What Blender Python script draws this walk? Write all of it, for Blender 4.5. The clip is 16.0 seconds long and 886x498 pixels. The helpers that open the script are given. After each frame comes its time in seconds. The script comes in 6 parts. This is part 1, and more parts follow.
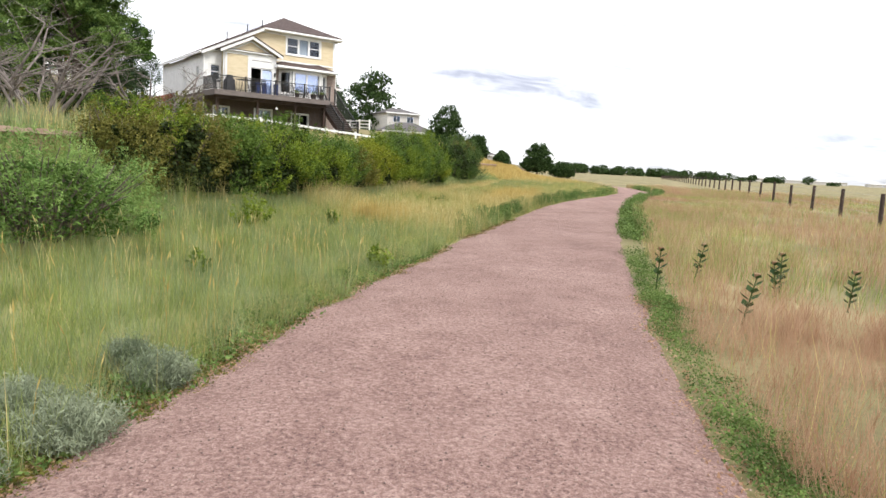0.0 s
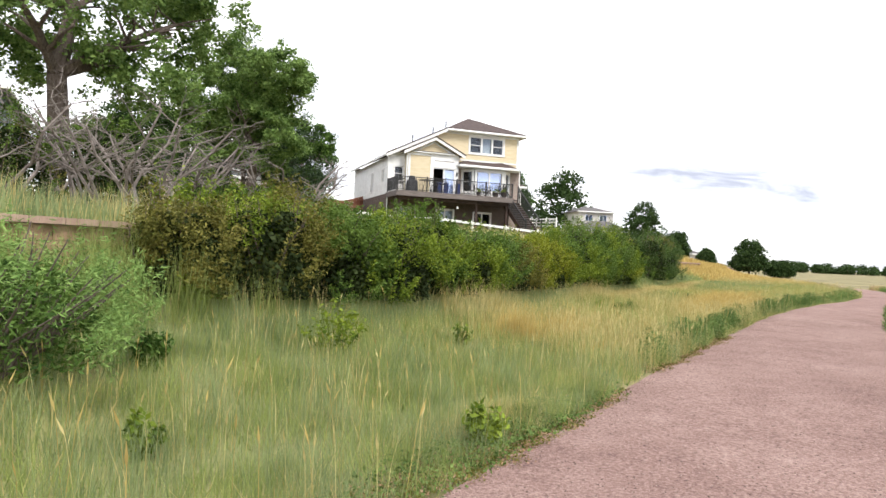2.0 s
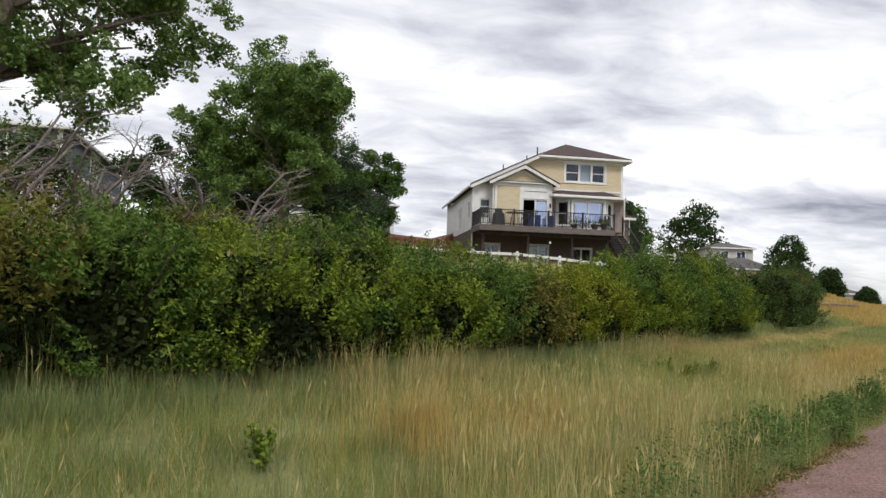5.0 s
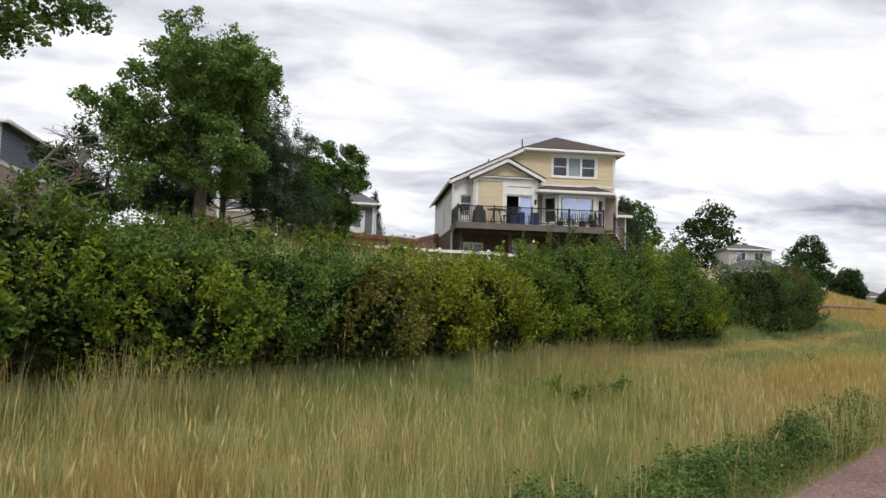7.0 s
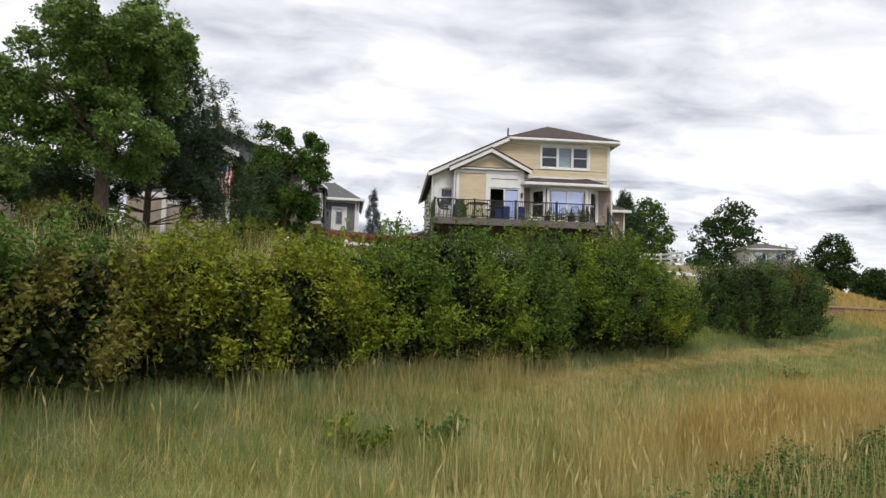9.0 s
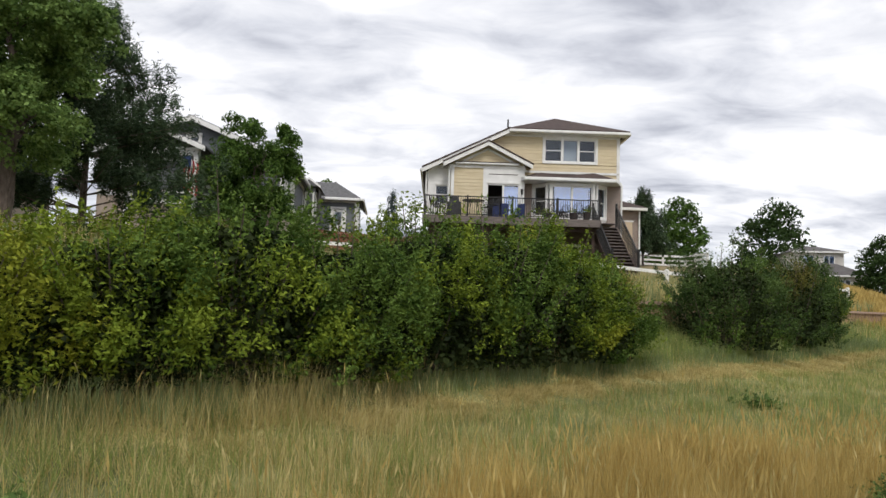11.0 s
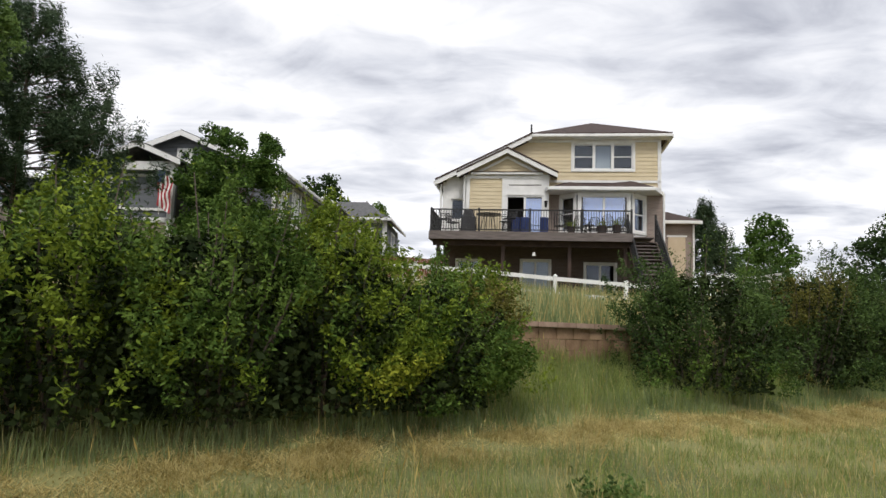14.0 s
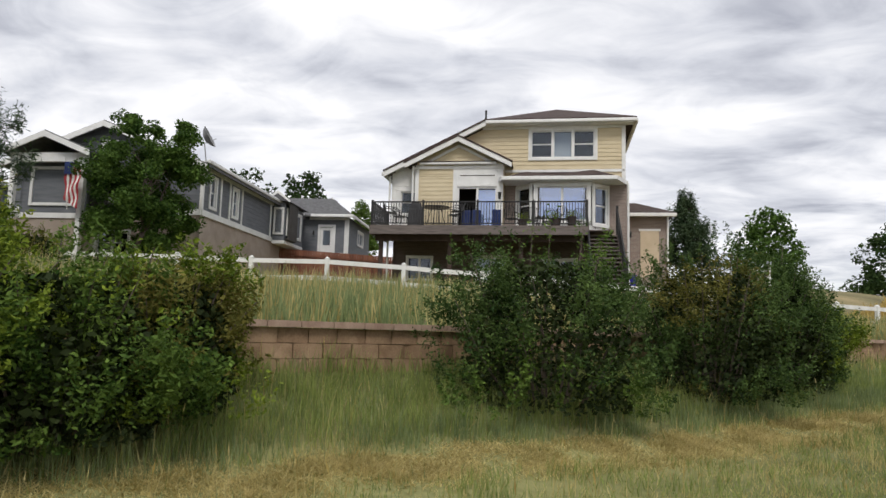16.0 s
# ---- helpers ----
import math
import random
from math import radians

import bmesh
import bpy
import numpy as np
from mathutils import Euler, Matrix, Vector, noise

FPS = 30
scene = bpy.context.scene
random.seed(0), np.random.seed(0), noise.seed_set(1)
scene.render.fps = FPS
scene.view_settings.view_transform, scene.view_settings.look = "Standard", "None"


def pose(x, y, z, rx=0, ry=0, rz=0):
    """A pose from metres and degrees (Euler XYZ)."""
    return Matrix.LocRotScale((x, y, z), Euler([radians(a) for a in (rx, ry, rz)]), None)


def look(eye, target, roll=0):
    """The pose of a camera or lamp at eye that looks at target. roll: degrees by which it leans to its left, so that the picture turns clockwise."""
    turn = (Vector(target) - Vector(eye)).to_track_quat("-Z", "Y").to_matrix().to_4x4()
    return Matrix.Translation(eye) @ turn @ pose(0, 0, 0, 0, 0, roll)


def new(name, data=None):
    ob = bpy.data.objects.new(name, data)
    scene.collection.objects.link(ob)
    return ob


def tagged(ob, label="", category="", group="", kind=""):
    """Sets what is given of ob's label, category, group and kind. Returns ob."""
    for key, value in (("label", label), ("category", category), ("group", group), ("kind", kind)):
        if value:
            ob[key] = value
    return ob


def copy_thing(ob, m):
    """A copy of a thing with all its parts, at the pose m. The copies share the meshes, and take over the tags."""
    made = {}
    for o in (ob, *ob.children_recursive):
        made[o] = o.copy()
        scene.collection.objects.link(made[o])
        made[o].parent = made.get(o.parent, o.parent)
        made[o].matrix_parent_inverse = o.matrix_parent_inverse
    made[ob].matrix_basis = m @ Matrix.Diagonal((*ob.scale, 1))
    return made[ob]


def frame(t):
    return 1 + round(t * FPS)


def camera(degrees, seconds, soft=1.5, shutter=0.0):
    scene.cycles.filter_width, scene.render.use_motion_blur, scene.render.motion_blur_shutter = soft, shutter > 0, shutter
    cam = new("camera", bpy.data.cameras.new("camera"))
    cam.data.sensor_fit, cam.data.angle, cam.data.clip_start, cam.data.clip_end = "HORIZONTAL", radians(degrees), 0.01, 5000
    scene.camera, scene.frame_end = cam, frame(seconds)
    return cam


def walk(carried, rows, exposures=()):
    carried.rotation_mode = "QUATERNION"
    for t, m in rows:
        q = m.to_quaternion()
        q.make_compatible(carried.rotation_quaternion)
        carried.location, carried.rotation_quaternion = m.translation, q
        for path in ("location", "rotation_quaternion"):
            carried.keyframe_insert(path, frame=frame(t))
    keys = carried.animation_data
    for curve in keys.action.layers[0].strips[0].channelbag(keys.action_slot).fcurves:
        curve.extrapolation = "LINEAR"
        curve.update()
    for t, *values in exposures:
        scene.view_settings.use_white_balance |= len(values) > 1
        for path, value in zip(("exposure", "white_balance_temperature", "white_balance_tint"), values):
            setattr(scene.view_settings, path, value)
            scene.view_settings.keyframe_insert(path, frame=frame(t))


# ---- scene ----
cam = camera(65.8, 16.0)
PATH = [
    (0, (-0.213, 0.69, 1.562), (-0.186, 2.674, 1.315), 3.0),
    (0.5, (-0.117, 1.699, 1.561), (-0.229, 3.685, 1.358), 3.0),
    (1, (-0.003, 2.789, 1.561), (-0.299, 4.763, 1.429), 2.9),
    (1.5, (0.056, 3.883, 1.539), (-0.371, 5.836, 1.492), 2.6),
    (2, (0.116, 4.937, 1.521), (-0.427, 6.862, 1.539), 2.4),
    (2.5, (0.214, 5.994, 1.517), (-0.421, 7.89, 1.574), 2.2),
    (3, (0.383, 7.014, 1.474), (-0.337, 8.877, 1.565), 2.1),
    (3.2, (0.443, 7.358, 1.464), (-0.303, 9.211, 1.566), 2.0),
    (5.5, (1.55, 11.892, 1.564), (0.617, 13.657, 1.692), 2.0),
    (6, (1.859, 12.867, 1.554), (0.903, 14.618, 1.684), 1.9),
    (6.5, (2.124, 13.868, 1.545), (1.163, 15.617, 1.677), 1.9),
    (7, (2.398, 14.886, 1.522), (1.438, 16.635, 1.662), 1.8),
    (7.5, (2.629, 15.928, 1.492), (1.665, 17.674, 1.632), 1.8),
    (8, (2.851, 16.941, 1.513), (1.869, 18.678, 1.653), 1.8),
    (8.5, (3.009, 17.951, 1.545), (2.01, 19.678, 1.687), 1.9),
    (9, (3.172, 18.962, 1.552), (2.152, 20.677, 1.696), 1.8),
    (9.5, (3.439, 19.935, 1.533), (2.383, 21.627, 1.682), 2.0),
    (10, (3.716, 20.893, 1.516), (2.633, 22.568, 1.67), 2.0),
    (12.3, (4.557, 25.281, 1.697), (3.331, 26.852, 1.859), 1.8),
    (12.5, (4.632, 25.67, 1.69), (3.385, 27.225, 1.857), 1.8),
    (13, (4.834, 26.566, 1.674), (3.54, 28.079, 1.864), 1.9),
    (13.5, (5.01, 27.498, 1.682), (3.685, 28.981, 1.895), 1.9),
    (14, (5.228, 28.377, 1.628), (3.876, 29.833, 1.856), 2.0),
    (14.5, (5.409, 29.315, 1.674), (4.028, 30.744, 1.899), 1.8),
    (15, (5.591, 30.274, 1.66), (4.197, 31.69, 1.893), 2.1),
    (15.5, (5.78, 31.313, 1.669), (4.385, 32.727, 1.902), 2.0),
    (16, (6.021, 32.423, 1.736), (4.626, 33.837, 1.968), 1.7),
]
EXPOSURES = [(0.0, 0.88), (0.5, 1.15), (1.0, 1.28), (1.5, 1.22), (2.0, 0.95), (2.5, 0.2), (3.0, -0.2), (3.2, -0.2), (5.3, 0.0), (14.5, 0.0), (16.0, -0.1)]
walk(cam, [(t, look(eye, target, roll)) for t, eye, target, roll in PATH], EXPOSURES)

# ---- world, sun ----
world = bpy.data.worlds.new("overcast_sky")
world.use_nodes = True
scene.world = world
wt = world.node_tree
wt.nodes.clear()


def node(tree, kind, operation="", data_type="", blend_type=""):
    n = tree.nodes.new(kind)
    if operation:
        n.operation = operation
    if data_type:
        n.data_type = data_type
    if blend_type:
        n.blend_type = blend_type
    return n


def wmath(op, a, b=None):
    n = node(wt, "ShaderNodeMath", operation=op)
    for i, v in enumerate((a, b)):
        if v is None:
            continue
        if isinstance(v, (int, float)):
            n.inputs[i].default_value = v
        else:
            wt.links.new(v, n.inputs[i])
    return n.outputs[0]


SUN_EL, SUN_AZ = 52.0, 140.0
sky = node(wt, "ShaderNodeTexSky")
sky.sky_type, sky.sun_disc = "NISHITA", False
sky.sun_elevation, sky.sun_rotation = radians(SUN_EL), radians(SUN_AZ)
coord = node(wt, "ShaderNodeTexCoord")
sep = node(wt, "ShaderNodeSeparateXYZ")
wt.links.new(coord.outputs["Generated"], sep.inputs[0])
lift = wmath("MAXIMUM", wmath("ADD", wmath("ABSOLUTE", sep.outputs[2]), 0.16), 0.05)
flat = node(wt, "ShaderNodeCombineXYZ")
# cloud rolls lie along one direction
turn_x = wmath("ADD", wmath("MULTIPLY", sep.outputs[0], 0.80), wmath("MULTIPLY", sep.outputs[1], 0.60))
turn_y = wmath("SUBTRACT", wmath("MULTIPLY", sep.outputs[1], 0.80), wmath("MULTIPLY", sep.outputs[0], 0.60))
wt.links.new(wmath("DIVIDE", wmath("MULTIPLY", turn_x, 0.7), lift), flat.inputs[0])
wt.links.new(wmath("DIVIDE", turn_y, lift), flat.inputs[1])
layers_ = []
for scale_, rough_, twist in ((1.35, 0.5, 0.5), (4.2, 0.55, 0.7)):
    clouds = node(wt, "ShaderNodeTexNoise")
    clouds.inputs["Scale"].default_value, clouds.inputs["Detail"].default_value = scale_, 8.0
    clouds.inputs["Roughness"].default_value, clouds.inputs["Distortion"].default_value = rough_, twist
    wt.links.new(flat.outputs[0], clouds.inputs["Vector"])
    layers_.append(clouds.outputs[0])
tone = node(wt, "ShaderNodeValToRGB")
wt.links.new(wmath("ADD", wmath("MULTIPLY", layers_[0], 0.68), wmath("MULTIPLY", layers_[1], 0.32)), tone.inputs[0])
tone.color_ramp.elements[0].position, tone.color_ramp.elements[0].color = 0.33, (0.36, 0.38, 0.46, 1)
tone.color_ramp.elements[1].position, tone.color_ramp.elements[1].color = 0.56, (1.12, 1.12, 1.15, 1)
mid_tone = tone.color_ramp.elements.new(0.455)
mid_tone.color = (0.78, 0.80, 0.87, 1)
blue = node(wt, "ShaderNodeMix", data_type="RGBA", blend_type="MULTIPLY")
blue.inputs[0].default_value = 1.0
wt.links.new(sky.outputs[0], blue.inputs[6])
blue.inputs[7].default_value = (0.10, 0.10, 0.10, 1)
cover = node(wt, "ShaderNodeMix", data_type="RGBA")
# thinner cover low over the horizon
wt.links.new(wmath("MINIMUM", wmath("ADD", 0.62, wmath("MULTIPLY", wmath("ABSOLUTE", sep.outputs[2]), 3.2)), 0.97), cover.inputs[0])
wt.links.new(blue.outputs[2], cover.inputs[6])
wt.links.new(tone.outputs[0], cover.inputs[7])
back_light = node(wt, "ShaderNodeBackground")
back_light.inputs[1].default_value = 1.0
wt.links.new(cover.outputs[2], back_light.inputs[0])
wout = node(wt, "ShaderNodeOutputWorld")
wt.links.new(back_light.outputs[0], wout.inputs[0])

sun_data = bpy.data.lights.new("sun", "SUN")
sun_data.energy, sun_data.angle, sun_data.color = 1.9, radians(18), (1.0, 0.95, 0.88)
sun = new("sun", sun_data)
az, el = radians(SUN_AZ), radians(SUN_EL)
sun.matrix_world = look((0, 0, 60), Vector((0, 0, 60)) - Vector((math.sin(az) * math.cos(el), math.cos(az) * math.cos(el), math.sin(el))))

# ---- materials ----


def surf(name, dark, light, scale=8.0, rough=0.8, bump=0.15, fine=60.0, metal=0.0, vary=0.0, island=False, stretch=(1, 1, 1), mid=None, spec=0.3, trans=0.0):
    """A surface whose colour wanders between two tones at two scales, with fine relief."""
    m = bpy.data.materials.new(name)
    m.use_nodes = True
    t = m.node_tree
    b = t.nodes["Principled BSDF"]
    g = node(t, "ShaderNodeNewGeometry")
    mp = node(t, "ShaderNodeMapping")
    mp.inputs["Scale"].default_value = stretch
    t.links.new(g.outputs["Position"], mp.inputs[0])
    n1 = node(t, "ShaderNodeTexNoise")
    n1.inputs["Scale"].default_value, n1.inputs["Detail"].default_value = scale, 6.0
    n2 = node(t, "ShaderNodeTexNoise")
    n2.inputs["Scale"].default_value, n2.inputs["Detail"].default_value = fine, 3.0
    for n in (n1, n2):
        t.links.new(mp.outputs[0], n.inputs["Vector"])
    add = node(t, "ShaderNodeMath", operation="MULTIPLY_ADD")
    t.links.new(n2.outputs[0], add.inputs[0])
    add.inputs[1].default_value = 0.45
    t.links.new(n1.outputs[0], add.inputs[2])
    last = add.outputs[0]
    if vary:
        r = g.outputs["Random Per Island"] if island else node(t, "ShaderNodeObjectInfo").outputs["Random"]
        v = node(t, "ShaderNodeMath", operation="MULTIPLY_ADD")
        t.links.new(r, v.inputs[0])
        v.inputs[1].default_value = vary
        t.links.new(last, v.inputs[2])
        off = node(t, "ShaderNodeMath", operation="SUBTRACT")
        t.links.new(v.outputs[0], off.inputs[0])
        off.inputs[1].default_value = vary / 2
        last = off.outputs[0]
    ramp = node(t, "ShaderNodeValToRGB")
    t.links.new(last, ramp.inputs[0])
    ramp.color_ramp.elements[0].position, ramp.color_ramp.elements[0].color = 0.48, (*dark, 1)
    ramp.color_ramp.elements[1].position, ramp.color_ramp.elements[1].color = 0.98, (*light, 1)
    if mid:
        ramp.color_ramp.elements.new(0.72).color = (*mid, 1)
    t.links.new(ramp.outputs[0], b.inputs["Base Color"])
    b.inputs["Roughness"].default_value, b.inputs["Metallic"].default_value = rough, metal
    b.inputs["Specular IOR Level"].default_value = spec
    if bump:
        bp = node(t, "ShaderNodeBump")
        bp.inputs["Strength"].default_value, bp.inputs["Distance"].default_value = bump, 0.02
        t.links.new(add.outputs[0], bp.inputs["Height"])
        t.links.new(bp.outputs[0], b.inputs["Normal"])
    if trans:
        out = t.nodes["Material Output"]
        tl = node(t, "ShaderNodeBsdfTranslucent")
        t.links.new(ramp.outputs[0], tl.inputs[0])
        mx = node(t, "ShaderNodeMixShader")
        mx.inputs[0].default_value = trans
        t.links.new(b.outputs[0], mx.inputs[1])
        t.links.new(tl.outputs[0], mx.inputs[2])
        t.links.new(mx.outputs[0], out.inputs[0])
    return m


def leafy(name, dark, light, vary=0.3, trans=0.2, rough=0.55):
    return surf(name, dark, light, 2.1, rough, 0.0, 7.0, vary=vary, island=True, spec=0.06, trans=trans)


def glass(name, tint=(0.9, 0.95, 1.0), clear=0.55):
    m = bpy.data.materials.new(name)
    m.use_nodes = True
    t = m.node_tree
    out = t.nodes["Material Output"]
    t.nodes.remove(t.nodes["Principled BSDF"])
    gl = node(t, "ShaderNodeBsdfGlossy")
    gl.inputs["Roughness"].default_value = 0.03
    gl.inputs["Color"].default_value = (0.9, 0.93, 1.0, 1)
    tr = node(t, "ShaderNodeBsdfTransparent")
    tr.inputs[0].default_value = (*tint, 1)
    fr = node(t, "ShaderNodeFresnel")
    fr.inputs[0].default_value = 1.5
    lift_gloss = node(t, "ShaderNodeMath", operation="MULTIPLY_ADD")
    t.links.new(fr.outputs[0], lift_gloss.inputs[0])
    lift_gloss.inputs[1].default_value = 0.9
    lift_gloss.inputs[2].default_value = 0.55 - clear * 0.8
    lift_gloss.use_clamp = True
    mx = node(t, "ShaderNodeMixShader")
    t.links.new(lift_gloss.outputs[0], mx.inputs[0])
    t.links.new(tr.outputs[0], mx.inputs[1])
    t.links.new(gl.outputs[0], mx.inputs[2])
    t.links.new(mx.outputs[0], out.inputs[0])
    return m


def brick_mat(name, c1, c2, mortar, w=0.2, h=0.067):
    m = surf(name, c1, c2, 6, 0.9, 0.2)
    t = m.node_tree
    b = t.nodes["Principled BSDF"]
    tc = node(t, "ShaderNodeTexCoord")
    sp = node(t, "ShaderNodeSeparateXYZ")
    cb = node(t, "ShaderNodeCombineXYZ")
    t.links.new(tc.outputs["Object"], sp.inputs[0])
    sm = node(t, "ShaderNodeMath", operation="ADD")
    t.links.new(sp.outputs[0], sm.inputs[0])
    t.links.new(sp.outputs[1], sm.inputs[1])
    t.links.new(sm.outputs[0], cb.inputs[0])
    t.links.new(sp.outputs[2], cb.inputs[1])
    br = node(t, "ShaderNodeTexBrick")
    br.inputs["Scale"].default_value = 1.0
    br.inputs["Brick Width"].default_value, br.inputs["Row Height"].default_value = w, h
    br.inputs["Mortar Size"].default_value = 0.01
    br.inputs["Color1"].default_value, br.inputs["Color2"].default_value, br.inputs["Mortar"].default_value = (*c1, 1), (*c2, 1), (*mortar, 1)
    t.links.new(cb.outputs[0], br.inputs["Vector"])
    t.links.new(br.outputs[0], b.inputs["Base Color"])
    return m


def gravel_mat():
    """Pinkish crushed stone: grains of light and dark at two sizes over slow stains."""
    m = bpy.data.materials.new("crushed_gravel")
    m.use_nodes = True
    t = m.node_tree
    b = t.nodes["Principled BSDF"]
    g = node(t, "ShaderNodeNewGeometry")
    layers = []
    for scale, detail, weight in ((0.55, 3.0, 0.45), (3.0, 4.0, 0.35), (32.0, 3.0, 0.95), (95.0, 2.0, 0.85)):
        n = node(t, "ShaderNodeTexNoise")
        n.inputs["Scale"].default_value, n.inputs["Detail"].default_value = scale, detail
        t.links.new(g.outputs["Position"], n.inputs["Vector"])
        k = node(t, "ShaderNodeMath", operation="MULTIPLY_ADD")
        t.links.new(n.outputs[0], k.inputs[0])
        k.inputs[1].default_value = weight
        if layers:
            t.links.new(layers[-1], k.inputs[2])
        else:
            k.inputs[2].default_value = 0.0
        layers.append(k.outputs[0])
    ramp = node(t, "ShaderNodeValToRGB")
    half = node(t, "ShaderNodeMath", operation="MULTIPLY")
    t.links.new(layers[-1], half.inputs[0])
    half.inputs[1].default_value = 0.44
    t.links.new(half.outputs[0], ramp.inputs[0])
    ramp.color_ramp.elements[0].position, ramp.color_ramp.elements[0].color = 0.38, (0.075, 0.044, 0.040, 1)
    ramp.color_ramp.elements[1].position, ramp.color_ramp.elements[1].color = 0.74, (0.44, 0.315, 0.275, 1)
    ramp.color_ramp.elements.new(0.54).color = (0.235, 0.146, 0.126, 1)
    t.links.new(ramp.outputs[0], b.inputs["Base Color"])
    b.inputs["Roughness"].default_value = 0.95
    b.inputs["Specular IOR Level"].default_value = 0.2
    bp = node(t, "ShaderNodeBump")
    bp.inputs["Strength"].default_value, bp.inputs["Distance"].default_value = 0.9, 0.03
    t.links.new(layers[-1], bp.inputs["Height"])
    t.links.new(bp.outputs[0], b.inputs["Normal"])
    return m


def soil_mat():
    """Dry soil, under green thatch where the meadow grows."""
    m = surf("meadow_soil", (0.10, 0.085, 0.042), (0.32, 0.25, 0.135), 0.35, 0.95, 0.6, 14.0, mid=(0.18, 0.16, 0.072))
    t = m.node_tree
    ramp = next(n for n in t.nodes if n.bl_idname == "ShaderNodeValToRGB")
    green = node(t, "ShaderNodeValToRGB")
    t.links.new(ramp.inputs[0].links[0].from_socket, green.inputs[0])
    green.color_ramp.elements[0].position, green.color_ramp.elements[0].color = 0.50, (0.085, 0.100, 0.036, 1)
    green.color_ramp.elements[1].position, green.color_ramp.elements[1].color = 0.95, (0.28, 0.265, 0.105, 1)
    share = node(t, "ShaderNodeAttribute")
    share.attribute_name = "thatch"
    mx = node(t, "ShaderNodeMix", data_type="RGBA")
    t.links.new(share.outputs["Fac"], mx.inputs[0])
    t.links.new(ramp.outputs[0], mx.inputs[6])
    t.links.new(green.outputs[0], mx.inputs[7])
    t.links.new(mx.outputs[2], t.nodes["Principled BSDF"].inputs["Base Color"])
    return m


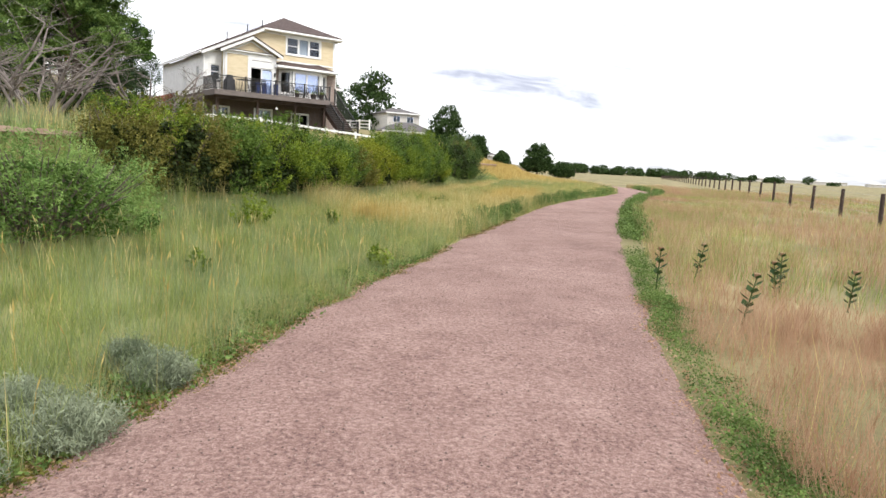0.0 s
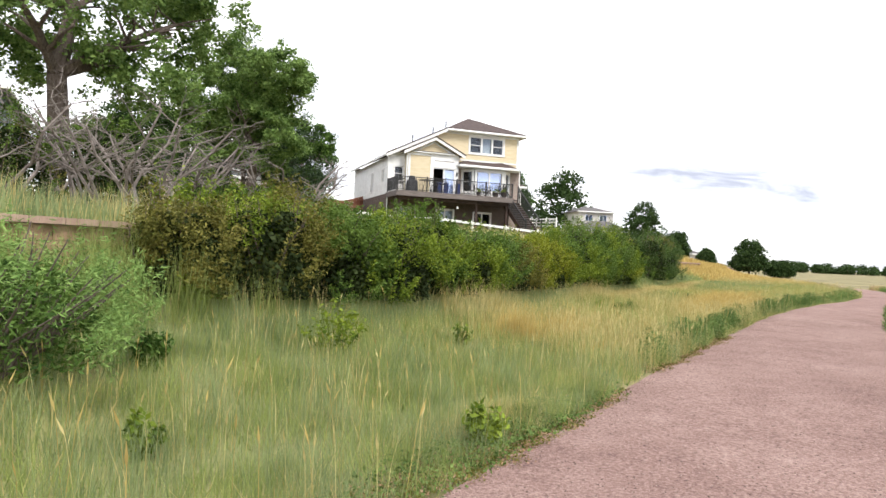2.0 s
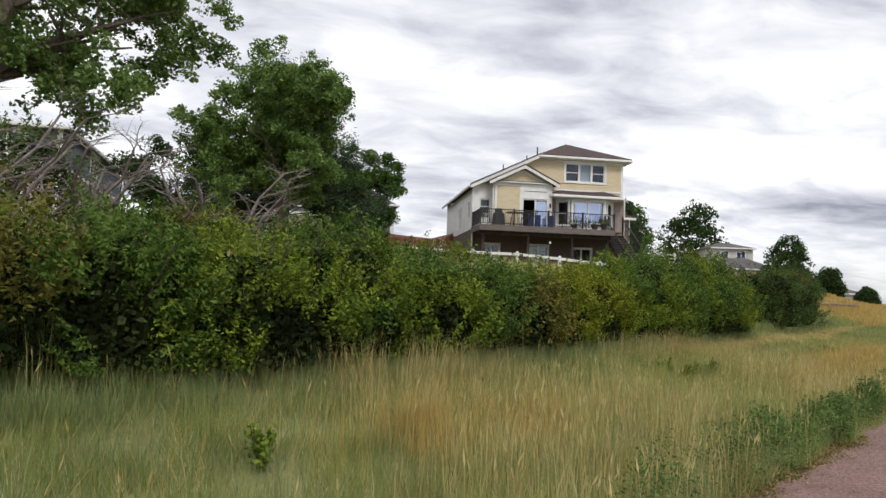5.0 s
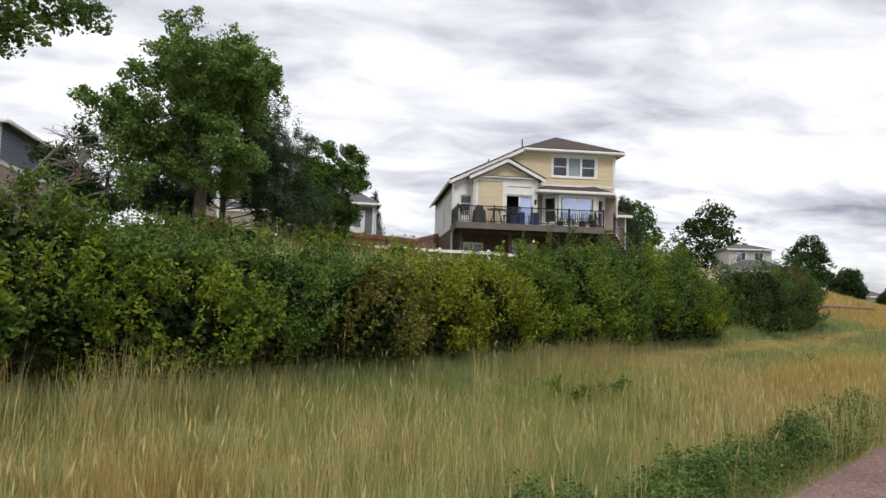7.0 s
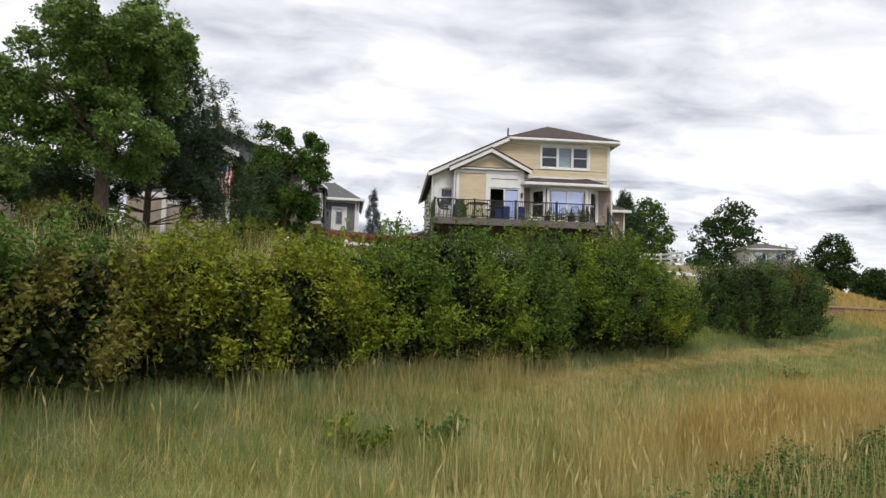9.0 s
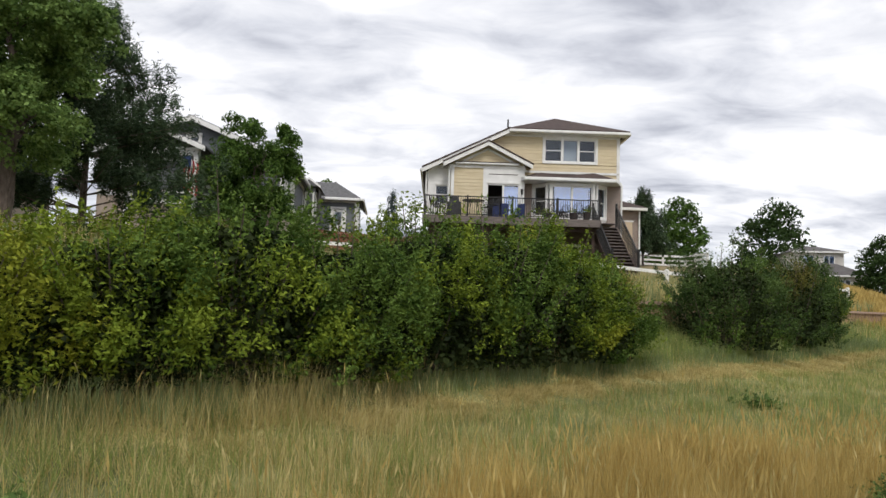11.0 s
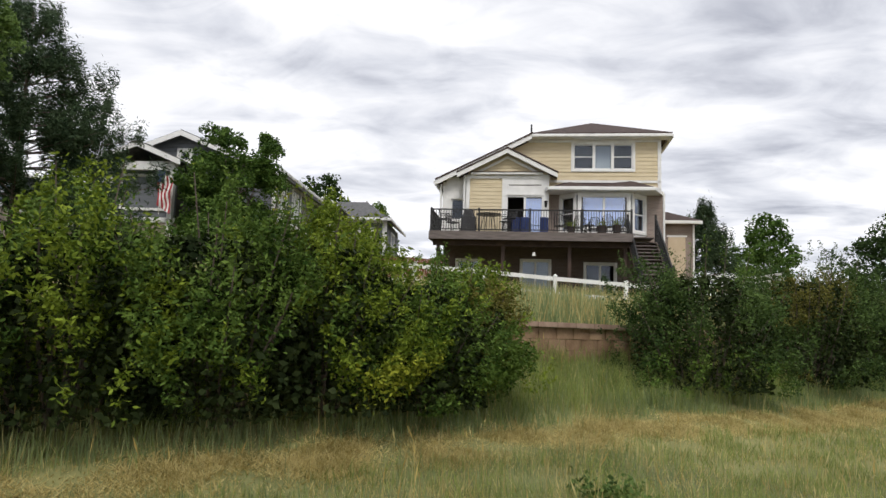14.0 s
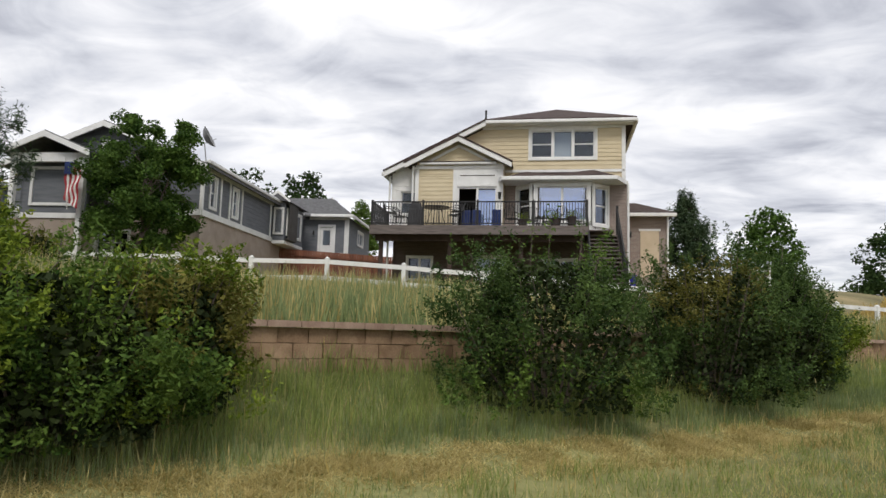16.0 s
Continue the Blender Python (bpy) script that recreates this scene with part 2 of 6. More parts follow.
M = {
    "trail": gravel_mat(),
    "soil": soil_mat(),
    "block": surf("tan_wall_block", (0.20, 0.125, 0.074), (0.38, 0.26, 0.165), 3.0, 0.95, 0.9, 45.0, vary=0.25),
    "cap": surf("tan_wall_cap", (0.26, 0.17, 0.13), (0.44, 0.32, 0.25), 4.0, 0.95, 0.6, 60.0, vary=0.2),
    "yellow": surf("pale_yellow_siding", (0.55, 0.46, 0.30), (0.66, 0.57, 0.40), 1.5, 0.7, 0.08, 40.0, stretch=(1, 1, 6)),
    "white": surf("white_trim_paint", (0.66, 0.66, 0.65), (0.82, 0.82, 0.81), 2.5, 0.55, 0.05, 40.0),
    "vinyl": surf("white_vinyl", (0.66, 0.66, 0.63), (0.84, 0.84, 0.82), 3.0, 0.4, 0.04, 30.0),
    "slate": surf("slate_blue_siding", (0.12, 0.13, 0.145), (0.175, 0.185, 0.205), 1.5, 0.7, 0.08, 40.0, stretch=(1, 1, 6)),
    "bluegrey": surf("blue_grey_siding", (0.115, 0.135, 0.17), (0.165, 0.19, 0.235), 1.5, 0.7, 0.08, 40.0, stretch=(1, 1, 6)),
    "tanwall": surf("tan_stucco", (0.30, 0.245, 0.205), (0.41, 0.345, 0.295), 2.0, 0.9, 0.3, 60.0),
    "shingle": surf("brown_shingle", (0.040, 0.028, 0.026), (0.105, 0.078, 0.072), 5.0, 0.95, 0.5, 50.0, stretch=(1, 1, 3)),
    "greyshingle": surf("grey_shingle", (0.075, 0.075, 0.078), (0.16, 0.16, 0.165), 5.0, 0.95, 0.5, 50.0, stretch=(1, 1, 3)),
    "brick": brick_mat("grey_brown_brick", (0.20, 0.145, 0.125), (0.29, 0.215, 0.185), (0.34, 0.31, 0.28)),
    # brick tone lowered, with the dark under the deck put into its colour
    "darkbrick": brick_mat("shade_toned_basement_brick", (0.085, 0.058, 0.05), (0.13, 0.09, 0.078), (0.15, 0.13, 0.12)),
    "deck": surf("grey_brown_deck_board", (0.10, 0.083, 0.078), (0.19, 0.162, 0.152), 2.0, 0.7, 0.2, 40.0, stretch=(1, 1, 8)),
    # darker timber for joists, girder, posts, risers and stringers
    "deckdark": surf("dark_brown_timber", (0.035, 0.022, 0.018), (0.085, 0.055, 0.045), 3.0, 0.7, 0.2, 40.0),
    "iron": surf("black_powder_coated_metal", (0.006, 0.006, 0.006), (0.018, 0.017, 0.017), 6.0, 0.45, 0.04, 40.0, spec=0.5),
    "cedar": surf("red_brown_cedar", (0.13, 0.05, 0.032), (0.27, 0.115, 0.07), 3.0, 0.85, 0.3, 40.0, stretch=(1, 1, 0.3), vary=0.3),
    "post": surf("weathered_post", (0.025, 0.017, 0.014), (0.085, 0.06, 0.05), 4.0, 0.9, 0.5, 40.0, stretch=(4, 4, 0.5)),
    "bark": surf("grey_brown_bark", (0.055, 0.042, 0.034), (0.17, 0.135, 0.115), 6.0, 0.95, 0.9, 30.0, stretch=(3, 3, 0.6)),
    "twig": surf("dead_grey_twig", (0.10, 0.084, 0.076), (0.27, 0.235, 0.215), 6.0, 0.95, 0.4, 40.0),
    # very dark tone that stands in for the dimness of unlit rooms
    "room": surf("dim_room_tone", (0.06, 0.055, 0.05), (0.10, 0.095, 0.09), 2.0, 0.9, 0.05, 20.0),
    "blind": surf("white_blind", (0.60, 0.60, 0.58), (0.72, 0.72, 0.70), 1.0, 0.8, 0.1, 30.0, stretch=(1, 1, 12)),
    "bluepad": surf("navy_cloth", (0.012, 0.020, 0.075), (0.03, 0.05, 0.15), 5.0, 0.85, 0.2, 60.0),
    "bin": surf("blue_plastic", (0.012, 0.012, 0.18), (0.03, 0.028, 0.30), 3.0, 0.4, 0.05, 30.0),
    "beige": surf("beige_door_paint", (0.50, 0.40, 0.28), (0.60, 0.49, 0.36), 2.0, 0.6, 0.05, 30.0),
    "pot": surf("dark_clay_pot", (0.03, 0.022, 0.02), (0.07, 0.05, 0.045), 5.0, 0.7, 0.2, 30.0),
    "grillcover": surf("grey_canvas_cover", (0.03, 0.03, 0.032), (0.07, 0.07, 0.075), 4.0, 0.85, 0.5, 30.0),
    "red": surf("faded_red_cloth", (0.30, 0.03, 0.04), (0.45, 0.07, 0.08), 4.0, 0.85, 0.2, 60.0),
    "pane": glass("window_glass", (0.75, 0.8, 0.85), clear=0.67),
    # blue tint paints the sky's reflection into the glass over the blinds
    "shinepane": glass("sky_tinted_glass", (0.70, 0.80, 1.0), clear=0.42),
    "stone": surf("loose_stone", (0.09, 0.058, 0.05), (0.36, 0.26, 0.225), 9.0, 0.95, 0.4, 60.0, vary=0.6, island=True),
    "roof_far": surf("far_grey_roof", (0.08, 0.075, 0.075), (0.14, 0.13, 0.13), 2.0, 0.9, 0.2, 20.0),
    "farwall": surf("far_pale_siding", (0.45, 0.43, 0.40), (0.58, 0.56, 0.53), 2.0, 0.8, 0.1, 20.0),
    "wire": surf("galvanised_wire", (0.20, 0.20, 0.20), (0.34, 0.34, 0.34), 8.0, 0.5, 0.0, 40.0, metal=0.8),
    # plants
    "hedge": leafy("hedge_leaf", (0.045, 0.085, 0.010), (0.25, 0.32, 0.040)),
    "hedgelime": leafy("yellow_green_leaf", (0.095, 0.130, 0.012), (0.320, 0.340, 0.040)),
    "hedgedark": leafy("dark_green_leaf", (0.028, 0.064, 0.012), (0.155, 0.235, 0.048)),
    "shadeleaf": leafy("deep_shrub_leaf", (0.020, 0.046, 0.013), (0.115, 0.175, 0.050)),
    # leaf tone with the shrub's inner shade put into the colour
    "core": leafy("shaded_inner_leaf", (0.012, 0.021, 0.007), (0.036, 0.050, 0.016), trans=0.0),
    "rust": leafy("rusty_green_leaf", (0.065, 0.072, 0.014), (0.220, 0.200, 0.052)),
    "cotton": leafy("cottonwood_leaf", (0.055, 0.110, 0.028), (0.25, 0.36, 0.105), trans=0.3, rough=0.45),
    "ash": leafy("ash_leaf", (0.022, 0.054, 0.012), (0.12, 0.20, 0.042)),
    "treedark": leafy("deep_green_leaf", (0.016, 0.036, 0.012), (0.065, 0.105, 0.032)),
    "pine": leafy("pine_needle", (0.022, 0.042, 0.022), (0.085, 0.125, 0.062), trans=0.05),
    "spruce": leafy("blue_spruce_needle", (0.025, 0.040, 0.038), (0.075, 0.105, 0.10), trans=0.05),
    "willow": leafy("willow_leaf", (0.095, 0.18, 0.045), (0.29, 0.42, 0.125)),
    "weed": leafy("roadside_weed_leaf", (0.045, 0.085, 0.022), (0.18, 0.26, 0.075)),
    "sage": leafy("silver_sage_leaf", (0.12, 0.15, 0.09), (0.30, 0.34, 0.23)),
    "milk": leafy("milkweed_leaf", (0.022, 0.045, 0.016), (0.07, 0.11, 0.04)),
    "grassgreen": leafy("green_grass_blade", (0.150, 0.200, 0.055), (0.37, 0.425, 0.140), vary=0.4, trans=0.5),
    "grassblue": leafy("blue_green_grass_blade", (0.150, 0.200, 0.090), (0.34, 0.40, 0.19), vary=0.5, trans=0.5),
    "straw": leafy("straw_blade", (0.34, 0.28, 0.10), (0.68, 0.58, 0.28), vary=0.5, trans=0.5),
    "golden": leafy("golden_grass_blade", (0.38, 0.27, 0.085), (0.64, 0.50, 0.19), trans=0.5),
    "pinkgrass": leafy("pinkish_cheatgrass_blade", (0.31, 0.175, 0.105), (0.52, 0.36, 0.24), trans=0.4),
}

# ---- building blocks ----


def link(name, me, mat, parent=None, label=""):
    me.materials.append(mat)
    ob = new(name, me)
    if parent is not None:
        ob.parent = parent
    if label:
        ob["label"] = label
    return ob


def part(name, bm, mat, parent, label=""):
    me = bpy.data.meshes.new(name)
    bmesh.ops.recalc_face_normals(bm, faces=bm.faces)
    bm.to_mesh(me)
    bm.free()
    return link(name, me, mat, parent, label)


def thing(name, m, label, category, group="", kind=""):
    ob = new(name)
    ob.empty_display_size = 0.2
    ob.matrix_world = m
    return tagged(ob, label, category, group, kind)


def box(x0, x1, y0, y1, z0, z1, bm=None, bevel=0.0):
    own = bmesh.new()
    v = [own.verts.new(p) for p in ((x0, y0, z0), (x1, y0, z0), (x1, y1, z0), (x0, y1, z0), (x0, y0, z1), (x1, y0, z1), (x1, y1, z1), (x0, y1, z1))]
    for f in ((0, 3, 2, 1), (4, 5, 6, 7), (0, 1, 5, 4), (1, 2, 6, 5), (2, 3, 7, 6), (3, 0, 4, 7)):
        own.faces.new([v[i] for i in f])
    if bevel:
        bmesh.ops.bevel(own, geom=list(own.edges), offset=bevel, segments=1, affect="EDGES")
    if bm is None:
        return own
    me = bpy.data.meshes.new("tmp")
    own.to_mesh(me)
    bm.from_mesh(me)
    bpy.data.meshes.remove(me)
    own.free()
    return bm


def prism(poly, y0, y1, bm=None):
    """A polygon in x and z, pushed from y0 to y1."""
    bm = bm or bmesh.new()
    a = [bm.verts.new((x, y0, z)) for x, z in poly]
    b = [bm.verts.new((x, y1, z)) for x, z in poly]
    bm.faces.new(a)
    bm.faces.new(b[::-1])
    for i in range(len(poly)):
        j = (i + 1) % len(poly)
        bm.faces.new((a[j], a[i], b[i], b[j]))
    return bm


def slab(pts, thick, bm=None):
    """A flat piece from its upper outline, with a thickness downwards."""
    bm = bm or bmesh.new()
    a = [bm.verts.new(p) for p in pts]
    b = [bm.verts.new((p[0], p[1], p[2] - thick)) for p in pts]
    bm.faces.new(a)
    bm.faces.new(b[::-1])
    for i in range(len(pts)):
        j = (i + 1) % len(pts)
        bm.faces.new((a[j], a[i], b[i], b[j]))
    return bm


def beam(p, q, w, h, bm=None):
    """A square bar from p to q, w wide and h high."""
    p, q = Vector(p), Vector(q)
    d = (q - p).normalized()
    side = d.cross(Vector((0, 0, 1)))
    side = (Vector((1, 0, 0)) if side.length < 1e-4 else side.normalized()) * w / 2
    up = side.cross(d).normalized() * h / 2
    bm = bm or bmesh.new()
    ring = [[bm.verts.new(c + side * i + up * j) for i, j in ((-1, -1), (1, -1), (1, 1), (-1, 1))] for c in (p, q)]
    bm.faces.new(ring[0][::-1])
    bm.faces.new(ring[1])
    for i in range(4):
        j = (i + 1) % 4
        bm.faces.new((ring[0][i], ring[0][j], ring[1][j], ring[1][i]))
    return bm


def tube(p, q, r0, r1, n=8, bm=None):
    p, q = Vector(p), Vector(q)
    d = (q - p).normalized()
    a = d.orthogonal().normalized()
    b = d.cross(a)
    bm = bm or bmesh.new()
    ring = [[bm.verts.new(c + (a * math.cos(k * math.tau / n) + b * math.sin(k * math.tau / n)) * r) for k in range(n)] for c, r in ((p, r0), (q, r1))]
    bm.faces.new(ring[0][::-1])
    bm.faces.new(ring[1])
    for i in range(n):
        j = (i + 1) % n
        bm.faces.new((ring[0][i], ring[0][j], ring[1][j], ring[1][i]))
    return bm


def quads(name, V, mat, parent=None, label=""):
    """One mesh from an array of separate faces (n, corners, 3)."""
    V = np.asarray(V, dtype=np.float32)
    n, k = V.shape[:2]
    me = bpy.data.meshes.new(name)
    me.vertices.add(n * k)
    me.vertices.foreach_set("co", V.reshape(-1))
    me.loops.add(n * k)
    me.loops.foreach_set("vertex_index", np.arange(n * k, dtype=np.int32))
    me.polygons.add(n)
    me.polygons.foreach_set("loop_start", np.arange(0, n * k, k, dtype=np.int32))
    me.update(calc_edges=True)
    return link(name, me, mat, parent, label)


def grid_mesh(name, P, mat, smooth=True):
    """One sheet from an array of points (rows, columns, 3)."""
    P = np.asarray(P, dtype=np.float32)
    r, c = P.shape[:2]
    i = np.arange(r * c).reshape(r, c)
    F = np.stack([i[:-1, :-1], i[:-1, 1:], i[1:, 1:], i[1:, :-1]], -1).reshape(-1, 4)
    me = bpy.data.meshes.new(name)
    me.from_pydata(P.reshape(-1, 3).tolist(), [], F.tolist())
    me.polygons.foreach_set("use_smooth", [smooth] * len(me.polygons))
    me.update()
    return link(name, me, mat)


# ---- the lie of the land ----
TY = [-60, -20, 0, 4, 7, 10, 15, 20, 25, 30, 35, 40, 45, 50, 60, 80, 100, 140]
TL = [-12, -5.4, -2.4, -2.0, -1.38, -0.75, 0.55, 2.0, 3.4, 5.1, 7.15, 9.5, 11.5, 12.7, 13.2, 12.5, 12.0, 10]
TR = [-8, -2.0, 1.15, 1.36, 1.92, 2.55, 3.72, 5.0, 6.35, 7.9, 9.5, 11.4, 13.8, 15.3, 16.2, 15.5, 15.0, 13]


def smoothstep(v):
    v = np.clip(v, 0, 1)
    return v * v * (3 - 2 * v)


def wall_x(y):
    return -9.4 + 0.2 * y


def ground(x, y):
    """Height of the ground."""
    x, y = np.asarray(x, float), np.asarray(y, float)
    s = (x - wall_x(y)) / 1.02
    front = 0.005 * np.clip(y, -20, 80) + 1.1 * np.clip(1 - s / 6, 0, 1) ** 2.4
    d = np.clip(-s, 0, None)
    f = np.interp(y, [0, 15, 40, 60], [0.4, 0.5, 1.0, 1.25])
    back = 1.62 + 0.105 * f * np.minimum(d, 11) + 0.03 * np.clip(d - 11, 0, 25)
    back = back + 1.5 * smoothstep(1.5 - np.hypot(x + 11, y - 78) / 13)
    out = np.maximum(smoothstep((y - 84) / 14), smoothstep((4 - y) / 8))
    foot = 0.005 * np.clip(y, -20, 80) + 1.1
    back = back + out * (foot + (back - foot) * smoothstep(d / 7) - back)
    z = np.where(s < -0.12, back, front)
    far = smoothstep((np.hypot(x, y - 30) - 130) / 150)
    wave = 0.03 * np.sin(x * 0.9 + 1.3 * np.sin(y * 0.4)) * np.sin(y * 0.7 + x * 0.3)
    bed = smoothstep(np.minimum(x - np.interp(y, TY, TL), np.interp(y, TY, TR) - x) / 0.4 + 0.5)
    return z * (1 - far) + 0.1 * far + wave * (1 - bed) * (1 - far)


def gz(x, y):
    return float(ground(x, y))


# ---- ground, trail ----
ys = np.concatenate([-np.geomspace(3000, 12, 26), np.arange(-10, 90, 0.5), np.geomspace(92, 3500, 40)])
ss = np.concatenate([-np.geomspace(3000, 26, 30), np.arange(-25, -0.5, 0.5), [-0.3, -0.16, -0.1, 0.1], np.arange(0.4, 30, 0.4), np.geomspace(31, 3000, 34)])
Y, S = np.meshgrid(ys, ss, indexing="ij")
X = wall_x(np.clip(Y, -60, 200)) + 1.02 * S
land = grid_mesh("ground", np.stack([X, Y, ground(X, Y) - 0.02], -1), M["soil"])
# share of green thatch over the dry soil: much in the meadow before the wall, little on the hill and the plain
thatch = smoothstep((np.interp(Y, TY, TL) + 0.5 - X) / 1.5) * smoothstep((62 - Y) / 14) * np.where(S < -0.1, 0.55, 1.0)
land.data.attributes.new("thatch", "FLOAT", "POINT").data.foreach_set("value", thatch.reshape(-1).astype(np.float32))
tagged(land, "grassy meadow ground rising to a terrace", "ground", kind="structure")

rows_y = np.concatenate([np.arange(-40, 60, 0.25), np.arange(60, 140, 2)])
u_across = np.linspace(0, 1, 15)
left, right = np.interp(rows_y, TY, TL), np.interp(rows_y, TY, TR)
kernel = np.hanning(17)
kernel /= kernel.sum()
left, right = (np.convolve(np.pad(v, 8, mode="edge"), kernel, mode="valid") for v in (left, right))
rag = np.array([noise.noise((0.0, y * 1.3, 3.0)) * 0.12 + noise.noise((5.0, y * 4.0, 1.0)) * 0.07 for y in rows_y])
rag2 = np.array([noise.noise((9.0, y * 1.3, 7.0)) * 0.08 + noise.noise((15.0, y * 4.0, 2.0)) * 0.07 for y in rows_y])
lx, rx = left + rag, right + rag2
PX = lx[:, None] + (rx - lx)[:, None] * u_across[None]
PY = np.repeat(rows_y[:, None], 15, 1)
crown_h = 0.045 * (1 - (2 * u_across - 1) ** 4)[None] + 0.006
trail = grid_mesh("trail", np.stack([PX, PY, ground(PX, PY) + crown_h], -1), M["trail"])
tagged(trail, "pinkish crushed gravel walking trail", "path", kind="structure")


def trail_edges(y):
    return np.interp(y, rows_y, lx), np.interp(y, rows_y, rx)


# ---- retaining wall of blocks, in courses with a cap ----
retaining = thing("retaining_wall", pose(0, 0, 0), "tan split-face block retaining wall with flat caps", "wall", kind="structure")
BL, BH = 0.42, 0.20
AX = Vector((0.2, 1.0, 0)).normalized()
WALL_ANGLE = math.degrees(math.atan2(AX.y, AX.x))


def rough_block(l, w, h, seed, bulge=0.02):
    rng = random.Random(seed)
    bm = box(0.006, l - 0.006, -w, 0, 0.004, h - 0.004)
    bmesh.ops.subdivide_edges(bm, edges=[e for e in bm.edges if abs(e.verts[0].co.x - e.verts[1].co.x) > l / 2], cuts=2)
    for v in bm.verts:
        inside = 0.02 < v.co.x < l - 0.02
        if v.co.y < -w / 2:
            v.co.y -= rng.uniform(0, bulge) + (bulge if inside else 0)
        v.co.z += rng.uniform(-0.003, 0.003)
    me = bpy.data.meshes.new("block")
    bmesh.ops.recalc_face_normals(bm, faces=bm.faces)
    bm.to_mesh(me)
    bm.free()
    return me


block_kinds = [rough_block(BL, 0.28, BH, k) for k in range(5)]
for me in block_kinds:
    me.materials.append(M["block"])
cap_kind = rough_block(0.46, 0.34, 0.09, 9, 0.006)
cap_kind.materials.append(M["cap"])
far_blocks, far_caps = [], []


def wall_pose(y, z, back=0.0):
    m = Matrix.Translation((wall_x(y) - back, y, z)) @ Matrix.Rotation(radians(WALL_ANGLE), 4, "Z")
    return m


rng = random.Random(4)
y = 6.0
column = 0
CAP_Z = 1.70
while y < 76:
    y += BL * AX.y
    column += 1
    for course in range(6):
        z = CAP_Z - BH * (course + 1)
        yy = y + (BL / 2 * AX.y if course % 2 else 0)
        if z + BH < gz(wall_x(yy) + 0.25, yy) - 0.05:
            break
        m = wall_pose(yy, z, -0.012 * course + rng.uniform(-0.006, 0.006))
        me = block_kinds[rng.randrange(5)]
        if 32.5 < yy < 43.5:
            ob = new("block", me)
            ob.parent = retaining
            ob.matrix_local = m
        else:
            far_blocks.append((me, m))
y = 6.0
while y < 76:
    y += 0.46 * AX.y
    m = wall_pose(y, CAP_Z, -0.03)
    if 32.5 < y < 43.5:
        ob = new("cap_stone", cap_kind)
        ob.parent = retaining
        ob.matrix_local = m
    else:
        far_caps.append((cap_kind, m))


def joined(name, pieces, mat, parent):
    vs, fs, base = [], [], 0
    for me, m in pieces:
        vs += [m @ v.co for v in me.vertices]
        fs += [[i + base for i in p.vertices] for p in me.polygons]
        base += len(me.vertices)
    me = bpy.data.meshes.new(name)
    me.from_pydata(vs, [], fs)
    return tagged(link(name, me, mat, parent), kind="stuff")


joined("block_courses", far_blocks, M["block"], retaining)
joined("cap_courses", far_caps, M["cap"], retaining)

# ---- houses: shared parts ----


def lap_wall(name, outline, y_face, openings, mat, parent, lap=0.19, thick=0.16, label=""):
    """Lap siding over an outline given as z -> (x0, x1), with openings (x0, x1, z0, z1) left free; one board a course."""
    zmin, zmax, span = outline
    levels = set(np.arange(zmin, zmax, lap).tolist()) | {zmax}
    for o in openings:
        levels |= {z for z in o[2:4] if zmin < z < zmax}
    levels = sorted(levels)
    bm = bmesh.new()
    for z0, z1 in zip(levels, levels[1:]):
        if z1 - z0 < 0.004:
            continue
        zm = (z0 + z1) / 2
        (a0, b0), (a1, b1) = span(z0), span(z1)
        cuts = sorted((o[0], o[1]) for o in openings if o[2] < zm < o[3])
        pieces = []
        left_edge = (a0, a1)
        for c0, c1 in cuts:
            pieces.append((left_edge, (c0, c0)))
            left_edge = (c1, c1)
        pieces.append((left_edge, (b0, b1)))
        for (p0, p1), (q0, q1) in pieces:
            if q0 - p0 < 0.01 and q1 - p1 < 0.01:
                continue
            q0, q1 = max(q0, p0 + 0.005), max(q1, p1 + 0.005)
            vs = [bm.verts.new(v) for v in ((p0, y_face - 0.018, z0), (q0, y_face - 0.018, z0), (q1, y_face, z1), (p1, y_face, z1),
                                            (p0, y_face + thick, z0), (q0, y_face + thick, z0), (q1, y_face + thick, z1), (p1, y_face + thick, z1))]
            for f in ((0, 1, 2, 3), (5, 4, 7, 6), (4, 5, 1, 0), (3, 2, 6, 7), (4, 0, 3, 7), (1, 5, 6, 2)):
                bm.faces.new([vs[i] for i in f])
    bmesh.ops.remove_doubles(bm, verts=bm.verts, dist=0.0008)
    return part(name, bm, mat, parent, label)


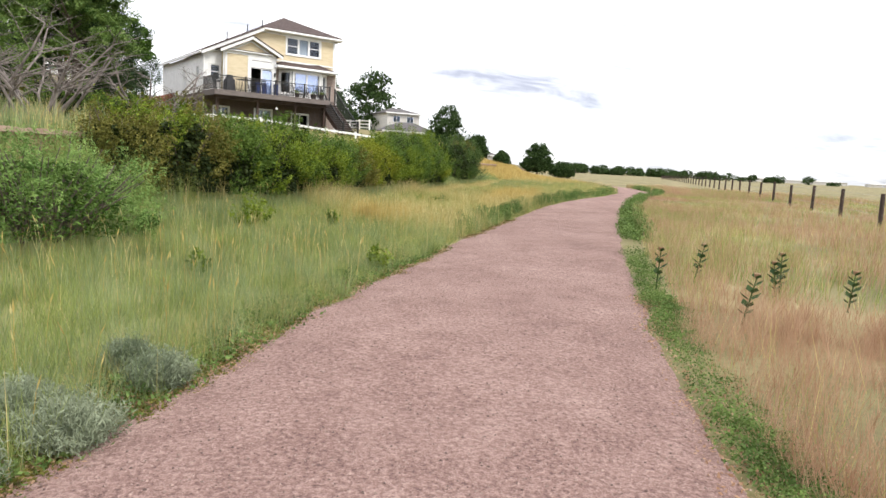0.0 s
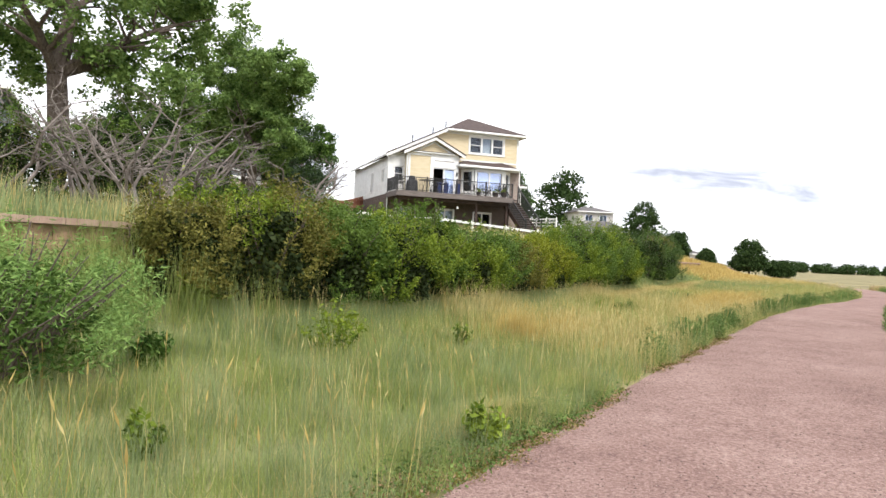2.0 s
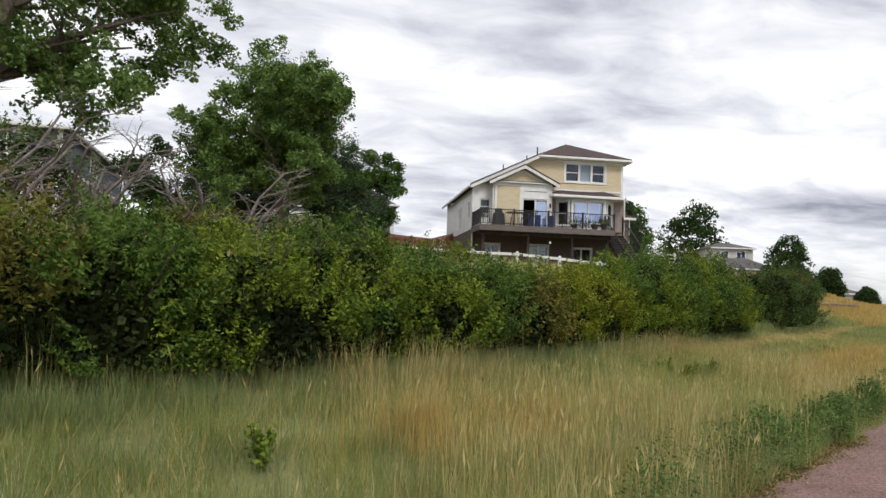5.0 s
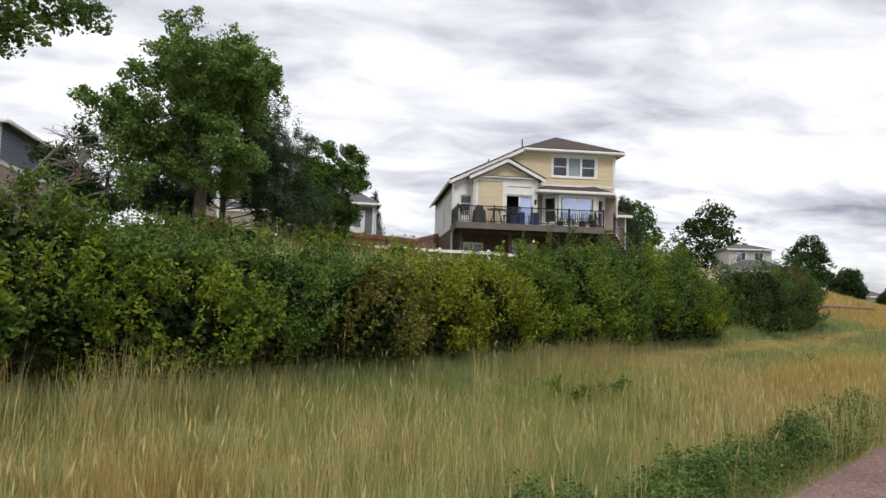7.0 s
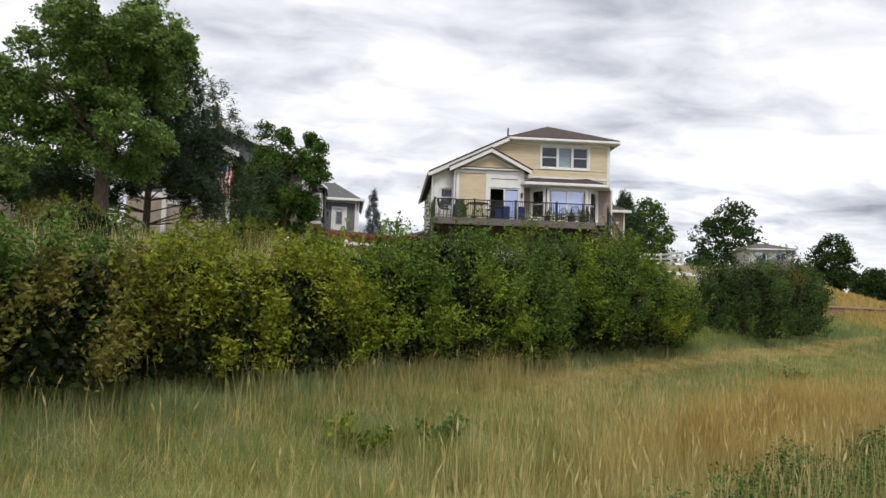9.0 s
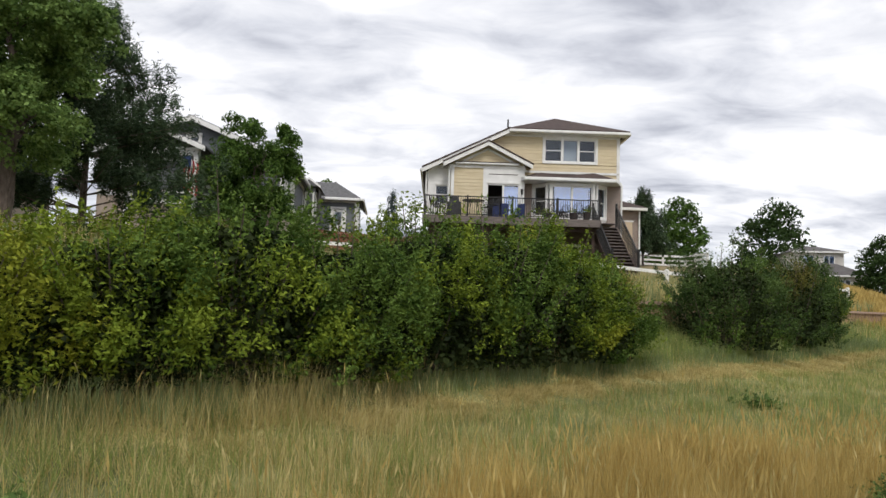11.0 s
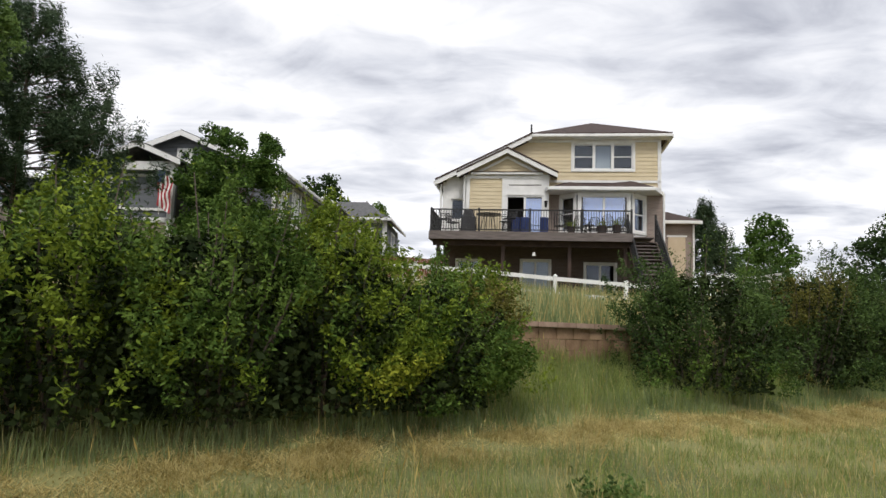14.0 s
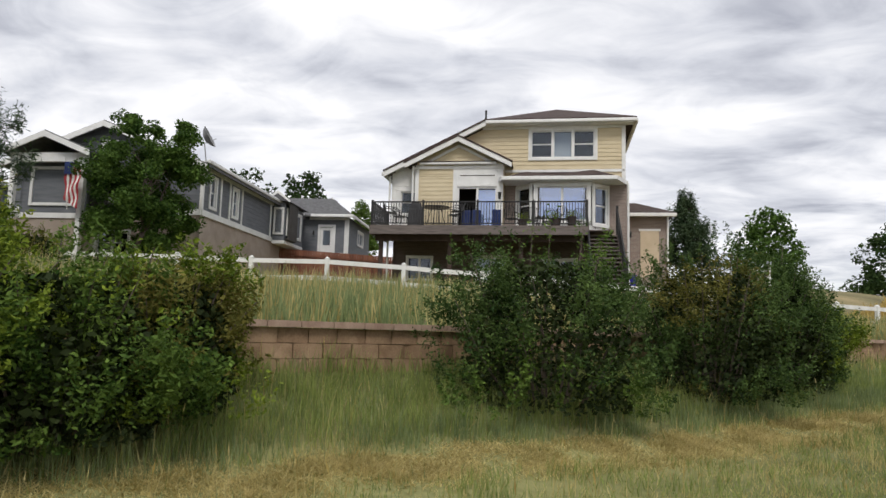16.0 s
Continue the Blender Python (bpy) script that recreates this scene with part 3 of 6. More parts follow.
def window_set(parent, x0, x1, z0, z1, y, lights, trim=0.11, name="window", pane="pane", blinds=(), rails=(), sash="white", deep=0.12):
    """A window in an opening: trim round it, a frame, one pane a light, a meeting rail where it has one, blinds behind."""
    bm = bmesh.new()
    for b in ((x0 - trim, x0, z0 - trim, z1 + trim), (x1, x1 + trim, z0 - trim, z1 + trim), (x0, x1, z1, z1 + trim), (x0, x1, z0 - trim, z0)):
        box(b[0], b[1], y - 0.06, y + 0.03, b[2], b[3], bm, 0.008)
    w = part(name, bm, M["white"], parent)
    edges = [x0 + (x1 - x0) * k for k in lights]
    bm = bmesh.new()
    f = 0.05
    for a, b in zip(edges, edges[1:]):
        for c in ((a, a + f, z0, z1), (b - f, b, z0, z1), (a + f, b - f, z0, z0 + f), (a + f, b - f, z1 - f, z1)):
            box(c[0], c[1], y + 0.01, y + 0.10, c[2], c[3], bm)
    part("window_frame", bm, M[sash], w)
    for k, (a, b) in enumerate(zip(edges, edges[1:])):
        p = part("pane", box(a + f, b - f, y + 0.055, y + 0.063, z0 + f, z1 - f), M[pane], w)
        p.visible_shadow = False
        if k in rails:
            zm = (z0 + z1) / 2
            part("meeting_rail", box(a + f, b - f, y + 0.02, y + 0.08, zm - 0.025, zm + 0.025), M[sash], w)
        if k in blinds:
            part("blind", box(a + f, b - f, y + 0.15, y + 0.165, z0 + f, z1 - f), M["blind"], w)
    # a shallow room behind it, its dimness put into the dark tone
    bm = bmesh.new()
    for c in ((x0 - 0.3, x1 + 0.3, y + 1.6, y + 1.65, z0 - 0.3, z1 + 0.3), (x0 - 0.35, x0 - 0.3, y + 0.17, y + 1.65, z0 - 0.3, z1 + 0.3), (x1 + 0.3, x1 + 0.35, y + 0.17, y + 1.65, z0 - 0.3, z1 + 0.3),
              (x0 - 0.35, x1 + 0.35, y + 0.17, y + 1.65, z1 + 0.3, z1 + 0.35), (x0 - 0.35, x1 + 0.35, y + 0.17, y + 1.65, z0 - 0.35, z0 - 0.3)):
        box(*c, bm)
    part("room", bm, M["room"], w)
    return w


def side_part(ob, x, y, turn):
    """Turns a part that was built facing front to face another way, about (x, y)."""
    ob.matrix_local = Matrix.Translation((x, y, 0)) @ Matrix.Rotation(radians(turn), 4, "Z")
    return ob


# ---- the pale yellow house on the rise ----
HX, HY, HT = -17.99, 52.74, 35.0
HOUSE = pose(HX, HY, 0, 0, 0, HT)
house = thing("house", HOUSE, "pale yellow two-storey house with brown hip roof", "house", "houses along the trail")
YF = 0.45       # main wall face
DEPTH = 13.0
SLOPE = 0.492


def rake(a):
    return 8.93 + SLOPE * (a + 0.05)


# upper and middle front wall
WIN = (6.62, 9.72, 9.50, 11.02)
FLOOR_Z = 6.05


def front_span(z):
    if z <= 8.95:
        return 0.35, 10.9
    return max(0.35, 0.3 + (z - 8.93) / SLOPE), 10.9


BAY = (6.05, 10.0, FLOOR_Z, 8.45)
SLIDE = (3.62, 5.22, FLOOR_Z, 8.55)
lap_wall("front_wall", (FLOOR_Z, 11.2, front_span), YF, [WIN, BAY, (0.62, 1.55, FLOOR_Z + 0.9, 8.18), (1.75, 5.4, FLOOR_Z, 9.0)], M["yellow"], house)
part("corner_board", box(10.78, 10.95, YF - 0.05, YF + 0.12, 8.55, 11.2, None, 0.006), M["white"], house)
part("corner_board", box(0.28, 0.42, YF - 0.05, YF + 0.12, FLOOR_Z, 8.95, None, 0.006), M["white"], house)
# white panel of the set-back strip beside the gable
lap_wall("white_strip", (FLOOR_Z, 9.2, lambda z: (0.42, 1.55)), YF - 0.035, [(0.62, 1.5, FLOOR_Z + 0.9, 8.18)], M["white"], house, thick=0.02)
window_set(house, 0.72, 1.42, FLOOR_Z + 1.0, 8.08, YF, [0, 1], 0.1, rails=(0,))
window_set(house, WIN[0] + 0.13, WIN[1] - 0.13, WIN[2] + 0.13, WIN[3] - 0.13, YF, [0, 0.345, 0.655, 1], 0.13, blinds=(1,), rails=(0, 2))
part("mullion", box(7.66, 7.80, YF - 0.05, YF + 0.05, 9.63, 10.89, None, 0.006), M["white"], house)
part("mullion", box(8.56, 8.70, YF - 0.05, YF + 0.05, 9.63, 10.89, None, 0.006), M["white"], house)
part("band_board", box(5.4, 10.9, YF - 0.05, YF + 0.02, 8.95, 9.07), M["white"], house)

# gabled bump-out with the sliding door
GB = -0.35
lap_wall("gable_wall", (FLOOR_Z, 10.2, lambda z: (1.62, 5.5) if z < 9.3 else (1.62 + (z - 9.3) / 0.52, 5.5 - (z - 9.3) / 0.52)), GB, [(3.5, 5.3, FLOOR_Z, 8.62)], M["yellow"], house)
for x in (1.62, 5.5):
    part("gable_side_wall", box(x - 0.08, x + 0.08, GB + 0.16, YF, FLOOR_Z, 9.2), M["yellow"], house)
for x0, x1 in ((1.55, 1.72), (3.3, 3.5), (5.3, 5.56)):
    part("corner_board", box(x0, x1, GB - 0.045, GB + 0.0, FLOOR_Z, 9.15, None, 0.006), M["white"], house)
part("transom_panel", box(3.5, 5.3, GB - 0.03, GB + 0.05, 8.15, 8.95), M["white"], house)
part("transom_trim", box(3.5, 5.3, GB - 0.05, GB - 0.03, 8.13, 8.25, None, 0.004), M["white"], house)
# thin dark strip drawn in for the shade of the panel's reveal
part("transom_shade_line", box(3.62, 5.18, GB - 0.04, GB - 0.03, 8.62, 8.66), M["shingle"], house)
part("frieze_board", box(1.6, 5.5, GB - 0.06, GB - 0.0, 8.95, 9.1, None, 0.006), M["white"], house)
slide = part("sliding_door", box(3.5, 5.3, GB + 0.0, GB + 0.1, 8.05, 8.15), M["white"], house, "white-framed sliding glass door, half open")
for x0, x1 in ((3.5, 3.58), (4.36, 4.46), (5.22, 5.3)):
    part("stile", box(x0, x1, GB + 0.0, GB + 0.1, FLOOR_Z, 8.05), M["white"], slide)
part("pane", box(4.46, 5.22, GB + 0.04, GB + 0.05, FLOOR_Z + 0.1, 8.0), M["shinepane"], slide).visible_shadow = False
part("blind", box(4.46, 5.22, GB + 0.16, GB + 0.17, FLOOR_Z + 0.1, 8.0), M["blind"], slide)
bm = bmesh.new()
for c in ((3.2, 5.45, GB + 2.4, GB + 2.45, FLOOR_Z, 8.7), (3.2, 3.25, GB + 0.2, GB + 2.4, FLOOR_Z, 8.7), (5.4, 5.42, GB + 0.2, GB + 2.4, FLOOR_Z, 8.7), (3.2, 5.45, GB + 0.2, GB + 2.4, 8.7, 8.75)):
    box(*c, bm)
part("room", bm, M["room"], slide)
awning = part("awning", box(1.75, 5.25, GB - 0.22, GB - 0.06, 9.12, 9.24, None, 0.03), M["white"], house, "rolled-up awning in a white case with a dark edge")
part("edge", box(1.72, 5.28, GB - 0.235, GB - 0.05, 9.24, 9.27), M["shingle"], awning)
# gable roof: two slopes, with white rake boards
for sgn in (-1, 1):
    eave_x = 3.53 + sgn * 2.42
    part("gable_roof", slab([(3.53, GB - 0.4, 10.42), (eave_x, GB - 0.4, 9.22), (eave_x, 1.6, 9.22), (3.53, 3.0, 10.42)], 0.09), M["shingle"], house)
    part("rake_board", slab([(3.53, GB - 0.44, 10.36), (eave_x, GB - 0.44, 9.15), (eave_x, GB - 0.36, 9.15), (3.53, GB - 0.36, 10.36)], 0.22), M["white"], house)
part("frieze_board", slab([(3.53, GB - 0.05, 10.08), (1.5, GB - 0.05, 9.02), (1.5, GB - 0.015, 9.02), (3.53, GB - 0.015, 10.08)], 0.13), M["white"], house)
part("frieze_board", slab([(3.53, GB - 0.05, 10.08), (5.6, GB - 0.05, 9.02), (5.6, GB - 0.015, 9.02), (3.53, GB - 0.015, 10.08)], 0.13), M["white"], house)

# main roof: left slope with its rake at the front, hips at the right
PEAK = (7.87, 4.0, 13.06)
BACKP = (7.87, DEPTH - 3.6, 13.06)
KNEE = (4.72, -0.02, 11.36)
part("roof", slab([(-0.05, -0.02, 9.0), KNEE, PEAK, BACKP, (4.72, DEPTH + 0.4, 11.36), (-0.05, DEPTH + 0.4, 9.0)], 0.1), M["shingle"], house)
part("roof", slab([KNEE, (11.4, -0.02, 11.36), PEAK], 0.1), M["shingle"], house)
part("roof", slab([(11.4, -0.02, 11.36), (11.4, DEPTH + 0.4, 11.36), BACKP, PEAK], 0.1), M["shingle"], house)
part("roof", slab([(11.4, DEPTH + 0.4, 11.36), (4.72, DEPTH + 0.4, 11.36), BACKP], 0.1), M["shingle"], house)
part("rake_board", slab([(-0.05, -0.06, 8.94), (4.72, -0.06, 11.3), (4.72, 0.0, 11.3), (-0.05, 0.0, 8.94)], 0.24), M["white"], house)
part("gutter", box(4.68, 11.42, -0.12, 0.0, 11.12, 11.28, None, 0.03), M["white"], house)
part("soffit", box(4.6, 11.3, 0.0, YF, 11.10, 11.14), M["white"], house)
part("frieze_board", box(4.5, 10.9, YF - 0.05, YF - 0.0, 10.98, 11.1), M["white"], house)
part("gutter", box(11.34, 11.46, 0.0, DEPTH, 11.12, 11.28), M["white"], house)
part("gutter", box(-0.16, -0.04, 0.0, DEPTH, 8.78, 8.94, None, 0.03), M["white"], house)
part("soffit", slab([(-0.05, 0.0, 8.86), (4.7, 0.0, 11.2), (4.7, YF, 11.2), (-0.05, YF, 8.86)], 0.03), M["white"], house)
part("downpipe", tube((1.45, GB - 0.05, 9.1), (1.45, GB - 0.05, FLOOR_Z), 0.05, 0.05, 8), M["white"], house)
part("downpipe", tube((0.2, 0.3, 8.8), (0.2, 0.3, 3.2), 0.05, 0.05, 8), M["white"], house)
part("downpipe", tube((11.05, 0.3, 8.4), (11.05, 0.3, 3.2), 0.05, 0.05, 8), M["white"], house)
for x, yb, h in ((4.65, 0.35, 0.7), (3.1, 4.0, 0.8), (5.2, 5.2, 0.8)):
    zb = rake(x) - 0.05
    part("vent_pipe", tube((x, yb, zb), (x, yb, zb + h), 0.045, 0.045, 8), M["iron"], house)

part("drip_edge", slab([(-0.07, -0.10, 9.02), (4.74, -0.10, 11.385), (4.74, -0.021, 11.385), (-0.07, -0.021, 9.02)], 0.075), M["shingle"], house)
part("drip_edge", slab([(3.53, GB - 0.47, 10.44), (1.07, GB - 0.47, 9.22), (1.07, GB - 0.401, 9.22), (3.53, GB - 0.401, 10.44)], 0.075), M["shingle"], house)
part("drip_edge", slab([(3.53, GB - 0.47, 10.44), (5.99, GB - 0.47, 9.22), (5.99, GB - 0.401, 9.22), (3.53, GB - 0.401, 10.44)], 0.075), M["shingle"], house)

# side and back walls
LEFT_OPEN = [(2.0, 2.75, 6.95, 8.1), (5.6, 6.4, 6.4, 8.1)]
lw = lap_wall("side_wall", (FLOOR_Z, 8.9, lambda z: (-DEPTH, -YF)), 0.0, [(-a1, -a0, z0, z1) for a0, a1, z0, z1 in LEFT_OPEN], M["white"], house)
side_part(lw, 0.35, 0, -90)
for a0, a1, z0, z1 in LEFT_OPEN:
    w = window_set(house, -a1 + 0.08, -a0 - 0.08, z0 + 0.08, z1 - 0.08, 0.0, [0, 0.5, 1] if a1 > 5 else [0, 1], 0.08)
    side_part(w, 0.35, 0, -90)
part("side_wall", box(10.75, 10.9, YF + 0.16, DEPTH, 3.0, 11.2), M["yellow"], house)
part("back_wall", box(0.35, 10.9, DEPTH, DEPTH + 0.15, 3.0, 9.2), M["yellow"], house)
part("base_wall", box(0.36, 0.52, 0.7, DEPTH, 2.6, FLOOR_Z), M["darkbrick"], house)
part("attic_wall", prism([(0.5, 8.9), (10.7, 8.9), (10.7, 11.2), (4.72, 11.2)], DEPTH, DEPTH + 0.12), M["yellow"], house)

# bay with its own little hip roof and three faces
bay = part("bay_roof", slab([(5.55, -0.75, 8.52), (10.45, -0.75, 8.52), (10.95, 0.3, 8.52), (9.5, YF, 9.06), (6.6, YF, 9.06), (5.1, 0.3, 8.52)], 0.06), M["shingle"], house)
part("bay_gutter", box(5.5, 10.5, -0.85, -0.7, 8.32, 8.5, None, 0.03), M["white"], house)
part("bay_fascia", slab([(10.5, -0.84, 8.5), (11.0, 0.3, 8.5), (10.9, 0.3, 8.5), (10.4, -0.74, 8.5)], 0.18), M["white"], house)
part("bay_fascia", slab([(5.5, -0.84, 8.5), (5.1, 0.3, 8.5), (5.2, 0.3, 8.5), (5.6, -0.74, 8.5)], 0.18), M["white"], house)
part("bay_soffit", slab([(5.6, -0.74, 8.34), (10.4, -0.74, 8.34), (10.9, 0.4, 8.34), (5.2, 0.4, 8.34)], 0.03), M["white"], house)
BF = -0.4
part("bay_panel", box(6.9, 9.42, BF, BF + 0.12, 8.2, 8.33), M["white"], house)
window_set(house, 7.06, 9.26, FLOOR_Z + 0.55, 8.12, BF, [0, 0.5, 1], 0.14, blinds=(0, 1), pane="shinepane", deep=0.1)
part("bay_apron", box(6.92, 9.4, BF, BF + 0.12, FLOOR_Z, FLOOR_Z + 0.42), M["white"], house)
for x0, x1, turn in ((6.9, 6.05, -43.7), (9.42, 10.27, 43.7)):
    length = math.hypot(x1 - x0, YF - BF)
    w = window_set(house, 0.2, length - 0.2, FLOOR_Z + 0.45, 8.12, 0.0, [0, 1], 0.15, rails=(0,))
    ap = part("bay_apron", box(0.0, length, 0.0, 0.1, FLOOR_Z, FLOOR_Z + 0.32), M["white"], house)
    hd_ = part("bay_panel", box(0.0, length, 0.0, 0.1, 8.25, 8.34), M["white"], house)
    ang = math.degrees(math.atan2(YF - BF, x1 - x0))
    for ob in (w, ap, hd_):
        if x1 > x0:
            side_part(ob, x0, BF, ang)
        else:
            side_part(ob, x1, YF, ang - 180)
# brick piers beside the bay and the brick lower storey
part("brick_pier", box(10.25, 11.0, YF - 0.12, YF + 0.3, 2.6, 8.4), M["brick"], house)
part("brick_pier", box(5.52, 6.1, YF - 0.1, YF - 0.02, FLOOR_Z, 8.4), M["brick"], house)
part("brick_cap", box(10.2, 11.05, YF - 0.17, YF + 0.3, 8.4, 8.5), M["white"], house)
BASE_OPEN = [(1.0, 2.3, 3.9, 5.1), (4.2, 5.75, 3.0, 5.15), (7.3, 8.9, 3.0, 5.05)]
low = bmesh.new()
xs_ = [0.4] + [v for o in BASE_OPEN for v in o[:2]] + [10.25]
for k in range(0, len(xs_), 2):
    box(xs_[k], xs_[k + 1], 0.7, 0.85, 2.4, FLOOR_Z, low)
for o in BASE_OPEN:
    box(o[0], o[1], 0.7, 0.85, o[3], FLOOR_Z, low)
    if o[2] > 3.2:
        box(o[0], o[1], 0.7, 0.85, 2.4, o[2], low)
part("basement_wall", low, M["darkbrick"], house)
window_set(house, 1.08, 2.22, 3.98, 5.02, 0.7, [0, 0.5, 1], 0.08)
dd = window_set(house, 4.3, 5.65, 3.05, 5.05, 0.7, [0, 0.5, 1], 0.1, name="patio_door", blinds=(0, 1))
dd["label"] = "white double patio door under the deck"
window_set(house, 7.4, 8.8, 3.05, 4.95, 0.7, [0, 0.5, 1], 0.1, name="patio_slider")
sconce = part("wall_lamp", tube((5.42, GB - 0.12, 7.55), (5.42, GB - 0.12, 7.85), 0.05, 0.08, 8), M["iron"], house, "black lantern wall lamp")
part("bracket", box(5.39, 5.45, GB - 0.1, GB - 0.04, 7.8, 7.86), M["iron"], sconce)

# lower garage wing at the far side
wing = thing("garage_wing", HOUSE, "brick garage wing with a beige side door", "garage")
part("wall", box(11.0, 13.35, 5.0, 5.25, 3.0, 7.75), M["brick"], wing)
part("wall", box(13.2, 13.45, 5.25, 12.0, 3.0, 7.75), M["brick"], wing)
part("roof", slab([(10.9, 4.6, 7.85), (13.75, 4.6, 7.85), (12.1, 7.0, 8.75), (10.9, 7.0, 8.75)], 0.1), M["shingle"], wing)
part("roof", slab([(13.75, 4.6, 7.85), (13.75, 12.3, 7.85), (12.1, 9.5, 8.75), (12.1, 7.0, 8.75)], 0.1), M["shingle"], wing)
part("gutter", box(10.9, 13.8, 4.48, 4.6, 7.62, 7.8, None, 0.02), M["white"], wing)
part("downpipe", tube((13.42, 4.92, 7.65), (13.42, 4.92, 3.0), 0.05, 0.05, 8), M["white"], wing)
gd = part("door", box(12.1, 13.0, 4.96, 5.0, 4.6, 6.95), M["beige"], wing, "plain beige side door")
part("knob", tube((12.2, 4.9, 5.6), (12.2, 4.96, 5.6), 0.03, 0.03, 8), M["iron"], gd)
part("lintel", box(12.02, 13.08, 4.95, 5.0, 6.95, 7.05), M["white"], wing)
part("wall_lamp", tube((11.6, 4.9, 6.6), (11.6, 4.9, 6.9), 0.05, 0.07, 8), M["iron"], wing)

# ---- deck, railing, stairs ----
deck = thing("deck", HOUSE, "grey-brown raised deck with black metal railing and stairs", "deck")
DX0, DX1, DY0 = 0.15, 9.2, -2.6
DZ = FLOOR_Z - 0.02
part("fascia", box(DX0, DX1, DY0 - 0.04, DY0, DZ - 0.38, DZ), M["deck"], deck)
part("fascia", box(DX0 - 0.04, DX0, DY0, 0.3, DZ - 0.38, DZ), M["deck"], deck)
part("fascia", box(DX1, DX1 + 0.04, DY0, 0.3, DZ - 0.38, DZ), M["deck"], deck)
bm = bmesh.new()
yb = DY0
while yb < 0.5:
    box(DX0, DX1 if yb < -1.6 else 10.3, yb, yb + 0.135, DZ - 0.04, DZ, bm)
    yb += 0.14
tagged(part("deck_boards", bm, M["deck"], deck), kind="stuff")
bm = bmesh.new()
for xb in np.arange(DX0 + 0.2, DX1, 0.4):
    box(xb, xb + 0.05, DY0 + 0.01, 0.6, DZ - 0.3, DZ - 0.045, bm)
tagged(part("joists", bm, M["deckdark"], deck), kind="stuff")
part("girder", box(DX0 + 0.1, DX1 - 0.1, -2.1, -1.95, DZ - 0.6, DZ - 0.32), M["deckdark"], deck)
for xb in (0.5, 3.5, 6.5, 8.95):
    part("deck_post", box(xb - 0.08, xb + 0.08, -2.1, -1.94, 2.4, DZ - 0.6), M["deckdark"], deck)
rail_pts = [((DX0 + 0.05, 0.3), (DX0 + 0.05, DY0 + 0.05)), ((DX0 + 0.05, DY0 + 0.05), (DX1 - 0.05, DY0 + 0.05))]
for (xa, ya), (xb, yb) in rail_pts:
    part("top_rail", beam((xa, ya, DZ + 1.0), (xb, yb, DZ + 1.0), 0.07, 0.05), M["iron"], deck)
    part("bottom_rail", beam((xa, ya, DZ + 0.09), (xb, yb, DZ + 0.09), 0.04, 0.04), M["iron"], deck)
bal = box(-0.012, 0.012, -0.012, 0.012, 0.1, 0.98)
bal_me = bpy.data.meshes.new("baluster")
bal.to_mesh(bal_me)
bal.free()
bal_me.materials.append(M["iron"])
for (xa, ya), (xb, yb) in rail_pts:
    n = int(math.hypot(xb - xa, yb - ya) / 0.115)
    for k in range(1, n):
        ob = new("baluster", bal_me)
        ob.parent = deck
        ob.location = (xa + (xb - xa) * k / n, ya + (yb - ya) * k / n, DZ)
for x, yb in ((DX0 + 0.05, 0.2), (DX0 + 0.05, DY0 + 0.05), (2.4, DY0 + 0.05), (4.7, DY0 + 0.05), (7.0, DY0 + 0.05), (DX1 - 0.05, DY0 + 0.05)):
    part("rail_post", box(x - 0.045, x + 0.045, yb - 0.045, yb + 0.045, DZ, DZ + 1.08, None, 0.008), M["iron"], deck)
# stairs go down beside the brick pier, along the house
ST0, STW = 9.25, 1.2
n_steps = 15
for k in range(n_steps):
    z = DZ - 0.185 * (k + 1)
    yk = -0.9 - 0.27 * k
    part("step", box(ST0, ST0 + STW, yk - 0.28, yk + 0.02, z - 0.05, z), M["deck"], deck)
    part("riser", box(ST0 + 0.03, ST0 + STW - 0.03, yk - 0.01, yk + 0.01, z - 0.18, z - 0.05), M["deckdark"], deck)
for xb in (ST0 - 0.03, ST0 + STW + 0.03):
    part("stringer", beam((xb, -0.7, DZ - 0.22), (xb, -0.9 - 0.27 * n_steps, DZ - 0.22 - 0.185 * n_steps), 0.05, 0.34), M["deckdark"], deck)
    part("stair_rail", beam((xb, -0.8, DZ + 1.0), (xb, -0.9 - 0.27 * n_steps, DZ + 0.9 - 0.185 * n_steps), 0.06, 0.06), M["iron"], deck)
    for k in range(0, n_steps * 2):
        yk = -0.9 - 0.135 * k
        zk = DZ - 0.185 * (k / 2)
        ob = new("baluster", bal_me)
        ob.parent = deck
        ob.location = (xb, yk, zk - 0.1)
    for yk, zk in ((-0.8, DZ), (-0.9 - 0.27 * n_steps, DZ - 0.185 * n_steps)):
        part("rail_post", box(xb - 0.05, xb + 0.05, yk - 0.05, yk + 0.05, zk - 0.4, zk + 1.15, None, 0.008), M["iron"], deck)

# ---- things on the deck ----


def on_deck(x, y, turn=0.0, z=DZ):
    return HOUSE @ pose(x, y, z, 0, 0, turn)


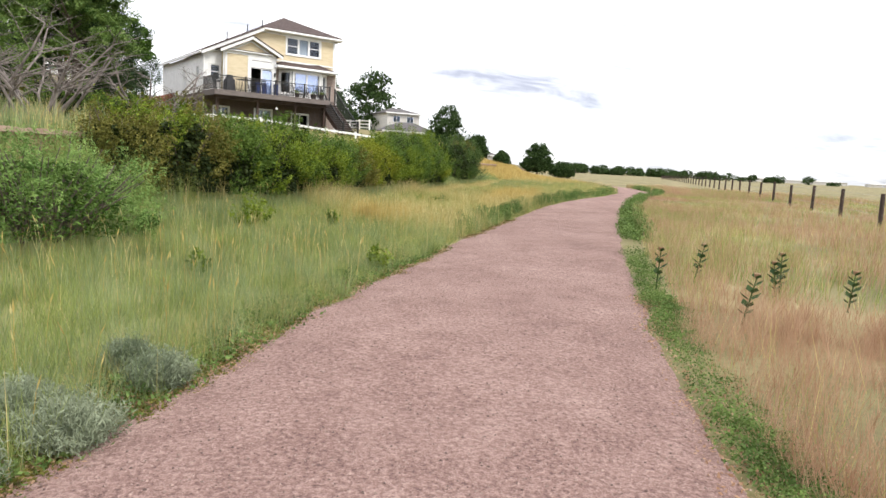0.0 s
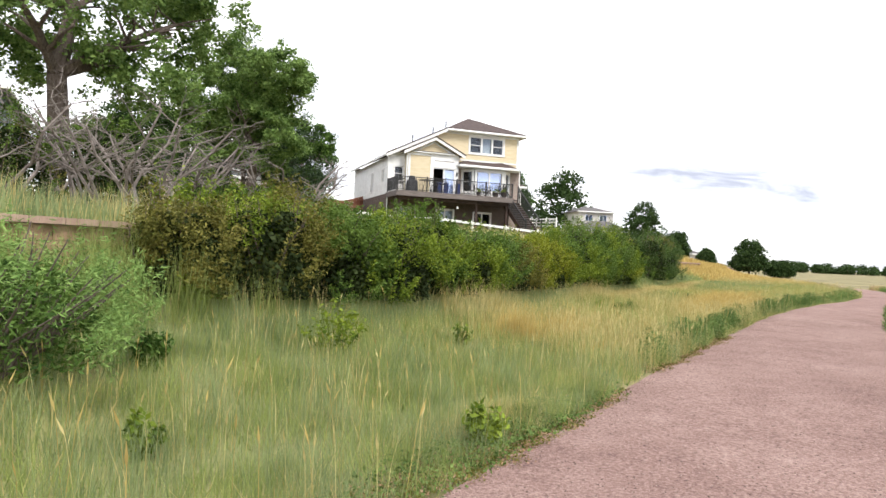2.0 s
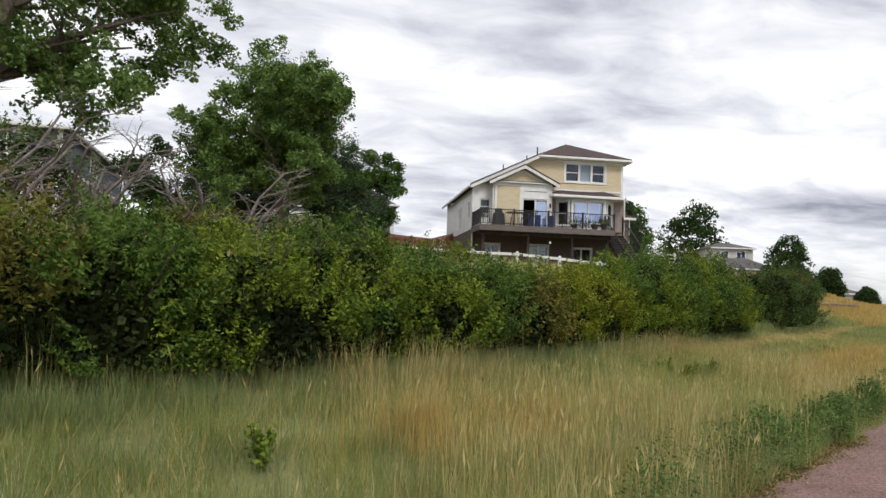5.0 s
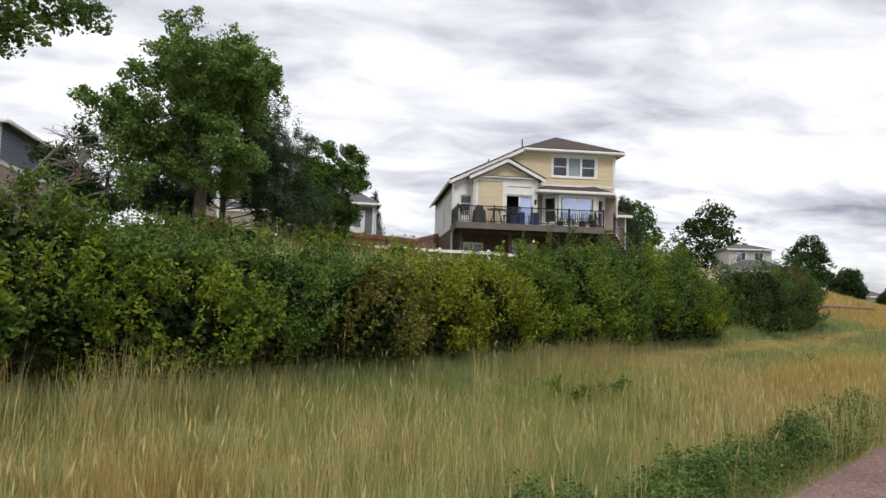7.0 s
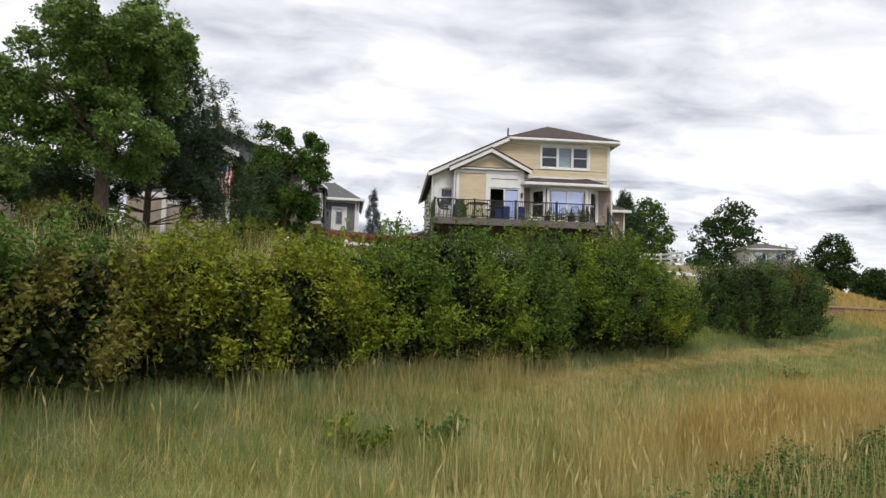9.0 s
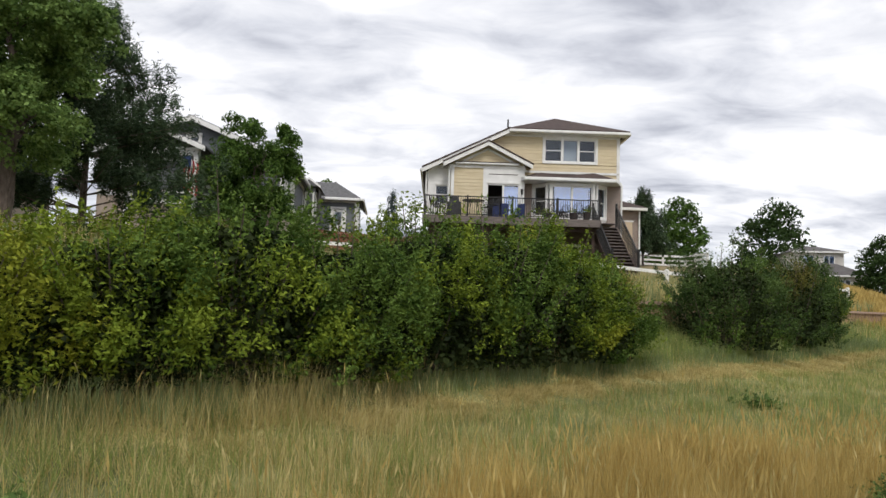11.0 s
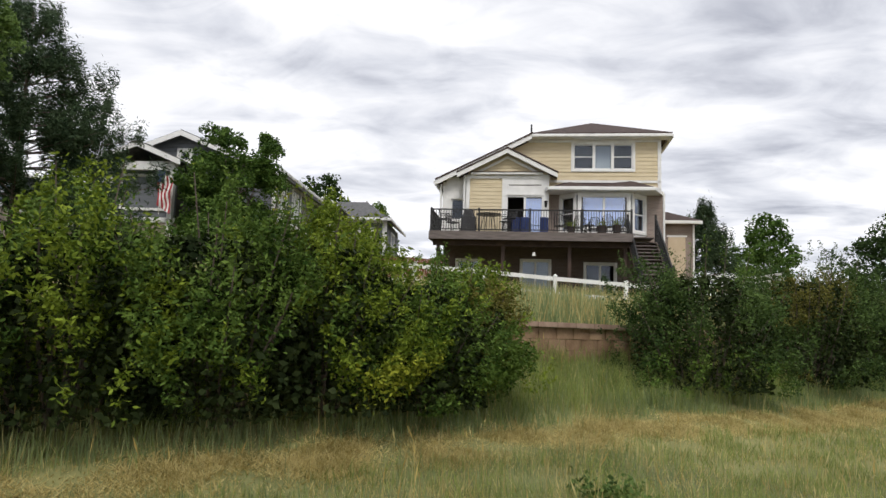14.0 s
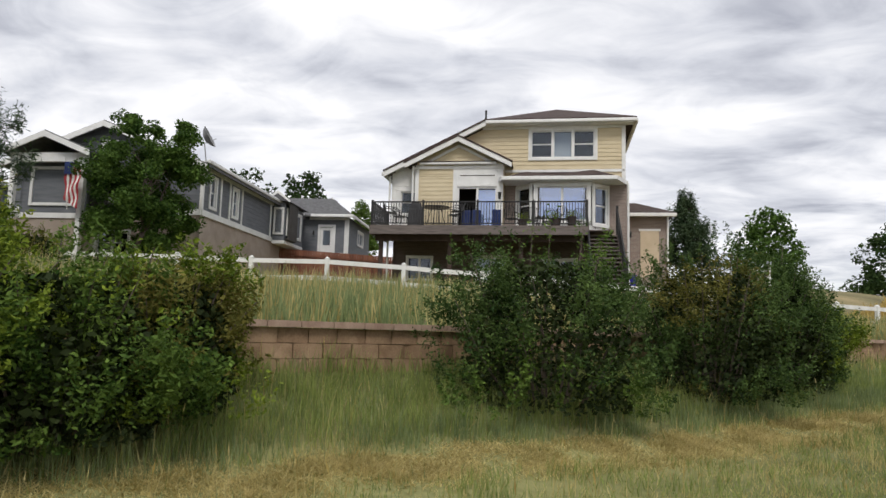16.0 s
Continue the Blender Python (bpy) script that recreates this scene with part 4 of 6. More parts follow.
def build_chair(m, label, group, seat_h=0.45, back_h=0.95, cloth="iron", wide=0.5):
    c = thing("patio_chair", m, label, "chair", group)
    w = wide / 2
    part("seat", box(-w, w, -0.24, 0.24, seat_h - 0.035, seat_h, None, 0.01), M[cloth], c)
    bk_ = bmesh.new()
    for k in range(6):
        x = -w + 0.03 + (wide - 0.06) * k / 5
        tube((x, 0.23, seat_h), (x * 0.9, 0.33, back_h - 0.03 - 0.05 * abs(k - 2.5) / 2.5), 0.012, 0.012, 5, bk_)
    part("backrest", bk_, M[cloth], c)
    hoop = bmesh.new()
    arc = [(-w, 0.24, seat_h), (-w * 0.95, 0.3, back_h - 0.12), (-w * 0.5, 0.33, back_h), (w * 0.5, 0.33, back_h), (w * 0.95, 0.3, back_h - 0.12), (w, 0.24, seat_h)]
    for p, q in zip(arc, arc[1:]):
        tube(p, q, 0.016, 0.016, 6, hoop)
    part("back_frame", hoop, M["iron"], c)
    for sx in (-1, 1):
        part("armrest", tube((sx * w, 0.26, seat_h + 0.22), (sx * w, -0.24, seat_h + 0.2), 0.017, 0.017, 6), M["iron"], c)
        for sy in (-0.22, 0.22):
            part("leg", tube((sx * (w - 0.02), sy, seat_h - 0.03), (sx * (w + 0.02), sy * 1.15, 0.0), 0.016, 0.014, 6), M["iron"], c)
    return c


def build_table(m, label, r=0.55, h=0.74):
    t = thing("patio_table", m, label, "table")
    part("tabletop", tube((0, 0, h - 0.03), (0, 0, h), r, r, 24), M["iron"], t)
    for k in range(4):
        a = k * math.pi / 2 + 0.5
        part("leg", tube((math.cos(a) * r * 0.8, math.sin(a) * r * 0.8, 0), (math.cos(a) * r * 0.35, math.sin(a) * r * 0.35, h - 0.03), 0.018, 0.018, 6), M["iron"], t)
    return t


bar = build_chair(on_deck(0.75, -1.5, 95), "tall black wrought-iron bar chair on the deck", "bar chairs on the deck", 0.72, 1.15)
for x, yb, a in ((0.95, -0.5, 60), (3.75, -1.9, -70), (3.55, -0.9, -110)):
    copy_thing(bar, on_deck(x, yb, a))
build_table(on_deck(2.75, -1.4), "round black bar-height table on the deck", 0.6, 0.98)
low_chair = build_chair(on_deck(6.1, -1.9, 160), "low black curved-back patio chair on the deck", "low patio chairs", 0.4, 0.88)
for x, yb, a in ((6.9, -1.5, -170), (7.6, -1.2, 190), (8.3, -1.9, 150), (8.75, -1.3, 200)):
    copy_thing(low_chair, on_deck(x, yb, a))
build_table(on_deck(7.3, -2.0), "small low black side table on the deck", 0.28, 0.42)

grill = thing("grill", on_deck(1.75, -0.9, 10), "barbecue grill under a dark grey canvas cover", "grill")
bm = box(-0.38, 0.38, -0.3, 0.3, 0.02, 0.95, None, 0.05)
for v in bm.verts:
    k = 1 - 0.12 * v.co.z
    v.co.x, v.co.y = v.co.x * k, v.co.y * k
part("cover", bm, M["grillcover"], grill)
part("lid", tube((0, 0, 0.9), (0, 0, 1.25), 0.30, 0.22, 14), M["grillcover"], grill)
for k, x in enumerate((4.0, 4.45, 5.35)):
    pad = thing("folded_cushion", on_deck(x, -0.75 - 0.1 * k, 8 * k), "navy cushion leaning on the deck by the door", "cushion", "navy cushions")
    part("pad", box(-0.2, 0.2, -0.07, 0.07, 0.0, 0.95, None, 0.04), M["bluepad"], pad)


def build_pot(m, label, r=0.22, h=0.35, seed=1):
    p = thing("flower_pot", m, label, "plant pot", "pots on the deck")
    part("pot", tube((0, 0, 0), (0, 0, h), r * 0.75, r, 16), M["pot"], p)
    part("rim", tube((0, 0, h - 0.04), (0, 0, h), r * 1.06, r * 1.06, 16), M["pot"], p)
    g = np.random.default_rng(seed)
    c = g.normal(size=(220, 3)) * (0.14, 0.14, 0.09) + (0, 0, h + 0.12)
    part_leaves("foliage", c, 0.06, M["hedge"], p, g)
    return p


def leaf_faces(centres, size, g, droop=0.0, slim=0.55):
    """Pointed leaves of four corners, slightly folded, each at a random turn."""
    n = len(centres)
    d = g.normal(size=(n, 3))
    d[:, 2] = d[:, 2] * 0.7 - droop
    d /= np.linalg.norm(d, axis=1, keepdims=True) + 1e-9
    a = g.normal(size=(n, 3))
    a -= d * (a * d).sum(1, keepdims=True)
    a /= np.linalg.norm(a, axis=1, keepdims=True) + 1e-9
    nrm = np.cross(d, a)
    L = (size * g.uniform(0.65, 1.35, n))[:, None]
    base, tip = centres - d * L * 0.5, centres + d * L * 0.5
    mid = centres - d * L * 0.05 + nrm * L * 0.1
    return np.stack([base, mid + a * L * slim * 0.5, tip, mid - a * L * slim * 0.5], 1)


def part_leaves(name, centres, size, mat, parent, g, droop=0.0, slim=0.55, label=""):
    return quads(name, leaf_faces(centres, size, g, droop, slim), mat, parent, label)


for k, (x, yb, r) in enumerate(((6.55, -2.25, 0.2), (7.9, -2.3, 0.24), (8.55, -2.35, 0.2))):
    build_pot(on_deck(x, yb), "dark round pot with a leafy plant on the deck", r, 0.3 + 0.05 * k, k)

basket = thing("hanging_basket", on_deck(4.9, -2.3, 0, DZ - 1.05), "small hanging lamp below the deck", "lamp")
part("lamp_body", tube((0, 0, 0), (0, 0, 0.16), 0.09, 0.05, 10), M["white"], basket)
part("chain", tube((0, 0, 0.16), (0, 0, 0.72), 0.008, 0.008, 5), M["iron"], basket)

bin_ = thing("wheeled_bin", HOUSE @ pose(11.5, 4.3, 3.55), "blue plastic wheeled bin beside the garage wing", "bin")
bm = box(-0.29, 0.29, -0.33, 0.33, 0.05, 1.0, None, 0.03)
for v in bm.verts:
    k = 0.8 + 0.2 * v.co.z
    v.co.x, v.co.y = v.co.x * k, v.co.y * k
part("body", bm, M["bin"], bin_)
part("lid", box(-0.32, 0.32, -0.36, 0.36, 1.0, 1.08, None, 0.025), M["bin"], bin_)
for sx in (-0.27, 0.27):
    part("wheel", tube((sx, 0.3, 0.1), (sx + 0.05, 0.3, 0.1), 0.1, 0.1, 12), M["iron"], bin_)

# ---- white vinyl fence ----
rail_fence = thing("vinyl_fence", pose(0, 0, 0), "white vinyl two-rail fence on the grassy rise", "fence")


def post_mesh(h):
    bm = box(-0.065, 0.065, -0.065, 0.065, -0.3, h, None, 0.006)
    me = bpy.data.meshes.new("post")
    tip = bmesh.new()
    v = [tip.verts.new(p) for p in ((-0.08, -0.08, h), (0.08, -0.08, h), (0.08, 0.08, h), (-0.08, 0.08, h), (0, 0, h + 0.07))]
    for f in ((0, 1, 4), (1, 2, 4), (2, 3, 4), (3, 0, 4), (3, 2, 1, 0)):
        tip.faces.new([v[i] for i in f])
    tmp = bpy.data.meshes.new("tmp")
    tip.to_mesh(tmp)
    bm.from_mesh(tmp)
    bpy.data.meshes.remove(tmp)
    tip.free()
    bm.to_mesh(me)
    bm.free()
    me.materials.append(M["vinyl"])
    return me


FENCE_H = 0.98
POST = post_mesh(FENCE_H)


def fence_run(points, rails, spacing=2.44, heights=None):
    """Posts along a broken line, and rails from post to post."""
    line = []
    for k, (p, q) in enumerate(zip(points, points[1:])):
        n = max(1, round(math.dist(p[:2], q[:2]) / spacing))
        for i in range(n + (k == len(points) - 2)):
            x, y = p[0] + (q[0] - p[0]) * i / n, p[1] + (q[1] - p[1]) * i / n
            zz = gz(x, y) if len(p) < 3 else p[2] + (q[2] - p[2]) * i / n
            line.append(Vector((x, y, zz)))
    for p in line:
        ob = new("post", POST)
        ob.parent = rail_fence
        ob.location = p
        d = Vector(points[1][:2]) - Vector(points[0][:2])
        ob.rotation_euler = (0, 0, math.atan2(d.y, d.x))
    for p, q in zip(line, line[1:]):
        for h in rails:
            part("rail", beam(p + Vector((0, 0, h)), q + Vector((0, 0, h)), 0.045, 0.14), M["vinyl"], rail_fence)


F0 = Vector((-11.7, 45.2, 0))
FD = Vector((math.cos(radians(41)), math.sin(radians(41)), 0))


def on_fence(s):
    p = F0 + FD * s
    return (p.x, p.y)


fence_run([on_fence(-19.52), on_fence(9.76)], (0.88, 0.36))
fence_run([on_fence(9.76), (-0.9, 58.9), (1.2, 66.0)], (0.88, 0.36))
fence_run([(-12.6, 73.2), (-9.76, 74.75)], (0.88, 0.55, 0.22), 1.6)
fence_run([(-9.76, 74.75), (-7.4, 71.4)], (0.88, 0.55, 0.22), 2.0)

# ---- cedar fence between the houses ----
cedar_fence = thing("cedar_fence", pose(0, 0, 0), "red-brown cedar board fence between the houses", "fence")
CF = [HOUSE @ Vector(p) for p in ((-7.9, 5.8, 4.25), (-1.6, 8.2, 4.05), (0.3, 8.6, 4.6))]
plank = box(-0.068, 0.068, -0.012, 0.012, -1.5, 1.75, None, 0.004)
plank_me = bpy.data.meshes.new("plank")
plank.to_mesh(plank_me)
plank.free()
plank_me.materials.append(M["cedar"])
for p, q in zip(CF, CF[1:]):
    n = int((q - p).length / 0.145)
    ang = math.atan2((q - p).y, (q - p).x)
    for k in range(n):
        ob = new("plank", plank_me)
        ob.parent = cedar_fence
        ob.location = p + (q - p) * (k / n)
        ob.rotation_euler = (0, 0, ang)
    for h in (0.4, 1.45):
        part("rail", beam(p + Vector((0, 0, h)) + Vector((0.04, -0.04, 0)), q + Vector((0, 0, h)) + Vector((0.04, -0.04, 0)), 0.05, 0.09), M["cedar"], cedar_fence)

# ---- slate-blue neighbour house ----
GXY, GT = (-21.15, 45.45), 39.0     # near corner of its long side wall
GREY = pose(GXY[0], GXY[1], 0, 0, 0, GT)
# x: away from the long wall to the right of it, y: along the long wall, away from the trail
grey = thing("house", GREY, "slate-blue house with white trim and grey roof", "house", "houses along the trail")
GE, GB0, WF, WW = 8.42, 6.42, 13.25, 3.0      # eave, lower band, face and width of the wing
long_open = [(0.7, 1.35, 6.62, 8.0), (3.15, 3.8, 6.62, 8.0)]
lw = lap_wall("side_wall", (GB0, GE, lambda z: (0.0, WF)), 0.0, long_open, M["slate"], grey, 0.2)
side_part(lw, 0, 0, 90)
for a0, a1, z0, z1 in long_open:
    side_part(window_set(grey, a0 + 0.06, a1 - 0.06, z0 + 0.06, z1 - 0.06, 0.0, [0, 1], 0.12, rails=(0,)), 0, 0, 90)
for yk in (1.75, 2.75, 4.2, 8.2):
    part("trim_board", box(-0.02, 0.05, yk, yk + 0.14, GB0, GE - 0.28), M["white"], grey)
part("base_wall", box(-0.15, -0.02, 0, WF, 2.6, GB0 - 0.1), M["tanwall"], grey)
part("band_board", box(-0.03, 0.06, 0, WF, GB0 - 0.25, GB0), M["white"], grey)
part("frieze_board", box(-0.03, 0.05, 0, WF, GE - 0.28, GE - 0.05), M["white"], grey)
part("gutter", box(0.32, 0.46, -0.4, WF - 0.4, GE - 0.12, GE + 0.05, None, 0.03), M["white"], grey)
part("soffit", box(0.0, 0.36, -0.4, WF - 0.2, GE - 0.06, GE - 0.02), M["white"], grey)
part("corner_board", box(-0.06, 0.07, -0.07, 0.08, GB0, GE, None, 0.006), M["white"], grey)
# small bay along the long wall, with a little gable of its own
BY0, BY1 = 8.6, 11.9
part("bay_front", box(0.06, 0.7, BY0, BY0 + 0.08, GB0 - 0.2, GE - 0.1), M["slate"], grey)
part("bay_front", box(0.62, 0.7, BY0 + 0.08, BY1, GB0 - 0.2, GE - 0.1), M["slate"], grey)
part("bay_end", box(0.06, 0.62, BY1 - 0.08, BY1, GB0 - 0.2, GE - 0.1), M["slate"], grey)
part("bay_apron", box(0.04, 0.73, BY0 - 0.03, BY1 + 0.03, GB0 - 0.34, GB0 - 0.16, None, 0.01), M["white"], grey)
window_set(grey, 0.18, 0.56, GB0 + 0.25, GE - 0.45, BY0 - 0.01, [0, 1], 0.1, rails=(0,))
for yk in (BY0 + 0.35, BY0 + 1.9):
    w = window_set(grey, yk + 0.05, yk + 0.85, GB0 + 0.25, GE - 0.45, 0.0, [0, 1], 0.12, rails=(0,))
    side_part(w, 0.71, 0, 90)
part("bay_roof", prism([(-0.4, GE + 0.02), (1.0, GE - 0.05), (0.35, GE + 0.45)], BY0 - 0.3, BY1 + 0.1), M["greyshingle"], grey)
part("rake_board", slab([(-0.3, BY0 - 0.36, GE + 0.08), (0.35, BY0 - 0.36, GE + 0.52), (0.35, BY0 - 0.3, GE + 0.52), (-0.3, BY0 - 0.3, GE + 0.08)], 0.14), M["white"], grey)
part("rake_board", slab([(1.05, BY0 - 0.36, GE + 0.0), (0.35, BY0 - 0.36, GE + 0.52), (0.35, BY0 - 0.3, GE + 0.52), (1.05, BY0 - 0.3, GE + 0.0)], 0.14), M["white"], grey)
# front gable face, upper storey slate and lower storey tan
GW, GR = 8.6, 0.40
front_open = [(-4.65, -3.1, 6.75, 8.15), (-7.6, -6.1, 6.75, 8.15), (-4.55, -3.95, 8.75, 9.3)]
lap_wall("front_wall", (GB0, GE + 1.7, lambda z: (-GW, 0) if z < GE else (-GW + (z - GE) / GR, -(z - GE) / GR)), 0.0, front_open, M["slate"], grey, 0.2)
for o in front_open:
    window_set(grey, o[0] + 0.08, o[1] - 0.08, o[2] + 0.08, o[3] - 0.08, 0.0, [0, 0.5, 1] if o[1] - o[0] > 1 else [0, 1], 0.16, rails=(0, 1) if o[2] < 8.5 else ())
lower = bmesh.new()
for c in ((-GW, -4.6, 2.4, GB0), (-3.0, 0, 2.4, GB0), (-4.6, -3.0, 5.5, GB0), (-4.6, -3.0, 2.4, 4.4)):
    box(c[0], c[1], 0.0, 0.15, c[2], c[3], lower)
part("lower_wall", lower, M["tanwall"], grey)
window_set(grey, -4.5, -3.1, 4.5, 5.4, 0.0, [0, 0.5, 1], 0.1, rails=(0, 1))
part("band_board", box(-GW, 0, -0.05, 0.0, GB0 - 0.25, GB0), M["white"], grey)
for sgn in (0, 1):
    ex = 0.45 if sgn else -GW - 0.45
    ez = GE - 0.18
    part("roof", slab([(ex, -0.5, ez), (-GW / 2, -0.5, ez + 1.9), (-GW / 2, 19.0, ez + 1.9), (ex, 19.0, ez)], 0.1), M["greyshingle"], grey)
    part("rake_board", slab([(ex, -0.56, ez - 0.04), (-GW / 2, -0.56, ez + 1.86), (-GW / 2, -0.5, ez + 1.86), (ex, -0.5, ez - 0.04)], 0.24), M["white"], grey)
part("side_wall", box(-GW, -GW + 0.15, 0.15, 19, 2.4, GE), M["slate"], grey)
part("back_wall", box(-GW, 0.0, 18.85, 19, 2.4, GE), M["slate"], grey)
# the wing that comes forward at the far end, with a white door
lap_wall("wing_wall", (GB0 - 0.3, GE, lambda z: (0.0, WW)), WF, [(1.3, 2.3, GB0 - 0.3, 7.75)], M["slate"], grey, 0.2)
door = part("door", box(1.4, 2.2, WF + 0.02, WF + 0.07, GB0 - 0.3, 7.68), M["white"], grey, "white door with a glass light")
part("pane", box(1.58, 2.02, WF - 0.0, WF + 0.02, 6.6, 7.5), M["pane"], door)
for c in ((1.26, 1.4, GB0 - 0.3, 7.85), (2.2, 2.34, GB0 - 0.3, 7.85), (1.4, 2.2, 7.7, 7.85)):
    part("door_trim", box(c[0], c[1], WF - 0.05, WF + 0.01, c[2], c[3]), M["white"], grey)
part("wall_lamp", tube((1.0, WF - 0.12, 7.2), (1.0, WF - 0.12, 7.45), 0.07, 0.05, 8), M["iron"], grey)
part("corner_board", box(WW - 0.1, WW + 0.08, WF - 0.05, WF + 0.1, GB0 - 0.3, GE), M["white"], grey)
part("frieze_board", box(0.7, WW, WF - 0.05, WF - 0.02, GE - 0.28, GE - 0.05), M["white"], grey)
part("band_board", box(0.7, WW, WF - 0.06, WF - 0.02, GB0 - 0.45, GB0 - 0.3), M["white"], grey)
part("base_wall", box(0.0, WW, WF, WF + 0.15, 2.4, GB0 - 0.3), M["tanwall"], grey)
w2 = lap_wall("wing_side_wall", (GB0 - 0.3, GE, lambda z: (WF, 20.0)), 0.0, [(16.3, 18.0, 7.0, 7.95)], M["slate"], grey, 0.2)
side_part(w2, WW, 0, 90)
side_part(window_set(grey, 16.38, 17.92, 7.08, 7.87, 0.0, [0, 0.5, 1], 0.12), WW, 0, 90)
part("base_wall", box(WW - 0.2, WW - 0.05, WF, 20, 2.4, GB0 - 0.3), M["tanwall"], grey)
part("roof", slab([(-1.0, WF - 0.45, GE - 0.05), (WW + 0.45, WF - 0.45, GE - 0.05), (WW - 1.6, WF + 2.4, GE + 1.5), (-3.6, WF + 2.4, GE + 1.5)], 0.1), M["greyshingle"], grey)
part("roof", slab([(WW + 0.45, WF - 0.45, GE - 0.05), (WW + 0.45, 20.4, GE - 0.05), (WW - 1.6, 17.5, GE + 1.5), (WW - 1.6, WF + 2.4, GE + 1.5)], 0.1), M["greyshingle"], grey)
part("gutter", box(0.9, WW + 0.5, WF - 0.56, WF - 0.43, GE - 0.18, GE + 0.0, None, 0.03), M["white"], grey)
part("gutter", box(WW + 0.43, WW + 0.55, WF - 0.5, 20.4, GE - 0.18, GE + 0.0, None, 0.03), M["white"], grey)
part("downpipe", tube((WW + 0.15, WF - 0.1, GE - 0.1), (WW + 0.15, WF - 0.1, 4.0), 0.05, 0.05, 8), M["white"], grey)
part("dormer", prism([(0.4, GE + 0.9), (2.0, GE + 0.75), (1.35, GE + 1.6)], WF + 2.5, WF + 4.0), M["greyshingle"], grey)
part("dormer_trim", slab([(2.05, WF + 2.45, GE + 0.75), (1.35, WF + 2.45, GE + 1.65), (1.35, WF + 2.5, GE + 1.65), (2.05, WF + 2.5, GE + 0.75)], 0.12), M["white"], grey)
dish = thing("satellite_dish", GREY @ pose(0.15, -0.1, GE + 0.05), "grey satellite dish on the slate-blue house's roof edge", "satellite dish")
part("mast", tube((0, 0, -0.2), (-0.15, 0, 0.75), 0.025, 0.025, 8), M["wire"], dish)
bm = bmesh.new()
rings = []
for k in range(4):
    r = 0.42 * k / 3
    rings.append([bm.verts.new((0.25 * r * r / 0.17 - 0.02, r * math.cos(a * math.tau / 16), r * 1.15 * math.sin(a * math.tau / 16))) for a in range(16)] if k else [bm.verts.new((0, 0, 0))])
for a in range(16):
    b_ = (a + 1) % 16
    bm.faces.new((rings[0][0], rings[1][a], rings[1][b_]))
    for k in (1, 2):
        bm.faces.new((rings[k][a], rings[k + 1][a], rings[k + 1][b_], rings[k][b_]))
bmesh.ops.transform(bm, matrix=pose(-0.15, 0, 0.95, 0, -28, 10), verts=bm.verts)
bmesh.ops.solidify(bm, geom=bm.faces[:], thickness=0.015)
part("reflector", bm, M["wire"], dish)
part("feed_arm", tube((-0.15, 0, 0.75), (0.35, 0.0, 0.95), 0.012, 0.012, 6), M["wire"], dish)
# forward porch with a gable of its own
PORCH = GREY @ pose(-6.1, -3.4, 0)
porch = thing("porch", PORCH, "white-posted porch of the slate-blue house with a small gable", "porch")
part("wall", box(0.2, 2.9, 0.5, 0.65, 5.6, 7.95), M["slate"], porch)
for sgn in (0, 1):
    ex = 3.4 if sgn else -0.3
    part("roof", slab([(ex, -0.3, 8.0), (1.55, -0.3, 8.75), (1.55, 3.4, 8.75), (ex, 3.4, 8.0)], 0.1), M["greyshingle"], porch)
    part("rake_board", slab([(ex, -0.36, 7.96), (1.55, -0.36, 8.71), (1.55, -0.3, 8.71), (ex, -0.3, 7.96)], 0.22), M["white"], porch)
for x in (0.15, 2.95):
    part("porch_post", box(x - 0.1, x + 0.1, 0.0, 0.2, 2.4, 7.95, None, 0.01), M["white"], porch)
part("beam", box(0.0, 3.1, 0.02, 0.18, 7.6, 7.95), M["white"], porch)
window_set(porch, 0.7, 2.4, 6.1, 7.4, 0.5, [0, 0.5, 1], 0.12)
part("lower_wall", box(0.2, 2.9, 0.45, 0.6, 2.4, 5.7), M["tanwall"], porch)
part("band_board", box(0.1, 3.0, 0.4, 0.5, 5.5, 5.7), M["white"], porch)
# striped cloth flag hanging on the porch
flag = thing("flag", PORCH @ pose(2.6, -0.15, 5.75), "red and white striped flag hanging on a porch post", "flag")
part("pole", tube((0, 0, 0), (0.0, -0.35, 1.85), 0.02, 0.015, 8), M["white"], flag)
for k in range(7):
    sheet = np.array([[(0.08 * k + 0.02 + 0.03 * math.sin(j), -0.28 + 0.05 * math.sin(j * 1.3 + k), 1.75 - 0.16 * j - 0.05 * k) for j in range(10)] for k in (k, k + 1)])
    strip = grid_mesh("stripe", sheet, M["red"] if k % 2 == 0 else M["vinyl"])
    strip.parent = flag
part("canton", box(0.0, 0.3, -0.36, -0.33, 1.25, 1.72), M["bluepad"], flag)

